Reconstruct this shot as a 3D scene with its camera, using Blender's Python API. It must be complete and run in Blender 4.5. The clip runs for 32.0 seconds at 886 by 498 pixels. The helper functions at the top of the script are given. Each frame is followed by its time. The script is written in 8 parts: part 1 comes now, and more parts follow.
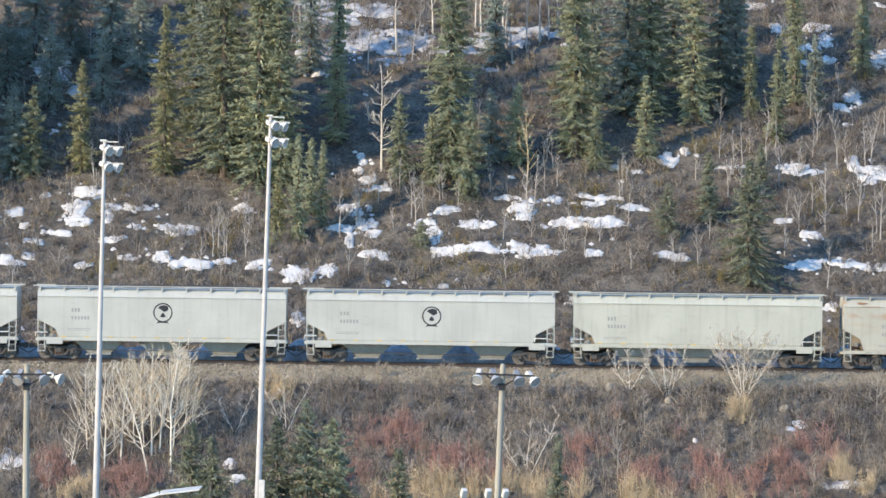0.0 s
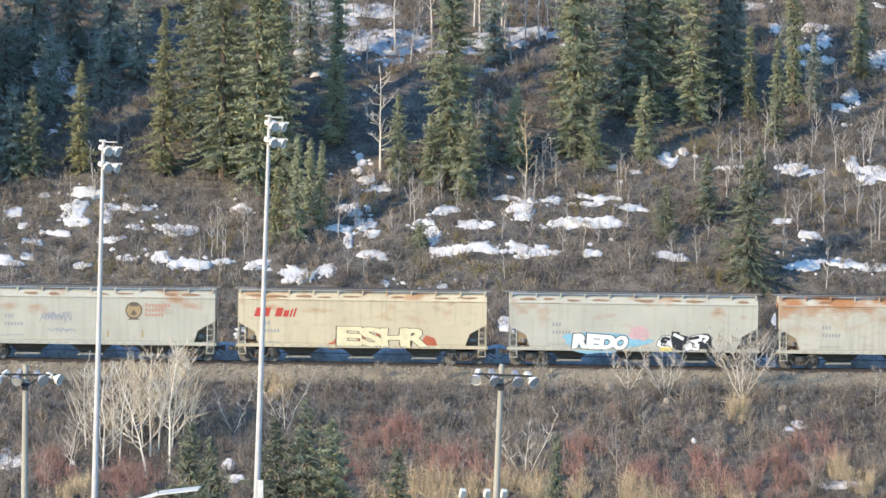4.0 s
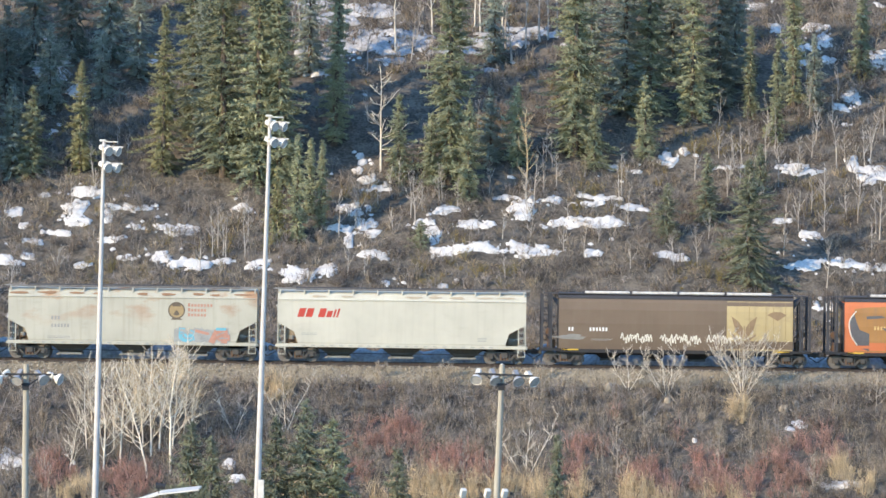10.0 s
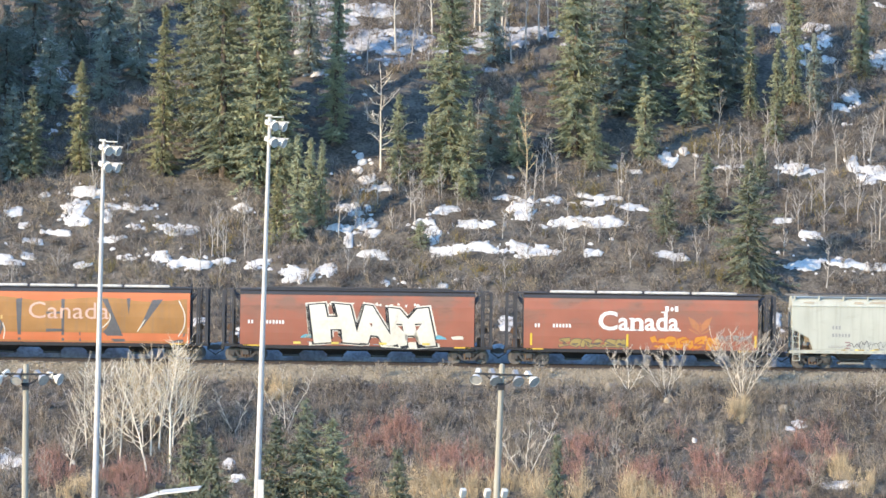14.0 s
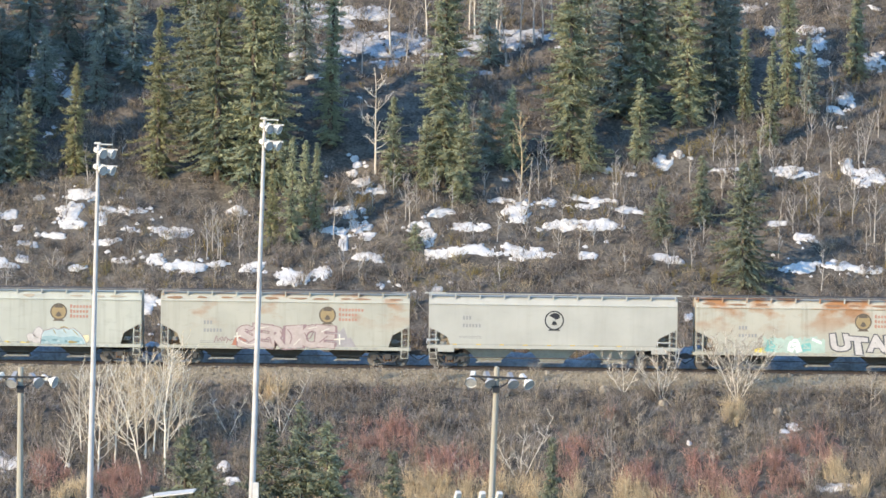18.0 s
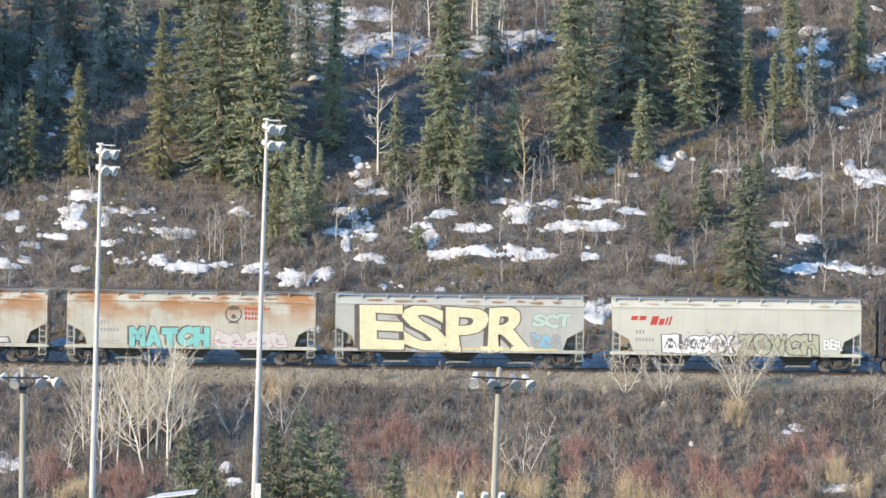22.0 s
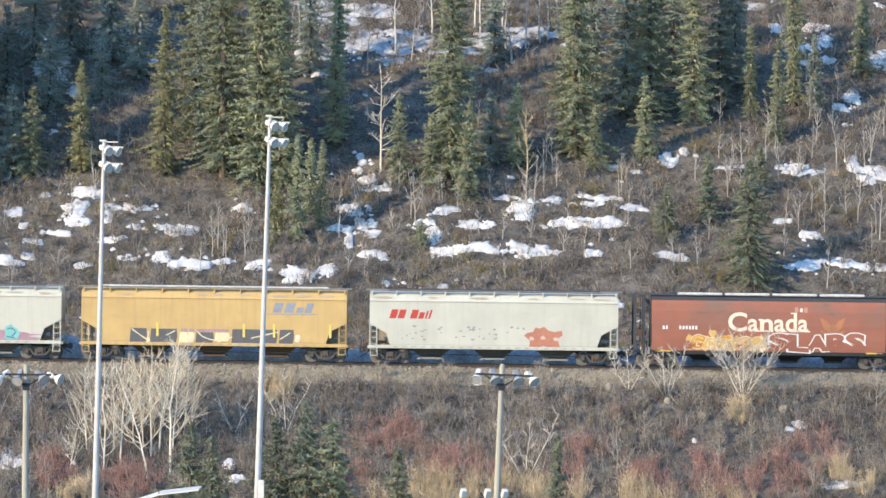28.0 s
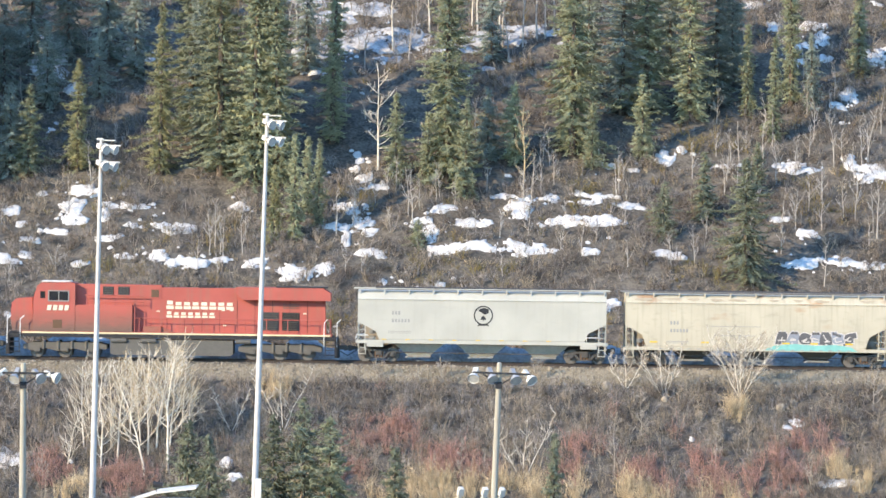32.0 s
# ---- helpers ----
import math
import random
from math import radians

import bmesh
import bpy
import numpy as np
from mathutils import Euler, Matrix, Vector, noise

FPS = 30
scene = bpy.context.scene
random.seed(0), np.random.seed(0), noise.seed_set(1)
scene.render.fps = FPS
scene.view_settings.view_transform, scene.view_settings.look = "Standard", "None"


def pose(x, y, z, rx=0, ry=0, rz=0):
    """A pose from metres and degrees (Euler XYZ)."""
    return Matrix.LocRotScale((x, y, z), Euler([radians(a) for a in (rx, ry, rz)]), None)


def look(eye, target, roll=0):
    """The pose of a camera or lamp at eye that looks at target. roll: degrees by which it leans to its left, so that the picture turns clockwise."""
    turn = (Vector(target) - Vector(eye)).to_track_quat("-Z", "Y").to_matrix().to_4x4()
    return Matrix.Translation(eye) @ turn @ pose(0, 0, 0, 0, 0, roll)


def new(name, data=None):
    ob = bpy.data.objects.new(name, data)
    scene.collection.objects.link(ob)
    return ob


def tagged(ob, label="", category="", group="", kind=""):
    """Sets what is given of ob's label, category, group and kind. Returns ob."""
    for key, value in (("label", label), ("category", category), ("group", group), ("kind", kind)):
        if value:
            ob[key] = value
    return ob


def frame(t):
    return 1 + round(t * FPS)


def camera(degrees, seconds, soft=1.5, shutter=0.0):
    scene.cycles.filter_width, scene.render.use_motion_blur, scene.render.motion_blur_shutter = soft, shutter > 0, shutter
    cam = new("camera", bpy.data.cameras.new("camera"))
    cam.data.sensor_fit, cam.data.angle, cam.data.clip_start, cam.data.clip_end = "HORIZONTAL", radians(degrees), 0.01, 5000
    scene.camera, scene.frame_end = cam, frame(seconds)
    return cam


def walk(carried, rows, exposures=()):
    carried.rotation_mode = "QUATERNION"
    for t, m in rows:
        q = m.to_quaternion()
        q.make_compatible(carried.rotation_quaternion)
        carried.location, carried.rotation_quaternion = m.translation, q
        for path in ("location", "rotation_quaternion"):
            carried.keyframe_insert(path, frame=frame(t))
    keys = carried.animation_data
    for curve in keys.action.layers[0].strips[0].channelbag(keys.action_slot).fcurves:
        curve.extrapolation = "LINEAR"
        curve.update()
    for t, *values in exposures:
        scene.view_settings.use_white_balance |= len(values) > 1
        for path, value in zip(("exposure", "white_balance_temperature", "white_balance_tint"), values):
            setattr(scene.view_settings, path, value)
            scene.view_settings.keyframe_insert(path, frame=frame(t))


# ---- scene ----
# ---- camera: a long lens on a stand, trembling a little in the wind ----
cam = camera(11.18, 32.0, soft=1.58)
EYE = (0.0, -300.0, 10.0)


def aim(right, down):
    """The pose of the camera with its picture shifted by so many fine steps."""
    return look(EYE, (-right / 26.7, 0.0, 7.565 + down / 26.7), 0.75)


SHAKE_A = ((0.0, 1.2, 0.0), (0.5, 3.8, 2.4), (1.0, 0.0, 1.5), (1.5, 0.0, 1.7), (2.0, 2.0, 1.9), (2.5, 6.8, 0.2), (3.0, 4.1, -1.5), (3.5, -1.2, 0.0),
           (5.5, 0.2, 0.7), (6.0, 0.3, 0.0), (6.5, 1.5, -0.3), (7.0, 1.7, -1.5), (7.5, 1.7, -3.1), (8.0, 0.0, -2.4), (8.5, 0.0, -2.0), (9.0, 0.0, -3.6),
           (9.5, 1.5, -1.3), (10.0, 0.0, 0.0), (10.5, -0.2, 1.4), (11.0, -2.2, 2.9), (11.5, 0.0, -1.9), (12.0, 0.5, 1.2), (12.5, -2.6, 2.0),
           (13.0, 1.5, 2.2), (13.5, -0.3, 1.2), (14.0, -0.3, -0.3), (14.5, 0.5, 1.7))
SHAKE_B = ((16.5, -3.4, 2.7), (17.0, -8.5, 2.9), (17.5, -8.7, 3.1), (18.0, -9.4, 4.8), (18.5, -9.2, 4.8), (19.0, -4.1, 3.8), (19.5, -4.4, 4.3),
           (20.0, -6.1, 5.3), (20.5, -4.9, 7.3), (21.0, -5.9, 7.0), (21.5, -6.1, 7.7), (22.0, -5.1, 6.1), (22.5, -3.1, 4.8), (23.0, -1.3, 3.6),
           (23.5, 2.7, 0.5), (24.0, -2.9, 1.5), (24.5, 2.7, -3.1), (25.0, 2.2, -5.6), (25.5, 1.5, -1.7), (27.5, 1.4, -1.0), (28.0, 0.2, 0.3),
           (28.5, -0.5, 2.6), (29.0, -0.5, 0.2), (29.5, 0.3, 1.0), (30.0, -0.2, -1.5), (30.5, 1.4, -0.5), (31.0, 1.5, -3.1), (31.5, -2.2, -1.9), (32.0, -4.8, -2.4))
walk(cam, [(t, aim(a, b)) for t, a, b in SHAKE_A + SHAKE_B], exposures=((0.0, 1.61, 7150, 13), (5.0, 1.69, 7250, 13), (10.0, 1.72, 7350, 13), (13.0, 1.92, 7350, 13), (17.0, 1.75, 7550, 13), (23.0, 1.68, 7250, 13), (28.0, 1.72, 7250, 13), (30.0, 1.91, 7400, 13), (32.0, 1.95, 7400, 13)))

# ---- daylight: a low spring sun behind the camera and to its left ----
SUN_WAY = Vector((-7.0, -4.9, 3.65)).normalized()
world = bpy.data.worlds.new("sky")
scene.world = world
world.use_nodes = True
sky = world.node_tree.nodes.new("ShaderNodeTexSky")
sky.sky_type, sky.sun_disc = "NISHITA", False
sky.sun_elevation, sky.sun_rotation = math.asin(SUN_WAY.z), math.atan2(SUN_WAY.x, SUN_WAY.y)
sky.altitude, sky.air_density, sky.dust_density, sky.ozone_density = 1100, 1.75, 0.0, 9.6
back = world.node_tree.nodes["Background"]
back.inputs["Strength"].default_value = 0.15
world.node_tree.links.new(sky.outputs[0], back.inputs["Color"])
sun = new("sun", bpy.data.lights.new("sun", "SUN"))
sun.data.energy, sun.data.angle, sun.data.color = 2.0, radians(0.53), (1.0, 0.86, 0.64)
sun.matrix_world = look(SUN_WAY * 500, (0, 0, 0))


# ---- materials ----
def shade(name, colour, other=None, rough=0.7, metal=0.0, fine=8.0, coarse=0.6, mix=0.5, bump=0.0, island=0.0, each=0.0, spec=0.4, stretch=(1, 1, 1), thin=0.0):
    """A node material: two colours mixed by noise at two scales; island and each vary the brightness by loose piece and by object."""
    m = bpy.data.materials.new(name)
    m.use_nodes = True
    n, l = m.node_tree.nodes, m.node_tree.links
    b = n["Principled BSDF"]
    b.inputs["Roughness"].default_value, b.inputs["Metallic"].default_value = rough, metal
    b.inputs["Specular IOR Level"].default_value = spec
    other = other or tuple(c * 0.75 for c in colour)
    place = n.new("ShaderNodeTexCoord")
    size = n.new("ShaderNodeMapping")
    size.inputs["Scale"].default_value = stretch
    l.new(place.outputs["Object"], size.inputs["Vector"])
    a, c = n.new("ShaderNodeTexNoise"), n.new("ShaderNodeTexNoise")
    a.inputs["Scale"].default_value, c.inputs["Scale"].default_value = fine, coarse
    a.inputs["Detail"].default_value, c.inputs["Detail"].default_value = 4, 3
    for t in (a, c):
        l.new(size.outputs[0], t.inputs["Vector"])
    add = n.new("ShaderNodeMath")
    add.operation = "ADD"
    l.new(a.outputs[0], add.inputs[0]), l.new(c.outputs[0], add.inputs[1])
    span = n.new("ShaderNodeMapRange")
    span.inputs["From Min"].default_value, span.inputs["From Max"].default_value = 1.0 - mix * 0.5, 1.0 + mix * 0.5
    l.new(add.outputs[0], span.inputs["Value"])
    blend = n.new("ShaderNodeMix")
    blend.data_type = "RGBA"
    blend.inputs["A"].default_value, blend.inputs["B"].default_value = (*colour, 1), (*other, 1)
    l.new(span.outputs[0], blend.inputs["Factor"])
    out = blend.outputs["Result"]
    for amount, kind, socket in ((island, "ShaderNodeNewGeometry", "Random Per Island"), (each, "ShaderNodeObjectInfo", "Random")):
        if amount:
            source, wide, hsv = n.new(kind), n.new("ShaderNodeMapRange"), n.new("ShaderNodeHueSaturation")
            wide.inputs["To Min"].default_value, wide.inputs["To Max"].default_value = 1 - amount, 1 + amount
            l.new(source.outputs[socket], wide.inputs["Value"])
            l.new(wide.outputs[0], hsv.inputs["Value"])
            l.new(out, hsv.inputs["Color"])
            out = hsv.outputs[0]
    l.new(out, b.inputs["Base Color"])
    if thin:
        soft, both = n.new("ShaderNodeBsdfTranslucent"), n.new("ShaderNodeMixShader")
        both.inputs[0].default_value = thin
        l.new(out, soft.inputs["Color"])
        l.new(b.outputs[0], both.inputs[1]), l.new(soft.outputs[0], both.inputs[2])
        l.new(both.outputs[0], n["Material Output"].inputs["Surface"])
    if bump:
        k = n.new("ShaderNodeBump")
        k.inputs["Strength"].default_value, k.inputs["Distance"].default_value = bump, 0.05
        l.new(a.outputs[0], k.inputs["Height"])
        l.new(k.outputs[0], b.inputs["Normal"])
    return m


M = {}
M["earth"] = shade("earth", (0.058, 0.051, 0.043), (0.164, 0.142, 0.114), 0.95, fine=5.0, coarse=0.7, mix=0.4, bump=1.0, spec=0.1)
M["ballast"] = shade("ballast", (0.18, 0.148, 0.10), (0.31, 0.258, 0.18), 0.95, fine=7.0, coarse=0.5, bump=1.0, spec=0.2)
M["stone"] = shade("stone", (0.21, 0.178, 0.135), (0.34, 0.295, 0.23), 0.9, fine=6, island=0.45, spec=0.2)
M["grey_snow"] = shade("grey_snow", (0.46, 0.46, 0.45), (0.26, 0.25, 0.24), 0.8, fine=5.0, coarse=1.1, mix=0.4, bump=0.4, spec=0.2)
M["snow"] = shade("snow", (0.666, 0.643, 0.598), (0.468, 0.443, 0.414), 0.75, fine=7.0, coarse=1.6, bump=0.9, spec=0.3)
M["twig"] = shade("twig", (0.242, 0.206, 0.17), (0.128, 0.105, 0.09), 0.9, fine=0.8, coarse=0.15, island=0.6, spec=0.1)
M["twig_grey"] = shade("twig_grey", (0.279, 0.249, 0.223), (0.135, 0.117, 0.107), 0.9, fine=0.8, coarse=0.15, island=0.6, spec=0.1)
M["twig_red"] = shade("twig_red", (0.36, 0.195, 0.157), (0.262, 0.168, 0.137), 0.8, fine=1.2, coarse=0.3, island=0.6, spec=0.2)
M["pale_brush"] = shade("pale_brush", (0.33, 0.275, 0.21), (0.21, 0.175, 0.135), 0.9, fine=0.8, coarse=0.2, island=0.6, spec=0.1)
M["straw"] = shade("straw", (0.4, 0.316, 0.209), (0.296, 0.232, 0.152), 0.9, fine=1.2, coarse=0.3, island=0.55, spec=0.1)
M["tall_straw"] = shade("tall_straw", (0.56, 0.43, 0.27), (0.40, 0.31, 0.20), 0.9, fine=1.2, coarse=0.3, island=0.45, spec=0.1)
M["moss"] = shade("moss", (0.17, 0.145, 0.068), (0.221, 0.162, 0.072), 0.9, fine=1.2, coarse=0.3, island=0.35, spec=0.1)
M["needles_blue"] = shade("needles_blue", (0.325, 0.356, 0.288), (0.201, 0.238, 0.207), 0.75, fine=1.6, coarse=0.3, island=0.18, each=0.2, spec=0.25, thin=0.24)
M["needles"] = shade("needles", (0.380, 0.389, 0.237), (0.240, 0.262, 0.170), 0.75, fine=1.6, coarse=0.3, island=0.18, each=0.2, spec=0.25, thin=0.24)
M["needles_gold"] = shade("needles_gold", (0.358, 0.339, 0.178), (0.234, 0.232, 0.132), 0.75, fine=1.6, coarse=0.3, island=0.18, each=0.15, spec=0.25, thin=0.24)
M["needles_deep"] = shade("needles_deep", (0.243, 0.255, 0.169), (0.144, 0.160, 0.112), 0.75, fine=1.6, coarse=0.3, island=0.18, each=0.15, spec=0.2, thin=0.24)
M["bark"] = shade("bark", (0.16, 0.13, 0.105), (0.10, 0.08, 0.065), 0.95, fine=6, bump=0.6, spec=0.1)
M["pale_bark"] = shade("pale_bark", (0.76, 0.69, 0.58), (0.56, 0.49, 0.39), 0.85, fine=5, coarse=1.5, island=0.25, spec=0.2)
M["grey_bark"] = shade("grey_bark", (0.46, 0.42, 0.37), (0.30, 0.265, 0.23), 0.9, fine=5, coarse=1.5, island=0.25, spec=0.1)
M["white_bark"] = shade("white_bark", (0.80, 0.73, 0.61), (0.60, 0.53, 0.42), 0.85, fine=5, coarse=1.5, island=0.2, spec=0.2)
M["straw_bark"] = shade("straw_bark", (0.425, 0.365, 0.295), (0.306, 0.259, 0.207), 0.9, fine=3, coarse=1.0, island=0.3, spec=0.1)
M["gold_twig"] = shade("gold_twig", (0.57, 0.437, 0.266), (0.442, 0.34, 0.209), 0.9, fine=3, coarse=1.0, island=0.3, spec=0.1)


# ---- building blocks ----
def mesh_of(name, verts, faces, material, smooth=False):
    """A mesh from arrays of points and of equal-sided faces."""
    verts, faces = np.asarray(verts, np.float32), np.asarray(faces, np.int32)
    me = bpy.data.meshes.new(name)
    count, sides = faces.shape
    me.vertices.add(len(verts)), me.loops.add(count * sides), me.polygons.add(count)
    me.vertices.foreach_set("co", verts.ravel())
    me.loops.foreach_set("vertex_index", faces.ravel())
    me.polygons.foreach_set("loop_start", np.arange(0, count * sides, sides, dtype=np.int32))
    me.polygons.foreach_set("use_smooth", np.full(count, smooth))
    me.update(calc_edges=True)
    me.materials.append(material)
    return me


def under(ob, parent, m=None):
    ob.parent = parent
    if m is not None:
        ob.matrix_local = m
    return ob


def spikes(base, tip, radius):
    """Tapered three-sided twigs from base points to tip points, as one set of points and triangles."""
    base, tip, radius = np.asarray(base, float), np.asarray(tip, float), np.asarray(radius, float)
    way = tip - base
    way /= np.linalg.norm(way, axis=1, keepdims=True) + 1e-9
    side = np.cross(way, np.where(np.abs(way[:, 2:3]) < 0.9, [[0, 0, 1.0]], [[1.0, 0, 0]]))
    side /= np.linalg.norm(side, axis=1, keepdims=True) + 1e-9
    other = np.cross(way, side)
    ring = [base + radius[:, None] * (math.cos(a) * side + math.sin(a) * other) for a in (0.0, 2.0944, 4.1888)]
    verts = np.stack(ring + [tip], axis=1).reshape(-1, 3)
    k = 4 * np.arange(len(base))[:, None, None]
    faces = (np.array([[0, 1, 3], [1, 2, 3], [2, 0, 3]])[None] + k).reshape(-1, 3)
    return verts, faces


def joined(sets):
    """Several (points, faces) pairs as one."""
    verts, faces, n = [], [], 0
    for v, f in sets:
        verts.append(v), faces.append(np.asarray(f) + n)
        n += len(v)
    return np.concatenate(verts), np.concatenate(faces)


def empty(name, m, label="", category="", group=""):
    ob = new(name)
    ob.empty_display_size = 0.3
    ob.matrix_world = m
    return tagged(ob, label, category, group)


PROFILE_Y = (-3000, -297, -200, -60, -22, -3.9, -3.4, 3.6, 6.0, 9.0, 60, 90, 170, 400, 3000)
PROFILE_Z = (8.3, 8.3, -10, -10, -9.6, -1.15, -1.1, -1.1, -1.2, -0.2, 30.4, 46, 80, 130, 160)


def lumps(x, y):
    """Gentle unevenness of the ground, -1 to 1."""
    return (np.sin(x * 0.21 + 1.3) * np.sin(y * 0.27 + 0.4) + 0.6 * np.sin(x * 0.53 + y * 0.31)
            + 0.4 * np.sin(x * 0.97 - y * 0.71 + 2.0)) / 2.0


def height(x, y):
    """The height of the ground at a place."""
    x, y = np.asarray(x, float), np.asarray(y, float)
    far = np.clip((np.abs(y) - 4.5) / 6, 0, 1)
    return np.interp(y, PROFILE_Y, PROFILE_Z) + 0.45 * far * lumps(x, y)


# ---- the ground: one sheet from the near bank over the railway bench and up the hill ----
xs = np.unique(np.concatenate([np.linspace(-3000, -60, 40), np.linspace(-60, 60, 131), np.linspace(60, 3000, 40)]))
ys = np.unique(np.concatenate([np.linspace(-3000, -300, 12), np.linspace(-300, -30, 60), np.linspace(-30, 64, 118), np.linspace(64, 400, 40), np.linspace(400, 3000, 10)]))
gx, gy = np.meshgrid(xs, ys)
gz = height(gx, gy) + np.where(np.abs(gx) < 60, 0.10, 0) * np.sin(gx * 3.1 + gy * 1.7) * np.sin(gy * 2.3 - gx * 0.9) * (np.abs(gy) > 4.5)
ri, ci = np.meshgrid(np.arange(len(ys) - 1), np.arange(len(xs) - 1), indexing="ij")
q = (ri * len(xs) + ci).ravel()
ground = new("ground", mesh_of("ground", np.stack([gx, gy, gz], -1).reshape(-1, 3), np.stack([q, q + 1, q + 1 + len(xs), q + len(xs)], 1), M["earth"], True))
tagged(ground, "brown earth and leaf litter on a steep hillside and bank", "ground", kind="structure")


# ---- snow left in hollows ----
SNOW_1 = ((-25.73, 27.05, 1.16, 0.6), (-26.41, 25.55, 0.99, 1.0), (-26.28, 24.05, 1.11, 0.4), (-24.1, 24.65, 0.39, 0.6), (-22.37, 25.9, 1.81, 0.45), (-19.09, 23.75, 1.44, 0.65), (-14.45, 26.25, 0.79, 0.5),
    (-17.88, 19.2, 1.42, 0.64), (-19.72, 19.9, 0.84, 0.74), (-15.53, 20.05, 0.81, 0.44), (-13.1, 19.35, 0.97, 0.59), (-10.27, 18.4, 1.29, 0.88), (-8.17, 18.65, 0.58, 0.78), (-30.67, 19.55, 0.97, 0.54),
    (-29.26, 20.25, 0.58, 0.3), (-30.85, 25.25, 0.59, 0.45), (-30.09, 23.75, 0.52, 0.35), (-27.59, 22.95, 1.04, 0.3), (-29.11, 21.95, 0.72, 0.35), (-22.18, 23.4, 0.52, 0.3), (-23.48, 21.95, 1.04, 0.35),
    (-22.33, 20.05, 0.71, 0.3), (-25.27, 19.45, 0.65, 0.25), (-28.89, 27.25, 0.46, 0.25))
SNOW_2 = ((-5.67, 25.1, 0.75, 1.14), (-6.69, 22.6, 0.33, 1.01), (-5.02, 23.65, 0.52, 0.51), (-4.96, 20.85, 1.03, 0.45), (-6.72, 26.25, 0.97, 0.68), (-7.45, 23.8, 0.93, 0.51), (-5.79, 29.8, 0.76, 0.46),
    (-6.35, 30.9, 0.46, 0.35), (-4.81, 28.5, 1.06, 0.4), (0.0, 25.7, 1.35, 0.46), (2.45, 24.3, 1.71, 0.51), (5.71, 26.3, 0.82, 1.48), (4.7, 27.8, 0.9, 0.34), (7.76, 27.45, 0.83, 0.34),
    (11.26, 28.15, 1.36, 0.46), (8.74, 24.9, 1.72, 0.57), (11.49, 24.8, 1.57, 0.62), (10.42, 27.35, 0.98, 0.4), (13.88, 27.0, 1.28, 0.34), (-1.6, 24.3, 1.04, 0.34), (-0.78, 23.05, 0.56, 0.73),
    (0.64, 21.35, 1.66, 0.51), (2.85, 21.6, 1.26, 0.51), (5.87, 21.7, 2.66, 0.73))
SNOW_3 = ((-3.97, 17.75, 0.4, 0.33), (-0.0, 17.65, 0.4, 0.22), (10.68, 21.4, 0.81, 0.34), (16.27, 20.85, 1.18, 0.39), (12.4, 32.05, 0.84, 0.41), (14.04, 31.7, 0.53, 0.29), (16.57, 32.75, 0.8, 0.7),
    (17.64, 33.45, 0.42, 0.35), (20.88, 31.8, 0.99, 0.23), (25.47, 32.3, 1.22, 0.35), (26.46, 31.6, 1.37, 0.35), (31.57, 30.95, 1.44, 1.16), (24.16, 25.05, 0.82, 0.28), (26.5, 23.7, 0.82, 0.45),
    (25.83, 20.05, 1.4, 0.56), (28.66, 20.45, 1.69, 0.45), (31.07, 20.55, 0.44, 0.56), (30.02, 32.2, 0.53, 0.93))
SNOW_4 = ((24.06, 53.5, 0.81, 0.68), (25.39, 50.25, 0.48, 0.61), (28.43, 50.05, 1.05, 0.55), (29.11, 48.6, 0.64, 0.79), (27.8, 47.4, 0.88, 0.49), (29.24, 46.25, 0.68, 0.36), (27.1, 45.4, 0.56, 0.3),
    (32.66, 45.9, 1.27, 0.91), (30.65, 41.35, 0.78, 0.84), (29.82, 39.95, 0.62, 0.48), (33.75, 53.4, 0.65, 0.31), (29.86, 37.8, 0.31, 0.24))
SNOW_5 = ((-8.18, 47.35, 2.31, 0.55), (-5.81, 47.9, 3.2, 0.79), (-2.04, 48.05, 1.2, 0.85), (-10.51, 45.85, 1.11, 0.42), (-4.26, 46.35, 1.83, 0.42), (-6.49, 49.0, 1.6, 0.43), (-8.19, 47.85, 1.44, 0.36),
    (-4.31, 48.55, 1.36, 0.49), (-2.77, 47.9, 1.12, 0.61), (-6.01, 47.05, 1.99, 0.36), (-9.87, 46.1, 1.43, 0.48), (-8.77, 45.45, 1.19, 0.3), (2.66, 47.4, 1.44, 0.49), (2.01, 46.25, 0.8, 0.36),
    (6.15, 49.5, 2.01, 0.31), (-6.57, 52.05, 1.21, 0.62), (-4.36, 51.35, 0.89, 0.55), (-10.11, 52.9, 1.13, 0.49), (-0.37, 46.1, 1.11, 0.3), (3.43, 44.25, 0.79, 0.3), (-4.24, 45.35, 1.43, 0.3),
    (-7.4, 50.45, 1.21, 0.31), (-1.89, 46.8, 0.8, 0.36), (-23.45, 45.7, 0.87, 0.48), (-30.08, 45.1, 1.35, 2.05), (-24.69, 45.05, 0.55, 0.3), (-9.76, 43.05, 1.18, 0.48), (-29.18, 35.55, 0.54, 0.29),
    (4.92, 30.35, 0.38, 0.29), (-6.05, 31.9, 0.3, 0.29), (-6.19, 32.7, 0.27, 0.29))
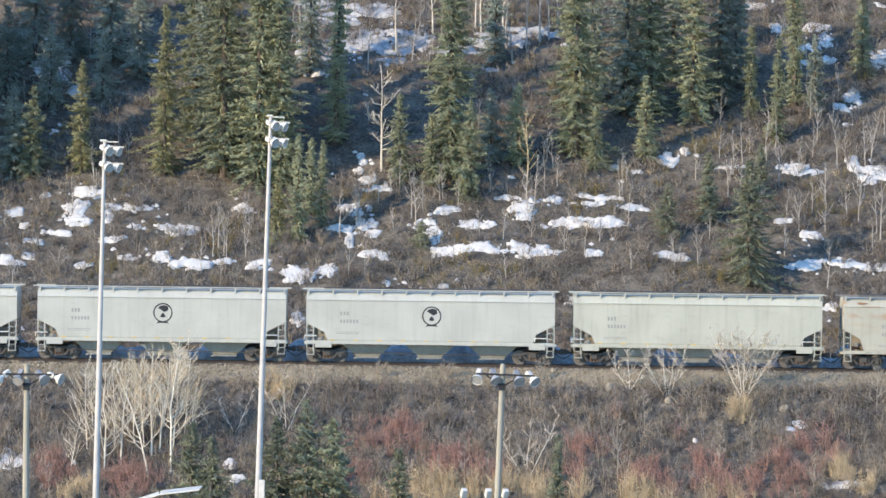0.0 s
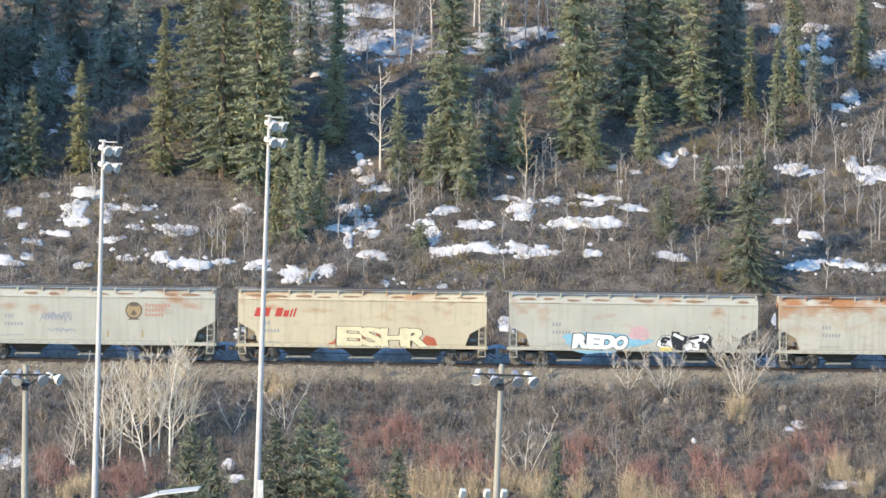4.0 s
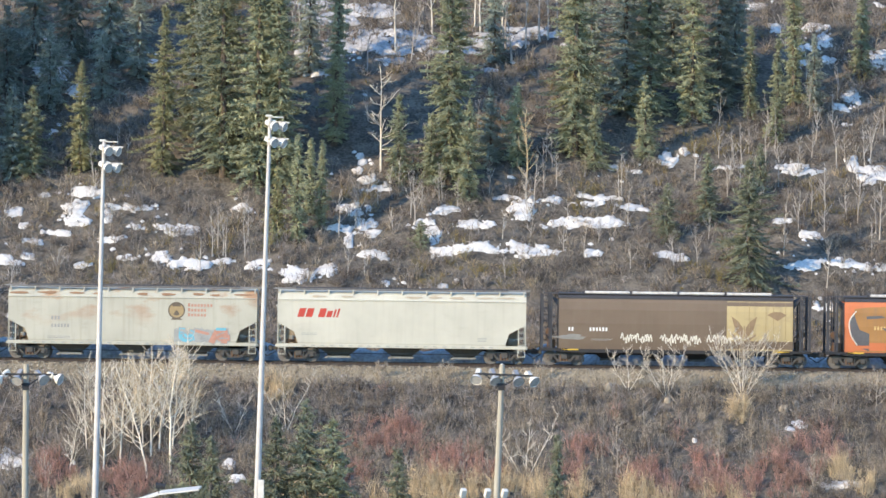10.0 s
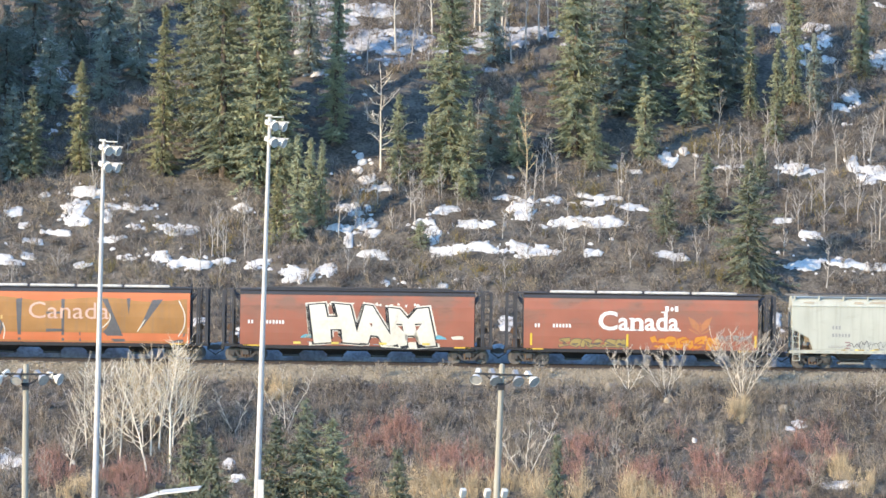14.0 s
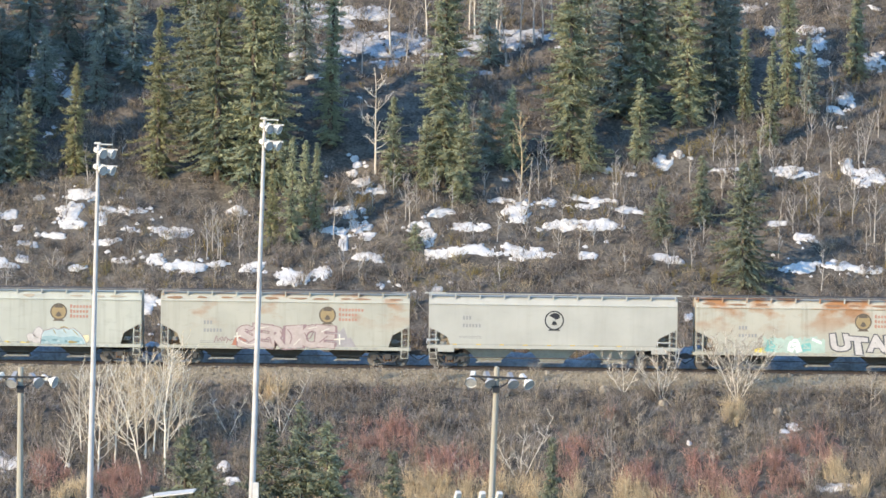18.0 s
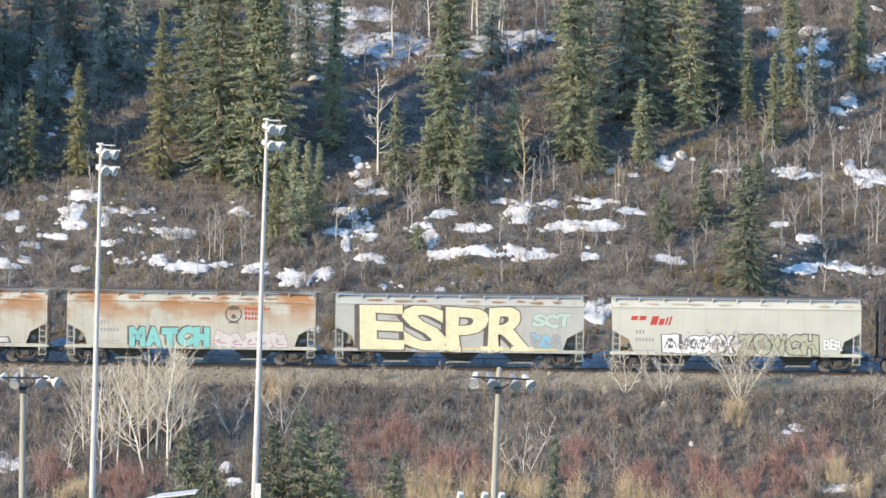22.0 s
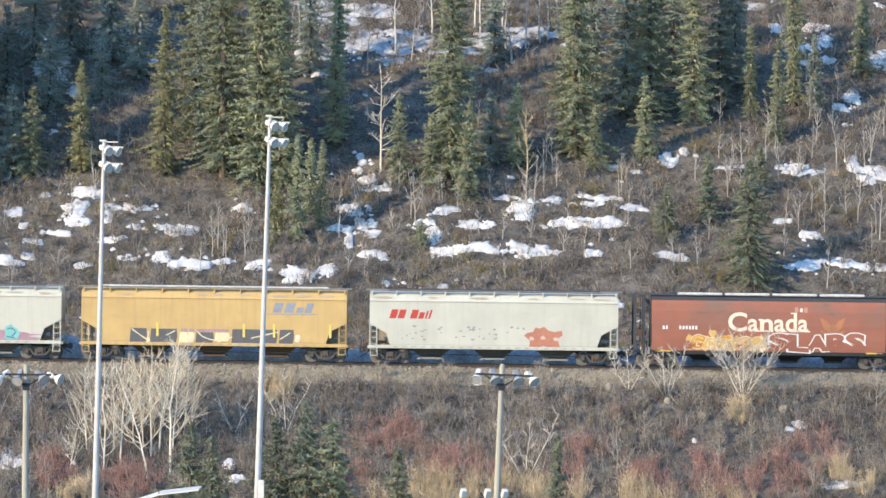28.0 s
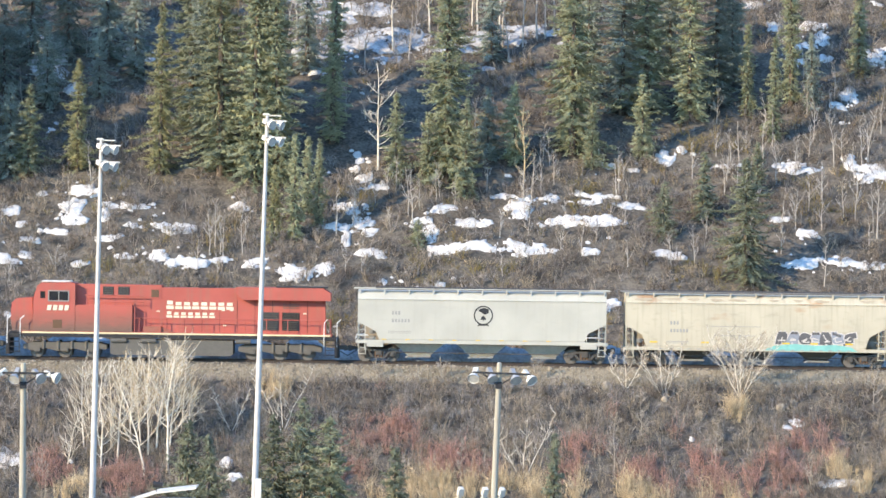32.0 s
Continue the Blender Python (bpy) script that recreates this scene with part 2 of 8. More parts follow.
SNOW_6 = ((-3.66, 15.8, 0.94, 0.5), (-3.02, 13.0, 0.36, 0.27), (9.29, 16.25, 0.65, 0.77), (-19.2, 15.25, 0.51, 0.22), (-0.31, 16.85, 0.36, 0.22), (-16.79, 12.5, 0.65, 0.44), (-13.93, 11.7, 0.57, 0.54),
    (4.61, 13.35, 0.72, 0.66), (23.24, 14.05, 0.32, 0.66), (14.75, 12.55, 0.5, 0.33), (-30.02, 13.35, 0.36, 0.33), (-8.68, 12.9, 0.43, 0.27), (17.54, 13.85, 0.43, 0.33), (28.14, 14.05, 0.5, 0.33),
    (-22.74, 12.75, 0.43, 0.33), (0.69, 14.7, 0.43, 0.33), (12.1, 15.45, 0.43, 0.33), (-11.11, 14.7, 0.43, 0.28))
SNOW_BANK = ((-27.08, -14.3, 0.98, 1.27), (23.11, -8.65, 0.47, 0.46), (22.5, -9.45, 0.3, 0.32), (24.85, -16.4, 1.43, 0.44), (-13.34, -14.4, 0.39, 0.45), (-12.71, -16.2, 0.52, 0.38), (16.19, -10.85, 0.2, 0.26),
    (-23.11, -14.95, 0.16, 0.25))


def snow_patch(x, y, rx, ry, number):
    """A thin, ragged bank of old snow that follows the slope, with holes where the brush shows through."""
    step = 0.125 if max(rx, ry) < 2.5 else 0.15
    nx, ny = int(3.4 * rx / step) + 3, int(3.4 * ry / step) + 3
    px, py = np.meshgrid(x + (np.arange(nx) - (nx - 1) / 2) * step, y + (np.arange(ny) - (ny - 1) / 2) * step)
    here = np.array([noise.noise((a * 0.8 + 31, b * 1.0, 7.1)) * 1.2 + noise.noise((a * 1.9, b * 2.4, 3.3)) * 1.0 + noise.noise((a * 4.6, b * 5.2, 1.7)) * 0.85 for a, b in zip(px.ravel(), py.ravel())]).reshape(px.shape)
    full = 1.0 - ((px - x) / rx) ** 2 - ((py - y) / ry) ** 2 + 0.95 * here
    full = np.minimum(full, 1.0)
    full[0], full[-1], full[:, 0], full[:, -1] = -1, -1, -1, -1
    pz = height(px, py) + np.where(full > 0, 0.06 + 0.08 * np.clip(full, 0, 1) ** 0.5 + 0.04 * here, np.maximum(full, -1) * 0.5 - 0.02)
    q = (np.arange(ny - 1)[:, None] * nx + np.arange(nx - 1)[None])
    live = np.maximum(np.maximum(full[:-1, :-1], full[1:, :-1]), np.maximum(full[:-1, 1:], full[1:, 1:])) > 0
    kinds = np.where(live, np.arange(1, live.size + 1).reshape(live.shape), 0)
    for _ in range(400):
        grown = np.pad(kinds, 1)
        grown = np.where(live, np.maximum.reduce([grown[1:-1, 1:-1], grown[:-2, 1:-1], grown[2:, 1:-1], grown[1:-1, :-2], grown[1:-1, 2:]]), 0)
        if (grown == kinds).all():
            break
        kinds = grown
    names, sizes = np.unique(kinds[live], return_counts=True)
    q = q[kinds == names[np.argmax(sizes)]]
    used, faces = np.unique(np.stack([q, q + 1, q + 1 + nx, q + nx], 1), return_inverse=True)
    # patches in the middle of the upper slope take the greyer snow
    me = mesh_of("snow_patch", np.stack([px, py, pz], -1).reshape(-1, 3)[used], faces.reshape(-1, 4), M["grey_snow" if y > 44 and -13 < x < 11 else "snow"], True)
    small = max(rx, ry) < 0.7
    return tagged(new("snow_patch", me), "small leftover bit of white snow among brown shrubs" if small else "ragged bank of greyish snow on the upper slope" if y > 44 and -13 < x < 11 else "ragged bank of old white snow on the brown slope", "snow", "snow patches")


SNOW_LOW = ((-19.99, 15.28, 0.54, 1.0), (10.9, 14.86, 0.93, 1.25), (-21.54, 13.5, 0.93, 0.69), (-3.03, 15.67, 0.69, 0.56), (-10.18, 13.25, 0.62, 0.75), (-18.38, 14.78, 0.62, 0.37), (-23.15, 13.02, 0.39, 0.81), (-24.11, 11.86, 0.39, 0.44), (26.73, 16.17, 0.85, 0.75))
SNOW_TOP = ((-9.2, 46.6, 2.55, 0.81), (-5.6, 47.3, 2.72, 0.93), (-2.6, 47.6, 1.87, 0.93), (1.4, 47.0, 1.36, 0.50), (4.4, 48.1, 1.87, 0.74), (7.6, 48.8, 1.87, 0.50), (-9.0, 51.0, 1.87, 0.81), (-6.0, 51.9, 2.04, 0.81), (-10.6, 53.4, 1.70, 0.62),
    (-29.4, 43.0, 1.19, 0.99), (-27.6, 41.0, 1.10, 0.62), (-22.6, 44.6, 1.02, 0.37), (-21.2, 42.8, 0.77, 0.31))
PATCHES = SNOW_1 + SNOW_2 + SNOW_3 + SNOW_4 + SNOW_5 + SNOW_6 + SNOW_LOW + SNOW_TOP + SNOW_BANK
for number, row in enumerate(PATCHES):
    snow_patch(*row, number)


def snow_specks(count, rng):
    """Crumbs of snow round the larger patches, as low faceted lumps."""
    rows = np.array([p for p in PATCHES if p[1] > 0])
    pick = rows[rng.integers(0, len(rows), count)]
    x = pick[:, 0] + rng.normal(0, 1.0, count) * (pick[:, 2] + 0.5)
    y = pick[:, 1] + rng.normal(0, 0.9, count) * (pick[:, 3] + 0.4)
    size = rng.uniform(0.05, 0.19, count)
    a = np.linspace(0, 2 * math.pi, 7, endpoint=False)
    r = rng.uniform(0.6, 1.3, (count, 7))
    px, py = x[:, None] + 1.5 * size[:, None] * r * np.cos(a), y[:, None] + size[:, None] * r * np.sin(a)
    rim = np.stack([px, py, height(px, py) - 0.02], -1)
    top = np.stack([x, y, height(x, y) + 0.08 + 0.5 * size], -1)[:, None]
    verts = np.concatenate([rim, top], 1)
    tri = np.array([(i, (i + 1) % 7, 7) for i in range(7)])
    return verts.reshape(-1, 3), (tri[None] + 8 * np.arange(count)[:, None, None]).reshape(-1, 3)


def snow_ridge():
    """A long low bank of grey snow thrown up behind the track."""
    x, u = np.meshgrid(np.linspace(-44, 44, 221), np.linspace(0, 1, 9))
    y = 2.9 + 2.9 * u + 0.25 * np.sin(x * 0.9)
    crest = np.clip(1.15 + 0.25 * np.sin(x * 0.37 + 1) * np.sin(x * 0.83) + 0.12 * np.sin(x * 1.9), 0.9, 1.4)
    z = height(x, y) - 0.1 + (0.2 + 1.75 * crest * np.sin(math.pi * u) ** 0.8) + 0.08 * np.sin(x * 4.1 + 9 * u)
    z = np.where((u == 0) | (u == 1), height(x, y) - 0.15, z)
    n = 221
    q = (np.arange(8)[:, None] * n + np.arange(n - 1)[None]).ravel()
    me = mesh_of("snow_bank", np.stack([x, y, z], -1).reshape(-1, 3), np.stack([q, q + 1, q + 1 + n, q + n], 1), M["grey_snow"], True)
    tagged(new("snow_bank", me), "long low bank of grey snow behind the track", "snow", kind="stuff")


snow_ridge()
specks = tagged(new("snow_specks", mesh_of("snow_specks", *snow_specks(320, np.random.default_rng(31)), M["snow"], True)), "crumbs of leftover snow scattered on the slope", "snow", kind="stuff")


# ---- where the spruces stand: place, height, reach, tone ----
SPRUCES_WEST = ((-31.43, 29.7, 6.67, 1.87, 0.4), (-30.05, 29.45, 6.66, 1.51, 0.45), (-26.51, 29.85, 8.15, 1.2, 0.75), (-32.91, 40.05, 6.79, 2.06, 0.25), (-31.31, 44.5, 9.89, 2.32, 0.15), (-28.61, 45.55, 9.92, 2.24, 0.2), (-25.5, 44.4, 10.75, 2.32, 0.2),
    (-23.19, 42.3, 8.55, 1.38, 0.2), (-20.53, 30.4, 12.7, 1.43, 0.95), (-18.46, 34.85, 16.72, 2.03, 0.55), (-16.1, 30.2, 22.26, 2.58, 0.5), (-13.59, 29.45, 21.59, 2.31, 0.5), (-25.8, 40.35, 4.89, 1.38, 0.2), (-29.56, 38.65, 6.34, 1.64, 0.1), (-11.9, 29.2, 18.5, 1.75, 0.5), (-12.7, 33.0, 20.0, 2.1, 0.3), (-17.2, 33.2, 19.0, 2.0, 0.3))
SPRUCES_MIDDLE = ((-10.42, 21.95, 7.72, 0.8, 0.7), (-8.75, 23.95, 6.23, 0.6, 0.6), (-9.63, 25.75, 5.53, 0.6, 0.5), (-11.82, 21.9, 5.63, 0.8, 0.8), (-8.11, 34.1, 16.06, 1.08, 0.6), (0.39, 29.05, 19.92, 2.22, 0.65), (1.75, 27.3, 7.36, 1.24, 0.6),
    (-0.96, 28.7, 5.33, 1.15, 0.5), (-3.31, 29.4, 6.37, 1.07, 0.5), (5.35, 31.85, 6.05, 1.16, 0.6), (3.4, 32.3, 5.19, 1.25, 0.4), (9.64, 33.1, 18.92, 2.34, 0.7), (11.01, 31.55, 4.76, 1.07, 0.5), (3.74, 45.4, 7.33, 1.4, 0.3),
    (-10.28, 43.1, 9.0, 1.57, 0.15), (-1.57, 21.85, 1.93, 0.87, 0.5), (10.93, 40.1, 10.19, 1.83, 0.4))
SPRUCES_EAST = ((15.3, 37.75, 16.66, 2.37, 0.45), (14.79, 32.95, 6.24, 1.17, 0.6), (13.41, 37.95, 16.24, 2.0, 0.4), (18.49, 37.35, 13.69, 2.09, 0.6), (20.54, 39.55, 15.26, 1.65, 0.3), (22.78, 38.65, 6.8, 0.75, 0.45), (24.57, 35.1, 8.0, 0.8, 0.5),
    (26.2, 39.85, 13.58, 0.95, 0.5), (21.91, 42.7, 11.12, 1.57, 0.3), (21.52, 18.1, 9.0, 2.75, 2.0), (18.91, 25.5, 5.08, 1.18, 2.0), (15.97, 23.3, 3.92, 1.31, 2.0), (22.96, 28.65, 3.69, 0.97, 2.0), (31.68, 44.45, 6.45, 1.11, 0.6),
    (27.62, 38.95, 5.92, 0.91, 0.4), (17.26, 44.05, 10.31, 1.86, 0.2))
SPRUCES_FRONT = ((-7.71, -40.0, 9.04, 2.21, 2.0), (-6.09, -40.0, 8.11, 2.07, 0.55), (-9.45, -40.0, 8.0, 1.95, 2.0), (-14.38, -40.0, 7.99, 2.1, 2.0), (-2.46, -40.0, 6.22, 1.43, 2.0), (6.62, -40.0, 7.07, 0.93, 2.0), (-13.0, -40.6, 7.08, 1.5, 2.0))


def shadow_lane(x, y):
    """True in a tall spruce's shadow lane, along the sun's way, where leaving out shrubs deepens the shade."""
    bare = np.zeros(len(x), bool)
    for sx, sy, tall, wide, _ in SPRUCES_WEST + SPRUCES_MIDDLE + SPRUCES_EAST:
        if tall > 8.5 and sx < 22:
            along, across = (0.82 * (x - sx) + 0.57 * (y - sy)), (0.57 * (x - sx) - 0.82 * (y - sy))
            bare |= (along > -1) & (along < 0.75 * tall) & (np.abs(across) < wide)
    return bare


# ---- shrubs: leafless twigs by the thousand ----
def scatter(count, x0, x1, y0, y1, rng, keep=None):
    x, y = rng.uniform(x0, x1, count), rng.uniform(y0, y1, count)
    if keep is not None:
        ok = keep(x, y)
        x, y = x[ok], y[ok]
    return x, y


def clear_of_snow(reach):
    """True where a shrub of that height neither stands in a snow patch nor hides one from below."""
    def test(x, y):
        ok = np.ones(len(x), bool)
        rare = np.random.default_rng(21).random(len(x))
        for sx, sy, rx, ry in PATCHES:
            ok &= ~((np.abs(x - sx) < rx * 0.9) & (y > sy - ry - reach) & (y < sy + ry * 0.8)) | (rare < (0.56 if sy < 43 else 0.62))
        return ok
    return test


def shrubs(x, y, tall, wide, rng, stems=11, twigs=3, thick=0.026, lean=0.0):
    """Fans of stems with side twigs at the given places."""
    n = len(x)
    size = rng.uniform(0.45, 1.35, n) ** 1.3
    tall = tall * size
    foot = np.stack([x, y, height(x, y) - 0.05], -1)
    a, r = rng.uniform(0, 2 * math.pi, (n, stems)), rng.uniform(0.1, 1.0, (n, stems)) ** 0.7
    reach = wide * size[:, None] * rng.uniform(0.8, 1.2, (n, 1))
    base = foot[:, None] + np.stack([0.25 * reach * r * np.cos(a), 0.25 * reach * r * np.sin(a), 0 * a], -1)
    tip = foot[:, None] + np.stack([reach * r * np.cos(a) + lean, reach * r * np.sin(a), tall[:, None] * (1.08 - 0.45 * r) * rng.uniform(0.8, 1.1, (n, stems))], -1)
    base, tip = base.reshape(-1, 3), tip.reshape(-1, 3)
    length = np.linalg.norm(tip - base, axis=1)
    sets = [spikes(base, tip, thick * (0.55 + 0.5 * rng.random(len(base))))]
    for _ in range(twigs):
        u = rng.uniform(0.25, 0.8, (len(base), 1))
        start = base + u * (tip - base)
        end = start + (tip - base) * 0.24 + rng.normal(0, 0.27, base.shape) * length[:, None]
        sets.append(spikes(start, end, thick * 0.66 * np.ones(len(base))))
    return joined(sets)


def stuff(name, data, material, label, category):
    return tagged(new(name, mesh_of(name, *data, material)), label, category, kind="stuff")


rng = np.random.default_rng(5)
hx, hy = scatter(8900, -37, 37, 8.0, 57, rng, clear_of_snow(0.75))
# most shrubs in the shadow lanes are dropped to make the shade darker
kept = ~shadow_lane(hx, hy) | (rng.random(len(hx)) < 0.06)
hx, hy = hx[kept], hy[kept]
tone = np.sin(hx * 0.35 + 1) * np.sin(hy * 0.4) + rng.normal(0, 0.7, len(hx))
# dry grass and olive scrub in a few known spots of the slope
TUFTS = ((-23.9, 37.4, 1.2), (-28.6, 35.2, 1.5), (19.0, 34.3, 1.5), (-1.6, 36.8, 1.3), (-19.0, 30.2, 2.0), (-24.5, 18.7, 1.8), (2.0, 20.0, 2.0), (31.6, 40.8, 0.8), (-16.0, 22.0, 1.0))
green = np.zeros(len(hx))
for sx, sy, r in TUFTS:
    green = np.maximum(green, 1.2 - np.hypot(hx - sx, hy - sy) / r)
tone = np.where(green + rng.normal(0, 0.15, len(hx)) > 0.4, rng.uniform(1.0, 1.6, len(hx)), tone)
paler = (tone < 0.95) & (rng.random(len(hx)) < 0.16)
for name, pick, material, label in (
        ("hill_shrubs", (tone < -0.1) & ~paler, "twig", "leafless brown shrubs covering the hillside"),
        ("grey_shrubs", (tone >= -0.1) & (tone < 0.95) & ~paler, "twig_grey", "leafless grey-brown shrubs covering the hillside"),
        ("hill_brush", paler, "pale_brush", "pale tan leafless brush on the hillside"),
        ("dry_grass", (tone >= 0.95) & (tone < 1.25), "straw", "pale dry grass among the hillside shrubs"),
        ("mossy_shrubs", tone >= 1.25, "moss", "olive-brown low shrubs on the hillside")):
    stuff(name, shrubs(hx[pick], hy[pick], 0.62 if name == "dry_grass" else 0.98, 0.78, rng, 8, 3, 0.018 if name == "dry_grass" else 0.024), M[material], label, "shrubs")
bx, by = scatter(4700, -36, 36, -23, -4.4, rng, clear_of_snow(0.4))
RED = ((-2.87, -11.15, 2.1), (-5.0, -11.85, 1.1), (1.1, -15.25, 2.1), (2.9, -16.25, 1.1), (9.0, -13.35, 1.4), (13.2, -16.5, 1.8), (16.8, -15.0, 1.8),
       (21.4, -15.5, 2.2), (18.4, -17.0, 2.1), (-24.0, -16.4, 1.4), (-19.4, -17.1, 1.8), (7.9, -15.8, 1.1), (24.1, -12.1, 1.6), (-5.6, -16.1, 1.1))
TAN = ((12.9, -18.3, 1.5), (-2.6, -18.9, 1.6), (1.2, -19.2, 1.7), (3.4, -18.6, 1.3), (26.6, -17.6, 1.0), (12.2, -17.9, 1.2), (6.4, -18.1, 1.2), (8.5, -17.6, 1.1), (-7.7, -18.4, 1.8), (-1.0, -18.7, 1.8), (4.3, -17.5, 1.1), (18.1, -17.6, 1.8),
       (-22.8, -18.5, 1.1), (25.6, -15.7, 1.1), (19.3, -8.4, 0.75), (-10.7, -5.9, 1.1))


def near(spots, x, y):
    best = np.zeros(len(x))
    for sx, sy, r in spots:
        best = np.maximum(best, 1.25 - np.hypot(x - sx, (y - sy) * 0.8) / r)
    return best


red, tan = near(RED, bx, by) + rng.normal(0, 0.14, len(bx)), near(TAN, bx, by) + rng.normal(0, 0.085, len(bx))
is_red, is_tan = (red > 0.35) & (red > tan), (tan > 0.26) & (tan >= red)
rest = ~(is_red | is_tan)
split = rng.random(len(bx)) < 0.5
pale = rest & (rng.random(len(bx)) < np.clip((-6.5 - by) / 20 + 0.010 * np.clip(bx, 0, 20), 0.08, 0.4))
rest = rest & ~pale
stuff("pale_brush", shrubs(bx[pale], by[pale], 1.2, 0.6, rng, 10, 3, 0.018), M["pale_brush"], "pale tan leafless brush on the railway bank", "shrubs")
fx, fy = scatter(430, -36, 36, -5.0, -3.7, rng)
stuff("verge_grass", shrubs(fx, fy, 0.40, 0.4, rng, 10, 1, 0.016), M["pale_brush"], "short dull tan grass along the edge of the track bed", "grass")
stuff("bank_shrubs", shrubs(bx[rest & split], by[rest & split], 1.05, 0.75, rng, 8, 3, 0.024), M["twig"], "leafless brown shrubs on the railway bank", "shrubs")
stuff("bank_brush", shrubs(bx[rest & ~split], by[rest & ~split], 0.98, 0.75, rng, 8, 3, 0.024), M["twig_grey"], "leafless grey brush on the railway bank", "shrubs")
stuff("red_shrubs", shrubs(bx[is_red], by[is_red], 1.3, 0.65, rng, 12, 3, 0.018), M["twig_red"], "thickets of dark red bare stems below the railway", "shrubs")
stuff("straw_shrubs", shrubs(bx[is_tan], by[is_tan], 1.5, 0.5, rng, 18, 2, 0.018), M["tall_straw"], "straw-coloured tall dry stems below the railway", "shrubs")


# ---- spruces ----
def spruce_data(tall, wide, rng, gaps=0.1, coarse=1.0):
    """Trunk and crown of a spruce: whorls of drooping boughs set with sprays of needles."""
    trunk = []
    n = 8
    zs = np.linspace(-0.4, tall * 0.97, 9)
    ring = np.linspace(0, 2 * math.pi, n, endpoint=False)
    r0 = 0.012 * tall + 0.05
    verts = np.concatenate([np.stack([(r0 * (1 - z / tall) + 0.01) * np.cos(ring), (r0 * (1 - z / tall) + 0.01) * np.sin(ring), np.full(n, z)], -1) for z in zs])
    faces = [(i * n + j, i * n + (j + 1) % n, (i + 1) * n + (j + 1) % n, (i + 1) * n + j) for i in range(8) for j in range(n)]
    trunk = (verts, np.array(faces))
    base, tip, rad = [], [], []
    z = tall * 0.03
    lobes = rng.uniform(0, 6.3, 3)
    thin = 1.0 if tall > 5 else 0.75
    while z < tall * 0.985:
        u = z / tall
        reach = wide * ((1 - u) ** 0.8 * (0.78 + 0.22 * min(1, u * 5))) * (rng.uniform(0.72, 1.2) if tall > 5 else 1.0) + 0.06
        for k in range((9 if tall > 15 else 7) if u < 0.75 else 4):
            if rng.random() < gaps:
                continue
            a = rng.uniform(0, 2 * math.pi)
            d = reach * rng.uniform(0.5, 1.18) * (1 + 0.25 * math.sin(2 * a + lobes[0] + z * 1.1))
            slope = 0.75 * u - 0.30 + rng.normal(0, 0.12)
            m = max(3, int(d / (0.125 * coarse)))
            t = np.linspace(0.22, 1.0, m)
            px, py = math.cos(a), math.sin(a)
            z0 = z + rng.uniform(-0.15, 0.15)
            line = np.stack([px * d * t, py * d * t, z0 + d * (slope * t - 0.34 * t * t + 0.26 * t ** 4)], -1)
            side = np.array([-py, px, 0.0])
            for s in (-1.0, 1.0, 0.0):
                long = thin * coarse ** 0.5 * (0.20 + 0.26 * (1 - t[:, None]) * min(1.0, d)) * rng.uniform(0.6, 1.4, (m, 1))
                go = np.array([px, py, 0.0]) * 0.5 + s * side * 0.8 + np.array([0, 0, -0.30 if s else 0.22]) + rng.normal(0, 0.25, (m, 3))
                base.append(line + rng.normal(0, 0.05, (m, 3))), tip.append(line + long * go)
                rad.append(thin * coarse * (0.026 + 0.026 * rng.random(m)))
        z += (0.20 + 0.16 * (1 - u) * min(1.0, tall / 9)) * (1.0 if tall < 14 else 1.12) * coarse ** 0.7
    # the thick inner growth, which lets no sun through
    m = int(tall * 42 / coarse)
    u = rng.random(m) ** 1.3 * 0.93
    a, d = rng.uniform(0, 2 * math.pi, m), wide * (1 - u) ** 0.8 * rng.uniform(0.05, 0.42, m)
    start = np.stack([d * np.cos(a), d * np.sin(a), u * tall + tall * 0.03], -1)
    long = (0.22 + 0.18 * wide * (1 - u)) * coarse ** 0.3
    base.append(start), tip.append(start + np.stack([0.8 * long * np.cos(a), 0.8 * long * np.sin(a), long * rng.normal(-0.3, 0.3, m)], -1) + rng.normal(0, 0.08, (m, 3)))
    rad.append(coarse * (0.05 + 0.04 * rng.random(m)))
    top = np.array([[0, 0, tall * 0.93]])
    base.append(top), tip.append(np.array([[0, 0, tall + 0.1]])), rad.append(np.array([0.05]))
    return trunk, spikes(np.concatenate(base), np.concatenate(tip), np.concatenate(rad))


def spruce(x, y, tall, wide, tone, number, coarse=1.0):
    rng = np.random.default_rng(100 + number)
    coarse = max(coarse, 1.25 if tall > 17 else 1.0)
    trunk, crown = spruce_data(tall, wide * 1.26, rng, rng.uniform(0.04, 0.14) if tall > 15 else rng.uniform(0.10, 0.22) if tall > 7 else rng.uniform(0.04, 0.16), coarse)
    look_of = "needles_blue" if tone < 0.42 else "needles" if tone < 0.75 else "needles_gold" if tone < 1.5 else "needles_deep"
    words = {"needles_deep": "deep green", "needles_blue": "dark blue-green", "needles": "green", "needles_gold": "yellow-green"}[look_of]
    size = "tall" if tall > 8 else "young" if tall < 5 else "slender"
    ob = empty("spruce_tree", pose(x, y, float(height(x, y)), rng.normal(0, 0.6), rng.normal(0, 0.6), rng.uniform(0, 360)),
               f"{size} {words} spruce tree with drooping boughs", "tree", "spruces")
    under(new("trunk", mesh_of("trunk", *trunk, M["bark"], True)), ob)
    under(new("crown", mesh_of("crown", *crown, M[look_of])), ob)


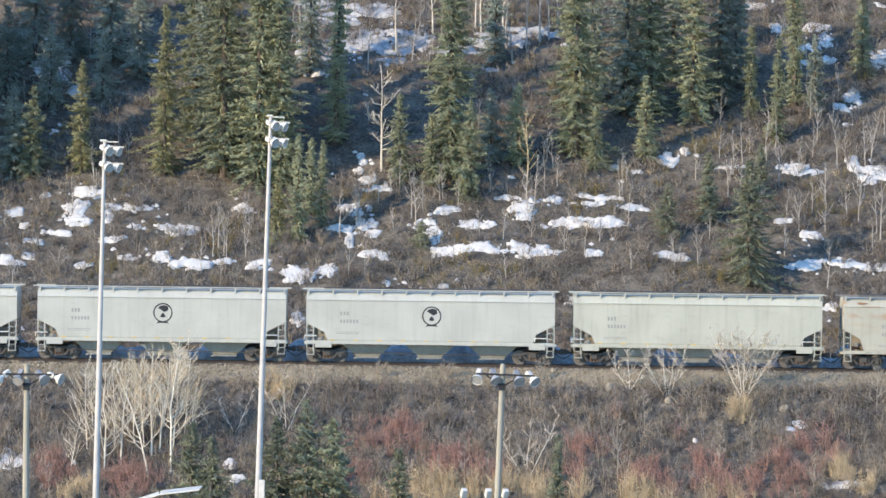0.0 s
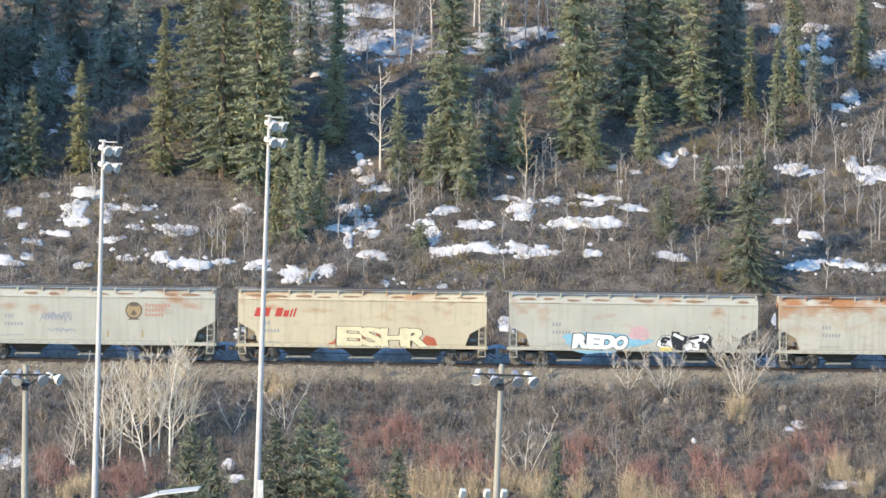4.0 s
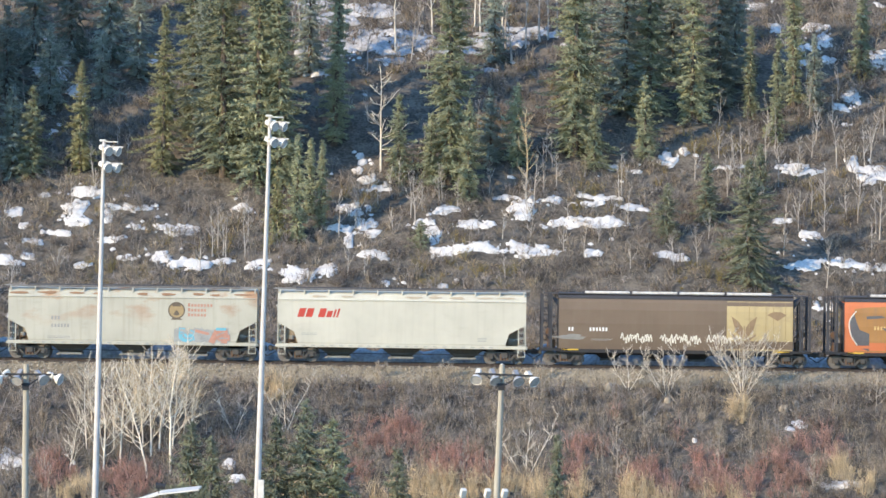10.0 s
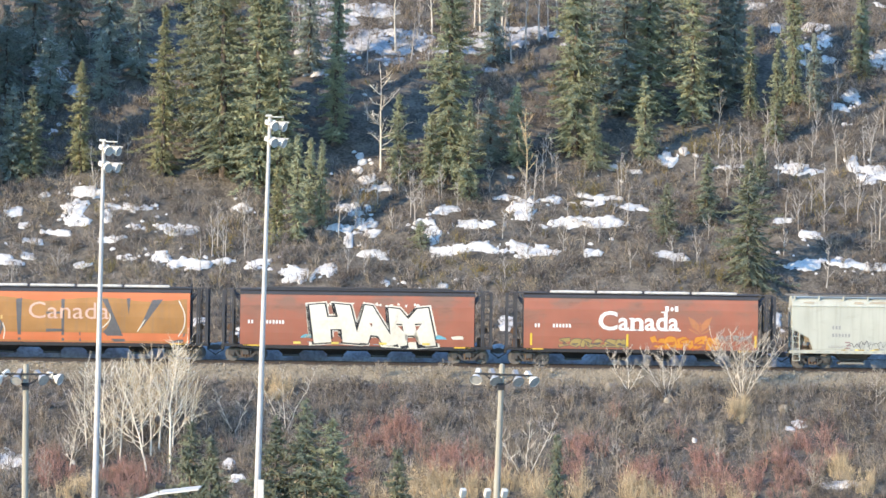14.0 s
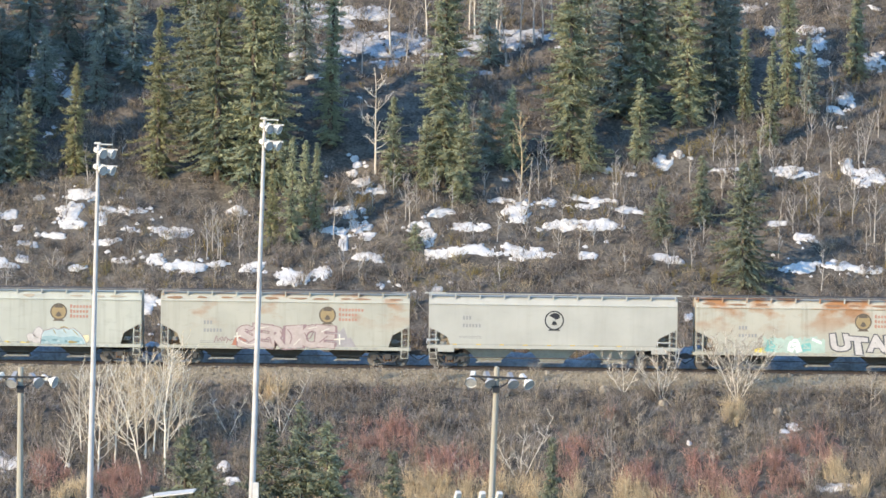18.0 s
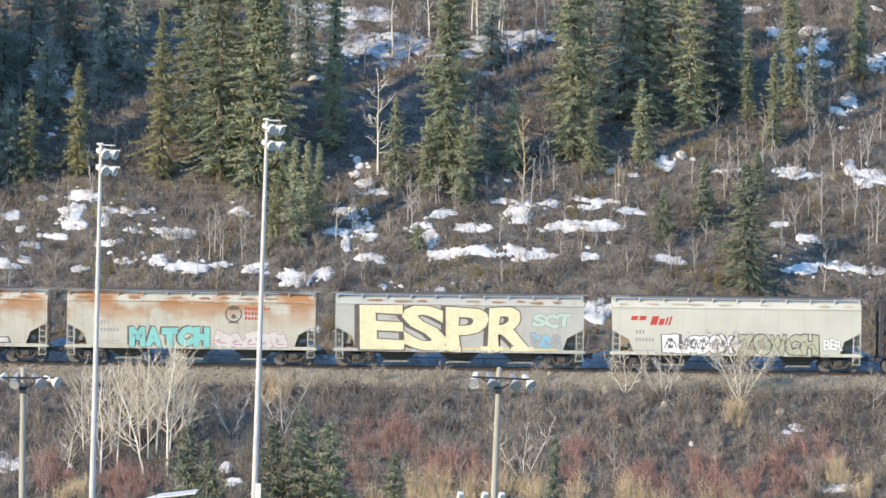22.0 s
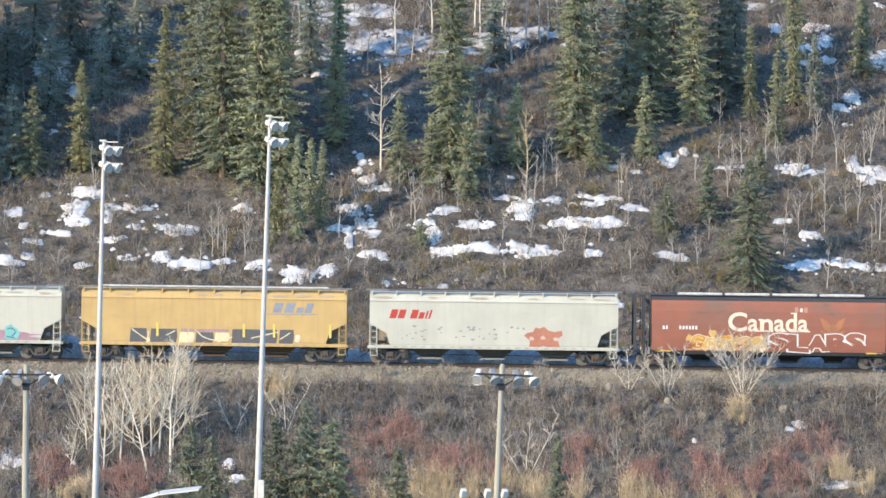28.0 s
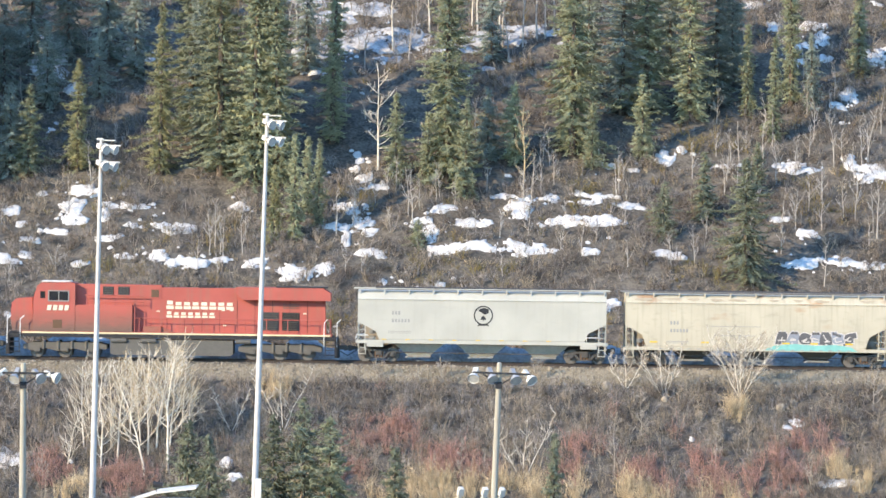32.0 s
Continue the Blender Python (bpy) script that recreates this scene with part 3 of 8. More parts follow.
for number, row in enumerate(SPRUCES_WEST + SPRUCES_MIDDLE + SPRUCES_EAST + SPRUCES_FRONT):
    spruce(*row, number)
# further spruces around the visible slope
more = np.random.default_rng(77)
# tall unseen spruces added past the left edge to throw shade on the upper slope
for number in range(3):
    spruce(-44.0 + 1.4 * number, 28.0 + 4.4 * number, 24 + 1.7 * (number % 3), 3.2, 0.3, 420 + number, 3.0)
for number in range(9):
    spruce(-37.2 - 1.1 * number + 2.5 * (number % 2), 26.0 + 1.6 * number, 19 + 2.0 * (number % 3), 2.6, 0.3, 380 + number, 2.0)
# the wood goes on up the hill and to both sides
for number in range(40):
    if number < 20:
        x, y = more.uniform(-36, 36), more.uniform(57, 74)
    else:
        x, y = more.choice((-1, 1)) * more.uniform(38, 62), more.uniform(24, 62)
    spruce(x, y, more.uniform(8, 14), more.uniform(1.5, 2.4), more.uniform(0.1, 0.7), 300 + number, 3.0)


# ---- leafless trees ----
def tubes(paths, sides=5):
    """Tapered tubes along (points, radii) paths."""
    sets = []
    for points, radii in paths:
        points = np.asarray(points, float)
        way = np.gradient(points, axis=0)
        way /= np.linalg.norm(way, axis=1, keepdims=True) + 1e-9
        side = np.cross(way, [[0.31, 0.95, 0.02]])
        side /= np.linalg.norm(side, axis=1, keepdims=True) + 1e-9
        other = np.cross(way, side)
        a = np.linspace(0, 2 * math.pi, sides, endpoint=False)
        ring = points[:, None] + np.asarray(radii)[:, None, None] * (np.cos(a)[None, :, None] * side[:, None] + np.sin(a)[None, :, None] * other[:, None])
        n = len(points)
        faces = [(i * sides + j, i * sides + (j + 1) % sides, (i + 1) * sides + (j + 1) % sides, (i + 1) * sides + j) for i in range(n - 1) for j in range(sides)]
        sets.append((ring.reshape(-1, 3), np.array(faces)))
    return joined(sets)


def branchlets(lines, rng, count, long, fine, rise=0.55):
    """Fine twigs along each of the given limb lines, each with two finer ones."""
    base, tip, rad = [], [], []
    for line in lines:
        s = np.linspace(0, 1, len(line))
        reach = long * np.linalg.norm(line[-1] - line[0])
        for _ in range(count):
            v = rng.uniform(0.2, 1.0)
            q = np.array([np.interp(v, s, line[:, i]) for i in range(3)])
            ahead = (line[-1] - line[0]) / (np.linalg.norm(line[-1] - line[0]) + 1e-6)
            go = 0.75 * ahead + rng.normal(0, 0.42, 3) + np.array([0, 0, 0.4 * rise])
            e = q + go * reach * rng.uniform(0.18, 0.42)
            base.append(q), tip.append(e), rad.append(0.010 * fine)
            for _ in range(2):
                b = q + rng.uniform(0.3, 0.8) * (e - q)
                base.append(b), tip.append(b + (go + rng.normal(0, 0.4, 3)) * reach * 0.16), rad.append(0.007 * fine)
    return base, tip, rad


def bare_tree(x, y, tall, wide, number, bark="pale_bark", twig="pale_bark", label="leafless pale-barked sapling", low=0.2, limbs=16, z=None, thick=1.0, crook=1.0, fine=1.15, stems=1, fork=0.35, forks=0, rise=(0.9, 1.7), dense=8, taper=0.85, sway=None):
    """Trunk or trunks, limbs, side branches and fine twigs of a tree without leaves."""
    rng = np.random.default_rng(1000 + number)
    ob = empty("bare_tree", pose(x, y, float(height(x, y)) if z is None else z, 0, 0, 0 if stems > 1 or sway is not None else rng.uniform(0, 360)), label, "tree", "leafless trees")
    t = np.linspace(0, 1, 9)
    r0 = (0.0075 * tall + 0.022) * thick
    trunks, paths, lines = [], [], []
    for k in range(stems):
        wob = np.cumsum(rng.normal(0, 0.018 * tall * crook, (9, 2)), axis=0) * t[:, None]
        spread = 0.0 if stems == 1 else (k - (stems - 1) / 2) * 2 / (stems - 1) * fork * tall * rng.uniform(0.8, 1.15)
        tall_k = tall * (1 if stems == 1 else rng.uniform(0.78, 1.0))
        trunk = np.stack([wob[:, 0] + spread * t ** 0.9 + (sway or 0.0) * t ** 1.3, wob[:, 1], t * tall_k - 0.15], -1)
        trunks.append((trunk, r0 * (1 - taper * t)))
        for j in range(limbs):
            u = low + (0.97 - low) * (j + rng.random()) / limbs
            p = np.array([np.interp(u, t, trunk[:, i]) for i in range(3)])
            a = rng.uniform(0, 2 * math.pi)
            long = wide * (1.0 - 0.68 * u) * rng.uniform(0.6, 1.15)
            out = np.array([math.cos(a), math.sin(a), 0])
            s = np.linspace(0, 1, 5)[:, None]
            line = p + out * long * s + np.array([0, 0, 1.0]) * long * rng.uniform(*rise) * s ** 1.4 + np.cumsum(rng.normal(0, 0.035 * long * crook, (5, 3)), axis=0) * s
            paths.append((line, r0 * 0.34 * (1 - 0.8 * s[:, 0]) * (1.1 - 0.6 * u) + 0.006 * fine))
            lines.append(line)
            for _ in range(forks):
                v = rng.uniform(0.25, 0.75)
                q = np.array([np.interp(v, s[:, 0], line[:, i]) for i in range(3)])
                turn = out * 0.6 + rng.normal(0, 0.5, 3) + np.array([0, 0, 0.8])
                bend = q + turn * long * rng.uniform(0.3, 0.55) * s + np.array([0, 0, 0.15]) * long * s ** 2
                paths.append((bend, r0 * 0.2 * (1 - 0.8 * s[:, 0]) + 0.005 * fine))
                lines.append(bend)
    under(new("trunk", mesh_of("trunk", *tubes(trunks, 6), M[bark], True)), ob)
    under(new("branch_crown", mesh_of("limbs", *tubes(paths, 4), M[bark], True)), ob)["kind"] = "stuff"
    base, tip, rad = branchlets(lines, rng, 9 if not forks else dense, 0.7, fine)
    under(new("twig_crown", mesh_of("twig_crown", *spikes(base, tip, rad), M[twig])), ob)["kind"] = "stuff"
    return ob


BARE_HILL = ((-4.62, 30.5, 7.6, 2.6), (-2.0, 24.05, 4.05, 0.73), (-3.9, 27.9, 2.25, 0.41), (-0.43, 28.65, 2.05, 0.49), (6.02, 29.25, 5.75, 1.07), (27.57, 35.5, 2.93, 1.09), (27.59, 27.5, 3.15, 0.57),
    (29.78, 25.25, 3.86, 0.97), (31.2, 23.45, 5.05, 0.73), (20.75, 29.45, 3.29, 0.58), (24.4, 29.85, 3.71, 0.82), (23.57, 31.75, 4.14, 0.75), (-16.35, 20.45, 3.8, 0.56), (-15.56, 20.6, 3.72, 0.56),
    (-16.01, 21.5, 3.61, 0.8), (11.11, 22.6, 1.81, 0.4), (18.34, 30.6, 2.89, 0.66), (12.91, 28.65, 3.49, 0.66), (-7.43, 23.0, 3.63, 0.65), (6.53, 27.1, 3.68, 0.57), (28.74, 31.65, 4.14, 0.99),
    (31.27, 32.3, 4.15, 1.0),
    (-2.33, 24.91, 3.7, 0.81), (0.99, 26.13, 2.3, 0.51), (-4.73, 26.93, 2.0, 0.44), (-0.32, 26.71, 2.8, 0.62), (2.53, 22.83, 2.0, 0.44), (4.23, 22.68, 2.2, 0.48), (3.32, 28.36, 2.8, 0.62), (7.25, 28.21, 2.6, 0.57),
    (8.99, 25.17, 1.8, 0.40), (0.66, 20.18, 1.8, 0.40), (-3.28, 28.19, 2.6, 0.57), (-1.53, 25.52, 2.4, 0.53), (5.93, 27.35, 2.3, 0.51), (8.20, 29.05, 2.5, 0.55), (-3.61, 23.89, 1.7, 0.37))
BARE_TOP = ((4.31, 48.3, 5.65, 0.61), (4.61, 47.35, 6.72, 0.43), (6.13, 47.3, 5.85, 0.52), (2.65, 48.7, 5.22, 0.52), (7.22, 47.9, 5.86, 0.52), (7.87, 48.15, 5.65, 0.43), (-3.82, 46.2, 5.83, 0.61),
    (-2.6, 45.2, 3.88, 0.52), (-5.93, 44.0, 3.65, 0.6), (-1.04, 48.55, 4.79, 0.52), (5.03, 45.45, 6.47, 0.52), (8.53, 48.85, 5.23, 0.44), (2.22, 49.55, 4.8, 0.35), (-11.24, 47.9, 5.65, 0.52),
    (-11.82, 46.1, 5.62, 0.52), (-7.8, 49.2, 5.67, 0.52))
BARE_BANK = ((12.23, -4.45, 3.39, 0.96), (14.68, -5.6, 3.86, 1.32), (19.66, -5.45, 5.33, 1.91), (19.36, -4.3, 3.88, 1.48), (28.18, -6.85, 3.29, 1.1), (11.14, -15.35, 4.62, 0.78), (5.37, -15.75, 4.79, 1.21),
    (-9.94, -10.35, 4.34, 1.01), (1.47, -17.4, 3.07, 0.71), (2.95, -16.9, 2.47, 0.57), (-13.17, -10.9, 3.25, 0.79), (-14.94, -11.45, 2.88, 0.79), (-24.63, -17.65, 2.47, 0.7), (-10.31, -5.85, 2.2, 0.37),
    (13.04, -10.25, 2.89, 0.72), (23.35, -17.45, 2.82, 0.85), (-6.63, -18.2, 2.81, 0.7), (17.52, -14.35, 2.85, 0.71), (-0.3, -17.4, 2.12, 0.56))
ASPENS = ((-23.27, -15.76, 3.5, 0.31), (-22.44, -12.97, 5.3, -0.39), (-21.18, -15.23, 6.6, 0.2), (-20.76, -12.51, 5.5, 0.18), (-18.35, -16.0, 7.1, -1.5), (-18.34, -13.21, 6.7, 0.06), (-17.86, -12.9, 6.1, 0.43),
    (-16.98, -15.35, 8.5, -0.25), (-17.01, -12.69, 5.9, 0.82), (-19.11, -10.47, 4.8, -0.57), (-22.29, -10.52, 3.8, -0.26), (-17.85, -9.91, 5.2, 0.88), (-19.6, -11.6, 4.9, -0.35), (-16.4, -11.2, 5.0, 0.6), (-20.2, -14.4, 6.0, 0.5), (-18.9, -12.2, 5.4, -0.4), (-15.9, -12.6, 4.2, 0.5))

for number, row in enumerate(BARE_HILL):
    if number == 0:
        bare_tree(*row, number, "pale_bark", "pale_bark", "dead pale grey tree with crooked bare limbs", 0.2, 17, thick=1.2, crook=0.45, rise=(-0.05, 0.95), fine=1.35, forks=1, sway=-0.2)
    elif number == 4:
        bare_tree(*row, number, "gold_twig", "gold_twig", "reddish-brown leafless tree on the hillside", 0.1, 18)
    else:
        bare_tree(*row, number, "grey_bark", "grey_bark", "leafless grey sapling on the brown hillside", 0.25, 10)
for number, row in enumerate(BARE_TOP):
    bare_tree(*row, 50 + number, "grey_bark" if number % 3 else "pale_bark", "grey_bark", "slim leafless tree in the snow on the upper slope", 0.4, 9, thick=1.3)
for number, row in enumerate(BARE_BANK):
    many = {0: 3, 1: 4, 2: 5, 3: 3, 6: 3, 7: 3, 10: 2}.get(number, 1)
    bare_tree(*row, 100 + number, "pale_bark" if many > 1 else "straw_bark", "straw_bark", "leafless pale-barked sapling with several stems on the railway bank" if many > 1 else "leafless pale-barked sapling on the railway bank", 0.15, 13 if many == 1 else 9, thick=0.62, stems=many, fork=0.42, forks=3, fine=0.95, rise=(0.5, 1.3))
for number, (x, y, tall, sway) in enumerate(ASPENS):
    big = tall > 5.6
    bare_tree(x, y, tall, 0.27 * tall + 0.5, 150 + number, "white_bark", "gold_twig" if number > 3 else "straw_bark", "white-barked leafless aspen with straw-coloured twigs", 0.1 if number < 4 else 0.25, 22 if big else 17,
              thick=1.0 if big else 0.85, fine=0.76, forks=3, crook=0.8, rise=(0.7, 1.7), dense=6, taper=0.72, sway=sway)
some = np.random.default_rng(12)
for number in range(130):
    x, y = (some.uniform(-34, 34), some.uniform(17, 50)) if number < 100 else (some.uniform(20, 33.5), some.uniform(21, 41))
    bare_tree(x, y, some.uniform(1.6, 3.6), some.uniform(0.4, 0.9), 200 + number, "grey_bark", "grey_bark", "leafless grey sapling on the brown hillside", 0.2, 8, thick=0.9)


# ---- the railway: ballast, ties, rails ----
def cross_sheet(name, section, x0, x1, step, material, label, uneven=0.0):
    """A long bed with the given (y, z) section."""
    n = int((x1 - x0) / step) + 1
    x = np.linspace(x0, x1, n)
    r = np.random.default_rng(3)
    rows = [np.stack([x, np.full(n, y) + r.normal(0, uneven, n), np.full(n, z) + r.normal(0, uneven, n)], -1) for y, z in section]
    verts = np.concatenate(rows)
    faces = [(k * n + i, k * n + i + 1, (k + 1) * n + i + 1, (k + 1) * n + i) for k in range(len(section) - 1) for i in range(n - 1)]
    return tagged(new(name, mesh_of(name, verts, faces, material, True)), label, kind="structure")


BED = ((-4.7, -1.75), (-3.9, -1.12), (-3.3, -0.86), (-2.6, -0.55), (-2.1, -0.32), (-1.75, -0.22), (-0.9, -0.2), (0.0, -0.2), (0.9, -0.2), (1.75, -0.22), (2.6, -0.6), (4.6, -1.4))
M["dark_bed"] = shade("dark_bed", (0.075, 0.068, 0.06), (0.12, 0.108, 0.095), 0.95, fine=8, coarse=0.6, bump=0.8, spec=0.2)
cross_sheet("track_bed", ((-1.85, -0.235), (-1.6, -0.19), (-0.9, -0.185), (0.9, -0.185), (1.6, -0.19), (1.85, -0.235)), -45, 45, 0.25, M["dark_bed"], "dark stone between the ties", 0.012)
cross_sheet("ballast", BED, -45, 45, 0.25, M["ballast"], "bed of grey-brown crushed stone under the track", 0.03)
cross_sheet("ballast", BED, 45, 700, 5, M["ballast"], "bed of grey-brown crushed stone under the track")
cross_sheet("ballast", BED, -700, -45, 5, M["ballast"], "bed of grey-brown crushed stone under the track")


def stones(count, x0, x1, rng):
    """Loose angular stones on the shoulder of the bed."""
    x, y = rng.uniform(x0, x1, count), rng.uniform(-4.3, -1.6, count)
    z = np.interp(y, [p[0] for p in BED], [p[1] for p in BED])
    size = rng.uniform(0.03, 0.07, count)
    size[:40] *= 2.2
    corner = np.array([[1, 0, 0], [-1, 0, 0], [0, 1, 0], [0, -1, 0], [0, 0, 1], [0, 0, -1]], float)
    verts = np.stack([x, y, z + 0.02], -1)[:, None] + size[:, None, None] * corner[None] * rng.uniform(0.5, 1.3, (count, 6, 3)) + rng.normal(0, 0.012, (count, 6, 3))
    tri = np.array([[0, 2, 4], [2, 1, 4], [1, 3, 4], [3, 0, 4], [2, 0, 5], [1, 2, 5], [3, 1, 5], [0, 3, 5]])
    return verts.reshape(-1, 3), (tri[None] + 6 * np.arange(count)[:, None, None]).reshape(-1, 3)


stuff("ballast_stones", stones(9000, -34, 34, np.random.default_rng(8)), M["stone"], "loose grey stones on the shoulder of the track bed", "stones")


def box(bm, x0, x1, y0, y1, z0, z1, bevel=0.0):
    m = Matrix.Translation(((x0 + x1) / 2, (y0 + y1) / 2, (z0 + z1) / 2)) @ Matrix.Diagonal((x1 - x0, y1 - y0, z1 - z0, 1))
    made = bmesh.ops.create_cube(bm, size=1, matrix=m)["verts"]
    if bevel:
        edges = list({e for v in made for e in v.link_edges})
        bmesh.ops.bevel(bm, geom=edges, offset=bevel, segments=2, affect="EDGES", clamp_overlap=True)
    return bm


def rod(bm, a, b, r, n=8, r2=None):
    """A round bar from a to b."""
    a, b = Vector(a), Vector(b)
    m = Matrix.Translation((a + b) / 2) @ (b - a).to_track_quat("Z", "Y").to_matrix().to_4x4()
    bmesh.ops.create_cone(bm, cap_ends=True, segments=n, radius1=r, radius2=r if r2 is None else r2, depth=(b - a).length, matrix=m)
    return bm


def slab(bm, outline, y0, y1):
    """A plate with the given (x, z) outline between two depths."""
    a = [bm.verts.new((x, y0, z)) for x, z in outline]
    b = [bm.verts.new((x, y1, z)) for x, z in outline]
    n = len(outline)
    faces = [bm.faces.new(a), bm.faces.new(b[::-1])]
    for i in range(n):
        faces.append(bm.faces.new((a[i], b[i], b[(i + 1) % n], a[(i + 1) % n])))
    bmesh.ops.recalc_face_normals(bm, faces=faces)
    return bm


MESHES = {}


def shared(key, material, make):
    """The mesh that make(bm) builds, kept for every further part of the same shape and material."""
    if (key, material.name) not in MESHES:
        if (key, "") in MESHES:
            me = MESHES[key, ""].copy()
            me.materials.clear()
        else:
            bm = bmesh.new()
            make(bm)
            me = bpy.data.meshes.new(key)
            bm.to_mesh(me), bm.free()
            MESHES[key, ""] = me
        me.materials.append(material)
        MESHES[key, material.name] = me
    return MESHES[key, material.name]


def part(name, key, material, parent, make, m=None, label=""):
    ob = under(new(name, shared(key, material, make)), parent, m)
    return tagged(ob, label)


M["rusty_rail"] = shade("rusty_rail", (0.075, 0.058, 0.05), (0.05, 0.042, 0.038), 0.8, 0.3, fine=6)
M["tie"] = shade("tie", (0.10, 0.08, 0.065), (0.16, 0.13, 0.11), 0.95, fine=5, coarse=1.5, bump=0.4, each=0.25, stretch=(3, 1, 1), spec=0.1)
RAIL = ((-0.07, -0.18), (0.07, -0.18), (0.07, -0.165), (0.012, -0.13), (0.012, -0.05), (0.037, -0.035), (0.037, -0.002), (0.03, 0.0), (-0.03, 0.0), (-0.037, -0.002), (-0.037, -0.035), (-0.012, -0.05), (-0.012, -0.13), (-0.07, -0.165))
for side in (-0.755, 0.755):
    bm = bmesh.new()
    slab(bm, RAIL, -700, 700)
    me = bpy.data.meshes.new("rail")
    bm.to_mesh(me), bm.free()
    me.materials.append(M["rusty_rail"])
    tagged(new("rail", me), "brown rusty steel rail on wooden ties", "rail", "rails").matrix_world = pose(0, side, 0, 0, 0, 90)
tie_mesh = shared("tie", M["tie"], lambda bm: box(bm, -0.115, 0.115, -1.3, 1.3, -0.36, -0.182, 0.012))
for number in range(-74, 75):
    tie = tagged(new("tie", tie_mesh), "weathered dark wooden railway tie in the ballast", "tie", "railway ties")
    tie.matrix_world = pose(number * 0.56 + 0.03 * math.sin(number * 1.7), 0.02 * math.sin(number * 2.3), 0, 0, 0, 0.6 * math.sin(number * 3.1))


# ---- paint for the train ----
def car_paint(name, colour, rust=0.0, grime=0.35, rust_colour=(0.36, 0.15, 0.05), stain=(0.18, 0.15, 0.11), fade=0.12, top=3.4, low=None):
    """Weathered paint: soft fading, vertical grime streaks, rust blotches that gather towards the roof."""
    m = bpy.data.materials.new(name)
    m.use_nodes = True
    n, l = m.node_tree.nodes, m.node_tree.links
    b = n["Principled BSDF"]
    b.inputs["Roughness"].default_value, b.inputs["Specular IOR Level"].default_value = 0.6, 0.22
    where = n.new("ShaderNodeTexCoord")
    shift = n.new("ShaderNodeObjectInfo")
    put = n.new("ShaderNodeVectorMath")
    put.operation = "ADD"
    spread = n.new("ShaderNodeMath")
    spread.operation, spread.inputs[1].default_value = "MULTIPLY", 60.0
    l.new(shift.outputs["Random"], spread.inputs[0])
    l.new(where.outputs["Object"], put.inputs[0]), l.new(spread.outputs[0], put.inputs[1])

    def clouds(scale, stretch, low, high, detail=4):
        size, t, r = n.new("ShaderNodeMapping"), n.new("ShaderNodeTexNoise"), n.new("ShaderNodeMapRange")
        size.inputs["Scale"].default_value = stretch
        t.inputs["Scale"].default_value, t.inputs["Detail"].default_value = scale, detail
        r.inputs["From Min"].default_value, r.inputs["From Max"].default_value = low, high
        l.new(put.outputs[0], size.inputs["Vector"]), l.new(size.outputs[0], t.inputs["Vector"]), l.new(t.outputs[0], r.inputs["Value"])
        return r.outputs[0]

    def times(a, k):
        t = n.new("ShaderNodeMath")
        t.operation = "MULTIPLY"
        l.new(a, t.inputs[0])
        if isinstance(k, float):
            t.inputs[1].default_value = k
        else:
            l.new(k, t.inputs[1])
        return t.outputs[0]

    def over(under_colour, colour2, factor):
        t = n.new("ShaderNodeMix")
        t.data_type = "RGBA"
        if isinstance(under_colour, tuple):
            t.inputs["A"].default_value = (*under_colour, 1)
        else:
            l.new(under_colour, t.inputs["A"])
        t.inputs["B"].default_value = (*colour2, 1)
        l.new(factor, t.inputs["Factor"])
        return t.outputs["Result"]

    out = over(colour, tuple(c * (1 - fade) for c in colour), clouds(0.5, (1, 1, 1), 0.35, 0.65))
    out = over(out, stain, times(clouds(1.6, (2.2, 1, 0.16), 0.5, 0.78), grime))
    out = over(out, stain, times(clouds(2.5, (0.5, 1, 1.4), 0.58, 0.8), grime * 0.8))
    if rust:
        height_of, span = n.new("ShaderNodeSeparateXYZ"), n.new("ShaderNodeMapRange")
        l.new(where.outputs["Object"], height_of.inputs[0]), l.new(height_of.outputs["Z"], span.inputs["Value"])
        span.inputs["From Min"].default_value, span.inputs["From Max"].default_value = low or (top - 1.3, top + 0.8)
        span.inputs["To Min"].default_value = 0.0
        blotch = times(clouds(0.55, (0.9, 1, 1.6), 0.62 - 0.2 * rust, 0.72 - 0.16 * rust, 6), span.outputs[0])
        out = over(out, rust_colour, times(blotch, min(1.0, 0.5 + 0.4 * rust)))
        out = over(out, tuple(0.5 * c for c in rust_colour), times(times(clouds(1.8, (0.6, 1, 2.5), 0.55, 0.75), blotch), 0.5))
    l.new(out, b.inputs["Base Color"])
    return m


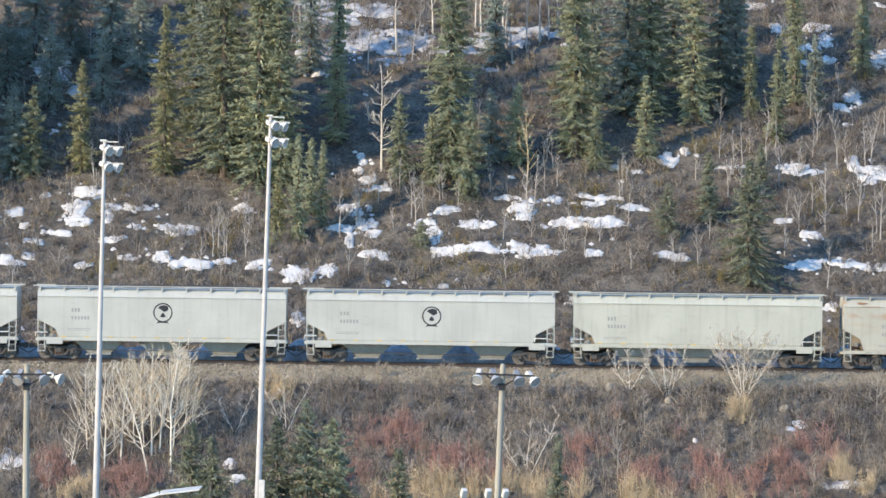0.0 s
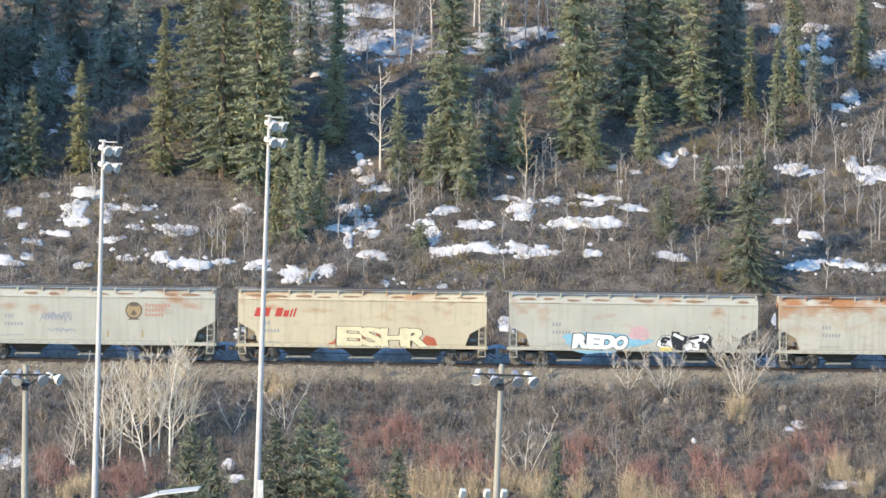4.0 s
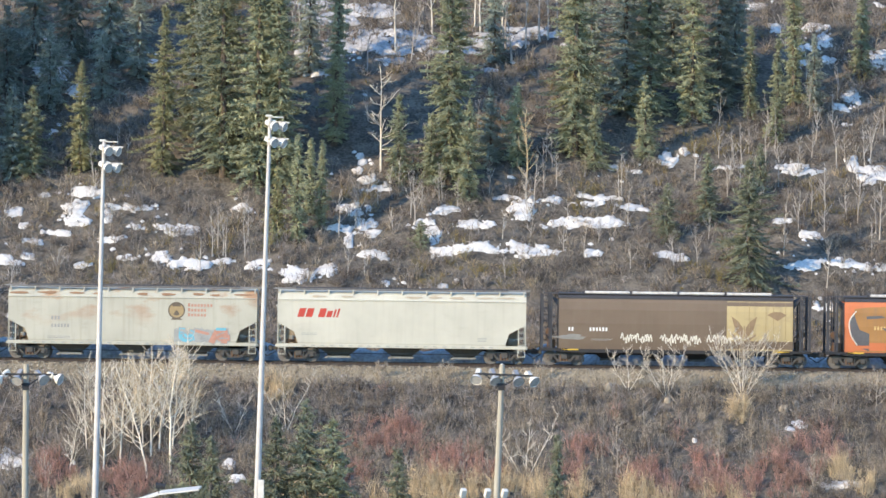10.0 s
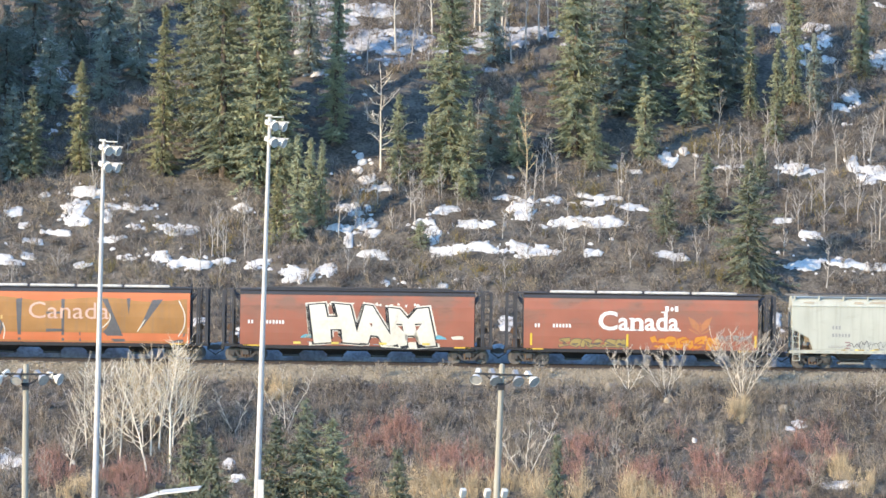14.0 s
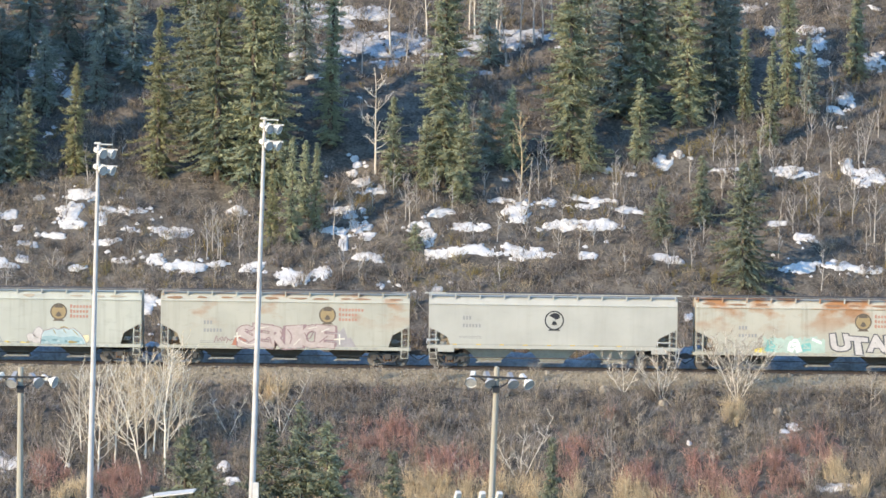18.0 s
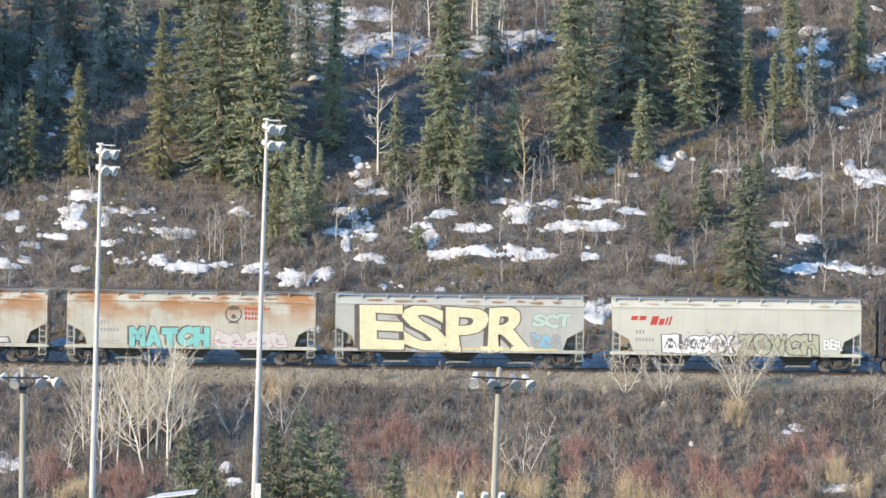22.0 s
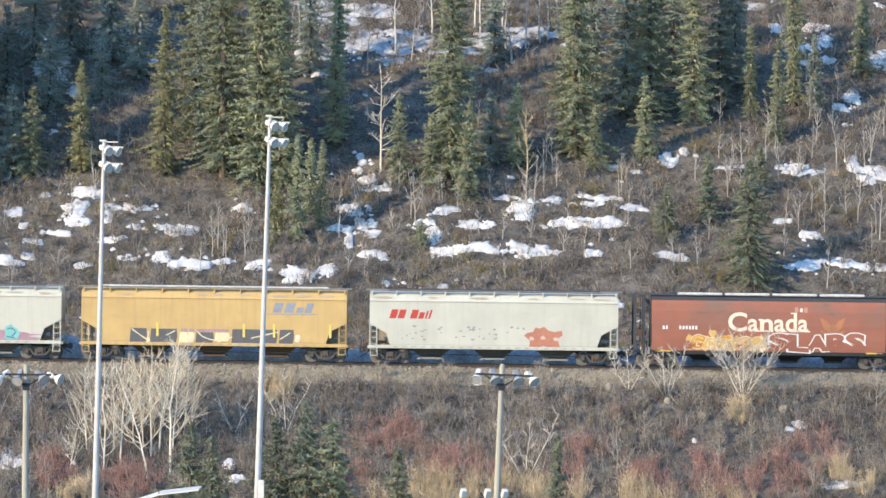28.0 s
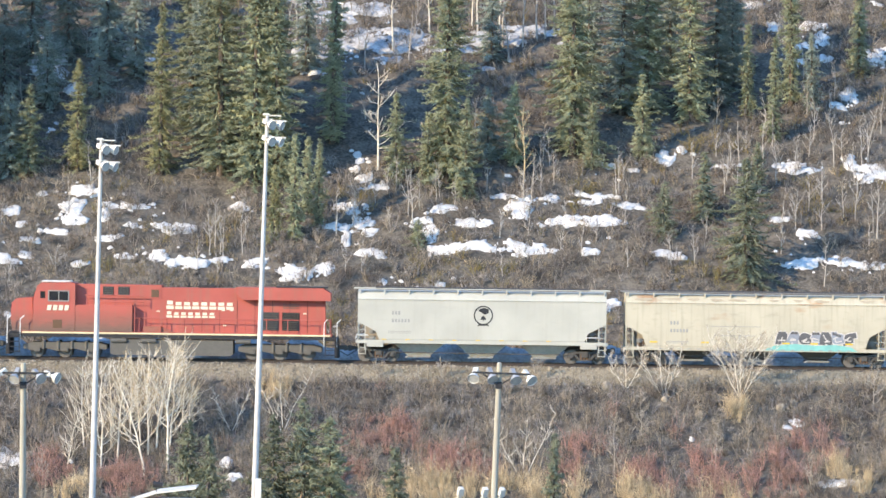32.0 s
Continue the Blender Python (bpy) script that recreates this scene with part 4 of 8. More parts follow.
for name, colour, rust, grime in (
        ("grey_paint", (0.465, 0.47, 0.425), 0.0, 0.16), ("new_grey_paint", (0.45, 0.44, 0.385), 0.0, 0.10), ("pale_paint", (0.462, 0.465, 0.395), 0.0, 0.26), ("white_paint", (0.53, 0.51, 0.425), 0.0, 0.12),
        ("pale_grey_paint", (0.43, 0.42, 0.37), 0.25, 0.15), ("soo_paint", (0.45, 0.435, 0.36), 0.35, 0.25), ("rusty_paint", (0.48, 0.455, 0.37), 1.0, 0.35), ("tan_paint", (0.56, 0.48, 0.33), 0.45, 0.35),
        ("cream_paint", (0.50, 0.45, 0.345), 0.15, 0.35), ("orange_paint", (0.585, 0.18, 0.08), 0.0, 0.12), ("rust_orange_paint", (0.44, 0.18, 0.085), 0.0, 0.45),
        ("brown_paint", (0.17, 0.125, 0.09), 0.0, 0.30),
        ("yellow_paint", (0.56, 0.375, 0.16), 0.0, 0.22), ("loco_paint", (0.43, 0.108, 0.085), 0.0, 0.30), ("panel_paint", (0.47, 0.37, 0.195), 0.0, 0.5), ("old_panel_paint", (0.37, 0.275, 0.13), 0.9, 0.6)):
    M[name] = car_paint(name, colour, rust, grime)
for name, colour, rough in (
        ("frame_black", (0.028, 0.028, 0.03), 0.7), ("truck_grey", (0.085, 0.08, 0.074), 0.8), ("wheel_steel", (0.155, 0.142, 0.128), 0.6), ("roof_dark", (0.055, 0.055, 0.06), 0.7),
        ("dusty_truck", (0.13, 0.118, 0.10), 0.85), ("dusty_grey", (0.125, 0.118, 0.105), 0.85), ("dim_brown", (0.30, 0.26, 0.21), 0.85), ("roof_stain", (0.27, 0.155, 0.09), 0.8), ("soft_stain", (0.40, 0.335, 0.245), 0.8), ("name_cream", (0.74, 0.65, 0.49), 0.6), ("pocket_grey", (0.44, 0.44, 0.39), 0.7), ("pocket_dark", (0.115, 0.10, 0.085), 0.8), ("walkway", (0.21, 0.20, 0.185), 0.7), ("gate_grey", (0.26, 0.255, 0.235), 0.6), ("brown_steel", (0.13, 0.075, 0.045), 0.8), ("worn_leaf_mark", (0.27, 0.185, 0.11), 0.8), ("worn_seam_mark", (0.33, 0.25, 0.13), 0.8), ("black_mark", (0.022, 0.024, 0.028), 0.6), ("grey_mark", (0.30, 0.30, 0.29), 0.6),
        ("white_mark", (0.75, 0.74, 0.70), 0.6), ("red_mark", (0.50, 0.06, 0.04), 0.6), ("faded_red_mark", (0.47, 0.24, 0.175), 0.6), ("gold_mark", (0.37, 0.27, 0.14), 0.6), ("pale_gold_mark", (0.62, 0.42, 0.17), 0.6), ("dark_gold_mark", (0.14, 0.11, 0.08), 0.6),
        ("reflector", (0.75, 0.50, 0.06), 0.5), ("blue_spray", (0.14, 0.42, 0.52), 0.6), ("teal_spray", (0.20, 0.50, 0.45), 0.6), ("cream_spray", (0.72, 0.64, 0.40), 0.6),
        ("white_spray", (0.78, 0.77, 0.72), 0.6), ("pink_spray", (0.55, 0.36, 0.35), 0.6), ("red_spray", (0.45, 0.11, 0.05), 0.6), ("orange_spray", (0.62, 0.27, 0.04), 0.6), ("amber_spray", (0.68, 0.42, 0.14), 0.6), ("chalk_spray", (0.70, 0.655, 0.55), 0.6), ("mint_spray", (0.44, 0.55, 0.46), 0.6), ("sage_spray", (0.42, 0.42, 0.28), 0.6), ("slate_mark", (0.27, 0.29, 0.33), 0.6), ("violet_spray", (0.42, 0.40, 0.55), 0.6), ("dusty_pink_spray", (0.50, 0.41, 0.365), 0.6), ("old_blue_spray", (0.30, 0.43, 0.44), 0.6), ("deep_teal_spray", (0.17, 0.29, 0.30), 0.6), ("pale_blue_spray", (0.44, 0.53, 0.52), 0.6), ("mauve_spray", (0.30, 0.20, 0.20), 0.6), ("dusk_spray", (0.36, 0.33, 0.32), 0.6), ("ash_spray", (0.115, 0.112, 0.115), 0.6), ("smoke_spray", (0.24, 0.24, 0.22), 0.6), ("brick_spray", (0.47, 0.19, 0.12), 0.6), ("peach_spray", (0.64, 0.42, 0.33), 0.6), ("plum_spray", (0.40, 0.24, 0.27), 0.6), ("olive_spray", (0.26, 0.30, 0.12), 0.6), ("shadow_spray", (0.12, 0.10, 0.085), 0.6),
        ("lilac_spray", (0.58, 0.53, 0.485), 0.6), ("sky_spray", (0.22, 0.45, 0.55), 0.6), ("yellow_spray", (0.73, 0.58, 0.14), 0.6), ("navy_mark", (0.07, 0.10, 0.22), 0.6), ("ochre_spray", (0.36, 0.27, 0.10), 0.6), ("grime_spray", (0.33, 0.34, 0.32), 0.6)):
    M[name] = shade(name, colour, tuple(0.82 * c for c in colour), rough, fine=5, coarse=1.3)
M["red_brown_paint"] = car_paint("weathered_red_paint", (0.34, 0.128, 0.085), 0.8, 0.25, (0.20, 0.125, 0.095))
M["servo_paint"] = car_paint("servo_paint", (0.40, 0.205, 0.078), 0.0, 0.35, fade=0.25)
M["brown_rust_paint"] = car_paint("rusted_brown_paint", (0.19, 0.145, 0.12), 1.6, 0.3, (0.30, 0.16, 0.09), low=(3.3, 2.35))
M["cab_paint"] = car_paint("cab_paint", (0.43, 0.108, 0.085), 2.0, 0.3, (0.155, 0.105, 0.082), low=(3.2, 1.75))
M["glass"] = shade("glass", (0.02, 0.022, 0.025), rough=0.08, spec=0.8)


# ---- signs, letters and spray paint on the side of a car ----
def side_of(kind):
    """The depth of a car's near side at a height, per kind of car."""
    table = {"plain": ((1.0, 4.16, 4.5), (1.53, 1.53, 1.36)), "round": ((1.1, 1.9, 2.8, 3.7, 4.2, 4.5), (1.42, 1.53, 1.57, 1.53, 1.43, 1.32)), "loco": ((1, 5), (1.53, 1.53)), "hood": ((1, 5), (0.96, 0.96))}[kind]
    return lambda z: -np.interp(z, *table)


def lay(name, verts, faces, material, parent, kind, out=0.006, label="", stack=None):
    """A coat of paint with the given (x, z) outline faces, laid on the side of a car."""
    depth = side_of(kind)
    bm = bmesh.new()
    made = {}

    def corner(i, lift):
        if i not in made:
            made[i] = bm.verts.new((verts[i][0], -out - lift, verts[i][1]))
        return made[i]

    for k, f in enumerate(faces):
        bm.faces.new([corner(i, stack[i] if stack else 0.0) for i in f])
    bmesh.ops.recalc_face_normals(bm, faces=bm.faces)
    if kind == "round":
        for cut in (1.5, 1.9, 2.3, 2.8, 3.3, 3.7, 4.0):
            bmesh.ops.bisect_plane(bm, geom=bm.verts[:] + bm.edges[:] + bm.faces[:], plane_co=(0, 0, cut), plane_no=(0, 0, 1))
    for v in bm.verts:
        v.co.y += float(depth(v.co.z))
    me = bpy.data.meshes.new(name)
    bm.to_mesh(me), bm.free()
    me.materials.append(material)
    return tagged(under(new(name, me), parent), label)


def patch(name, outline, material, parent, kind, out=0.006, label=""):
    return lay(name, outline, [tuple(range(len(outline)))], material, parent, kind, out, label)


def bar(name, x0, x1, z0, z1, material, parent, kind, out=0.006, slant=0.0, label=""):
    """A bar, cut across into strips so that it follows a curved side."""
    k = max(1, int((z1 - z0) / 0.5))
    zs = [z0 + (z1 - z0) * i / k for i in range(k + 1)]
    verts = [(x + slant * (z - z0), z) for z in zs for x in (x0, x1)]
    return lay(name, verts, [(2 * i, 2 * i + 1, 2 * i + 3, 2 * i + 2) for i in range(k)], material, parent, kind, out, label)


LETTERS = {}


def letters(text, fat=0.0):
    """Points and faces of a word in the built-in font, one unit wide and one unit high."""
    if (text, fat) not in LETTERS:
        curve = bpy.data.curves.new("word", "FONT")
        curve.body, curve.size, curve.offset, curve.resolution_u = text, 1.0, fat, 3
        ob = bpy.data.objects.new("word", curve)
        me = bpy.data.meshes.new_from_object(ob)
        v = np.array([p.co[:] for p in me.vertices])[:, :2]
        f = [tuple(p.vertices) for p in me.polygons]
        bpy.data.objects.remove(ob), bpy.data.meshes.remove(me), bpy.data.curves.remove(curve)
        LETTERS[text, fat] = (v, f)
    return LETTERS[text, fat]


def word(name, text, x0, x1, z0, z1, material, parent, kind, out=0.006, fat=0.0, like=None, label="", slant=0.0):
    """A painted word stretched to fill a box; like: the fatness whose box is used."""
    v, f = letters(text, fat)
    ref, _ = letters(text, fat if like is None else like)
    lo, hi = ref.min(0), ref.max(0)
    u = (v - lo) / (hi - lo)
    verts = [(x0 + (x1 - x0) * a + slant * (z1 - z0) * b, z0 + (z1 - z0) * b) for a, b in u]
    return lay(name, verts, f, material, parent, kind, out, label)


def stroke_faces(line, w):
    """Quads of a broad brush stroke along a line, with mitred bends and blunt ends."""
    p = np.array(line, float)
    d = np.diff(p, axis=0)
    d /= np.linalg.norm(d, axis=1, keepdims=True) + 1e-9
    p[0] -= d[0] * w * 0.5
    p[-1] += d[-1] * w * 0.5
    n = np.stack([-d[:, 1], d[:, 0]], -1)
    side = [n[0]] + [(a + b) / max(0.5, float(np.dot(a + b, a))) for a, b in zip(n, n[1:])] + [n[-1]]
    verts = [tuple(q + k * s * w / 2) for q, s in zip(p, side) for k in (-1, 1)]
    return verts, [(2 * i, 2 * i + 1, 2 * i + 3, 2 * i + 2) for i in range(len(p) - 1)]


def fat_letters(name, text, x0, x1, z0, z1, fat, base, material, parent, kind, out, label="", wobble=0.0, slant=0.0, overlap=1.12, flare=0.0):
    """A word in fat interlocking hand-drawn capitals, one mesh a letter; base: the fatness that fills the box."""
    step = (x1 - x0) / len(text)
    r = np.random.default_rng(len(text) * 7 + ord(text[0]))
    for i, letter in enumerate(text):
        v, f = letters(letter, fat)
        ref, _ = letters(letter, base)
        lo, hi = ref.min(0), ref.max(0)
        mid, wide = x0 + (i + 0.5) * step, step * overlap
        dz, lean, grow = r.normal(0, wobble), slant + r.normal(0, 0.6 * wobble), 1 + r.normal(0, wobble)
        verts = []
        for a, b in (v - lo) / (hi - lo):
            u = (a - 0.5) * wide * grow * (1 + flare * (0.5 - b))
            verts.append((mid + u + lean * (b - 0.5) * (z1 - z0) + 0.03 * step * math.sin(5 * b + i), z0 + dz + b * (z1 - z0) * (1 + 0.5 * wobble * math.sin(2.1 * i)) + 0.04 * (z1 - z0) * math.sin(3.0 * a + 1.7 * i)))
        lay(name, verts, f, material, parent, kind, out + 0.0012 * (i % 2), label)


def graffiti_word(text, x0, x1, z0, z1, fill, edge, parent, kind, fat=0.075, rim=0.035, label="", wobble=0.05, slant=0.0, overlap=1.12, flare=0.0, drop=(0.0, 0.0)):
    """Sprayed letters: a heavy outline, which may fall to one side as a shadow, and the fill over it."""
    style = dict(wobble=wobble, slant=slant, overlap=overlap, flare=flare)
    if drop[0]:
        fat_letters("graffiti_shadow", text, x0 + drop[0], x1 + drop[0], z0 + drop[1], z1 + drop[1], fat + rim, fat, M[edge], parent, kind, 0.006, **style)
    fat_letters("graffiti_outline", text, x0, x1, z0, z1, fat + rim, fat, M[edge], parent, kind, 0.010, **style)
    fat_letters("graffiti_letter", text, x0, x1, z0, z1, fat, fat, M[fill], parent, kind, 0.016, label, **style)


def blob(x, z, rx, rz, rng, n=18, rough=0.22):
    a = np.linspace(0, 2 * math.pi, n, endpoint=False)
    r = 1 + rng.normal(0, rough, n) * 0.5 + 0.12 * np.sin(3 * a + rng.uniform(0, 6))
    return [(x + rx * k * math.cos(t), z + rz * k * math.sin(t)) for t, k in zip(a, r)]


SWEEPS = (((0.05, 0.0), (0.15, 0.95), (0.85, 0.9), (0.5, 0.5), (0.95, 0.0)), ((0.1, 1.0), (0.15, 0.15), (0.85, 0.05), (0.9, 0.7)), ((0.95, 0.95), (0.15, 0.8), (0.85, 0.35), (0.1, 0.0)),
          ((0.0, 0.1), (0.45, 1.0), (0.95, 0.05)), ((0.1, 0.0), (0.2, 1.0), (0.5, 0.4), (0.8, 1.0), (0.9, 0.0)), ((0.9, 0.8), (0.4, 1.0), (0.08, 0.5), (0.4, 0.05), (0.95, 0.25), (0.55, 0.5)))


def rounded(line):
    """The line with its corners cut twice."""
    p = np.array(line, float)
    for _ in range(2 if len(p) > 2 else 0):
        q = np.stack([0.75 * p[:-1] + 0.25 * p[1:], 0.25 * p[:-1] + 0.75 * p[1:]], 1).reshape(-1, 2)
        p = np.concatenate([p[:1], q[1:-1], p[-1:]])
    return p


def sweep(name, lines_of, thick, material, parent, kind, out, label=""):
    """Broad curved brush strokes: thin lines one by one, fat ones in one mesh."""
    if name in ("graffiti_stroke", "graffiti_line") and len(lines_of) > 1:
        return [sweep(name, [line], thick, material, parent, kind, out, label) for line in lines_of][-1]
    verts, faces, lifts = [], [], []
    for number, line in enumerate(lines_of):
        v, f = stroke_faces(rounded(line), thick)
        faces += [tuple(k + len(verts) for k in g) for g in f]
        verts += v
        lifts += [0.0012 * number + 0.00012 * (j // 2) for j in range(len(v))]
    return lay(name, verts, faces, material, parent, kind, out, label, lifts)


def scrawl(x0, x1, z0, z1, fills, edge, parent, kind, seed, count=5, glow=None, shine=None, rim=0.045):
    """Spray paint that cannot be read: fat interlocking sweeps with a rim, in their colours."""
    rng = np.random.default_rng(seed)
    tall, step = z1 - z0, (x1 - x0) / count
    fat = min(0.36 * tall, 0.54 * step)
    if glow:
        n = 6 * count
        low = [(x0 - 0.15 + (x1 - x0 + 0.3) * k / n, z0 + rng.uniform(0, 0.06)) for k in range(n + 1)]
        top = [(x0 - 0.15 + (x1 - x0 + 0.3) * k / n, z1 - 0.12 * tall + rng.normal(0, 0.10) * tall) for k in range(n, -1, -1)]
        patch("graffiti_cloud", low + top, M[glow], parent, kind, 0.004)
    for i in range(count):
        a, w = x0 + i * step + fat * 0.4, step * 1.06 - fat * 0.7
        lo, hi = z0 + fat * 0.5 + rng.uniform(0, 0.06) * tall, z1 - fat * 0.5 - rng.uniform(0, 0.16) * tall
        lean = rng.normal(0.08, 0.1) * step
        shape = SWEEPS[int(rng.integers(len(SWEEPS)))]
        extra = ((rng.uniform(0, 1), rng.uniform(0.3, 0.7)), (rng.uniform(-0.1, 0.5), rng.uniform(-0.02, 0.3)), (rng.uniform(0.5, 1.15), rng.uniform(0.0, 0.4)))
        strokes = [[(a + u * w + lean * q + rng.normal(0, 0.03) * step, lo + q * (hi - lo)) for u, q in p] for p in (shape, extra)]
        sweep("graffiti_outline", strokes, fat + 2 * rim, M[edge], parent, kind, 0.006 + 0.0028 * (i % 3))
        sweep("graffiti_shape", strokes, fat, M[fills[i % len(fills)]], parent, kind, 0.0085 + 0.0028 * (i % 3))
        inner = [[(x + 0.06 * fat, z - 0.1 * fat) for x, z in strokes[1]], [(a + rng.uniform(0, 0.4) * w, lo + rng.uniform(0.1, 0.9) * (hi - lo)), (a + rng.uniform(0.5, 1) * w, lo + rng.uniform(0.1, 0.9) * (hi - lo))]]
        sweep("graffiti_line", inner, min(0.07, 0.3 * fat), M[edge], parent, kind, 0.0175)
        if len(fills) > 1 or shine:
            tone = shine or fills[(i + 1) % len(fills)]
            top = [[(x - 0.1 * fat, z + 0.14 * fat) for x, z in strokes[0] if z > lo + 0.45 * (hi - lo)]]
            if len(top[0]) > 1:
                sweep("graffiti_shine", top, fat * 0.45, M[tone], parent, kind, 0.019)


def tag(x0, x1, z0, z1, material, parent, kind, seed, count=6, thick=0.06, out=0.008):
    """A quick signature that cannot be read: thin jagged strokes side by side."""
    rng = np.random.default_rng(seed)
    step, tall = (x1 - x0) / count, z1 - z0
    for i in range(count):
        a = x0 + i * step
        shape = [(a + step * u, z0 + tall * min(1.0, max(0.0, q + rng.normal(0, 0.12)))) for u, q in ((-0.1, rng.uniform(0, 0.5)), (0.25, rng.uniform(0.7, 1)), (0.45, rng.uniform(0, 0.3)), (0.8, rng.uniform(0.5, 1)), (1.1, rng.uniform(0, 0.4)))]
        sweep("graffiti_stroke", [shape], thick, M[material], parent, kind, out + 0.002 * (i % 2))


def number_bars(x, z, material, parent, kind, count=6, size=0.24, gap=0.21):
    """Running numbers as plain bars."""
    for i in range(count):
        bar("number_bar", x + i * gap, x + i * gap + gap * 0.6, z, z + size, material, parent, kind)


def lines(x0, x1, z, material, parent, kind, rows=2):
    for i in range(rows):
        bar("data_bar", x0, x1, z - 0.1 * i, z - 0.1 * i + 0.035, material, parent, kind)


def ring(x, z, r, width, material, parent, kind, name="roundel_ring", out=0.008):
    n = 28
    v = [(x + k * math.cos(2 * math.pi * i / n), z + k * math.sin(2 * math.pi * i / n)) for k in (r, r - width) for i in range(n)]
    return lay(name, v, [(i, (i + 1) % n, n + (i + 1) % n, n + i) for i in range(n)], material, parent, kind, out)


def black_roundel(x, z, parent, kind):
    """A round emblem as plain dark shapes: ring, blot above, small leaf shape, ribbon below."""
    rng = np.random.default_rng(4)
    ring(x, z, 0.64, 0.085, M["black_mark"], parent, kind)
    patch("roundel_blot", [(x - 0.34, z + 0.30), (x - 0.1, z + 0.18), (x + 0.1, z + 0.04), (x + 0.36, z + 0.16), (x + 0.34, z + 0.42), (x + 0.05, z + 0.5), (x - 0.2, z + 0.44)], M["black_mark"], parent, kind)
    patch("roundel_leaf", [(x - 0.2, z - 0.28), (x - 0.04, z - 0.3), (x, z - 0.36), (x + 0.04, z - 0.3), (x + 0.2, z - 0.28), (x + 0.12, z - 0.12), (x, z + 0.0), (x - 0.12, z - 0.12)], M["black_mark"], parent, kind)
    patch("roundel_ribbon", [(x - 0.42, z - 0.72), (x - 0.3, z - 0.58), (x + 0.3, z - 0.58), (x + 0.42, z - 0.72), (x + 0.26, z - 0.68), (x - 0.26, z - 0.68)], M["black_mark"], parent, kind)


def gold_roundel(x, z, parent, kind, fill="gold_mark", edge="dark_gold_mark", text="faded_red_mark", r=0.56):
    disc = [(x + r * math.cos(a * math.pi / 14), z + r * math.sin(a * math.pi / 14)) for a in range(28)]
    if fill:
        patch("roundel_disc", disc, M[fill], parent, kind)
    ring(x, z, r, 0.09, M[edge], parent, kind, out=0.01)
    patch("roundel_blot", [(x - 0.3, z + 0.26), (x + 0.3, z + 0.26), (x + 0.24, z + 0.46), (x - 0.24, z + 0.46)], M[edge], parent, kind, 0.01)
    patch("roundel_leaf", [(x - 0.2, z - 0.26), (x, z - 0.34), (x + 0.2, z - 0.26), (x + 0.12, z - 0.1), (x, z + 0.02), (x - 0.12, z - 0.1)], M[edge], parent, kind, 0.01)
    patch("roundel_ribbon", [(x - 0.4, z - 0.62), (x - 0.25, z - 0.5), (x + 0.25, z - 0.5), (x + 0.4, z - 0.62)], M[edge], parent, kind, 0.009)
    if text:
        for i, wide in enumerate((1.75, 1.3, 1.45)):
            for k in range(int(wide / 0.21)):
                bar("emblem_bar", x + 0.75 + k * 0.21, x + 0.75 + k * 0.21 + 0.14, z + 0.26 - 0.32 * i, z + 0.26 - 0.32 * i + (0.17 if k else 0.22), M[text], parent, kind)


def red_emblem(x, z, parent, kind, tone="red_mark", cut=False):
    """A two-word emblem as plain slanted blocks."""
    for a, b, h in ((0.0, 0.44, 0.58), (0.54, 0.98, 0.58), (1.36, 1.8, 0.58), (1.9, 2.24, 0.42), (2.34, 2.46, 0.52), (2.56, 2.68, 0.58)):
        low = 0.3 if cut and a < 1.2 else 0.0
        bar("emblem_block", x + a + 0.3 * low, x + b + 0.3 * low, z + low, z + h, M[tone], parent, kind, slant=0.3)


def wheat(x, z, w, h, material, parent, kind, thin=False):
    """An ear of wheat as plain leaf shapes."""
    for s in (-1, 1):
        if not thin:
            patch("wheat_leaf", [(x + s * 0.05 * w, z), (x + s * 0.34 * w, z + h * 0.28), (x + s * 0.5 * w, z + h * 0.85), (x + s * 0.22 * w, z + h * 0.66), (x + s * 0.05 * w, z + h * 0.4)], material, parent, kind)
            patch("wheat_leaf", [(x + s * 0.06 * w, z - h * 0.16), (x + s * 0.46 * w, z + h * 0.12), (x + s * 0.46 * w, z + h * 0.2), (x + s * 0.06 * w, z - h * 0.06)], material, parent, kind)
        for k in range(3 if thin else 0):
            zz = z + h * 0.28 * k
            k2 = 0.16 if not thin else 0.07
            patch("wheat_leaf", [(x + s * 0.04 * w, zz), (x + s * 0.5 * w, zz + h * (0.30 + k2)), (x + s * 0.5 * w, zz + h * (0.42 + k2)), (x + s * 0.2 * w, zz + h * (0.2 + k2)), (x + s * 0.04 * w, zz + h * k2)], material, parent, kind)
    bar("wheat_stem", x - 0.02 * w, x + 0.02 * w, z - 0.1 * h, z + 0.5 * h, material, parent, kind)


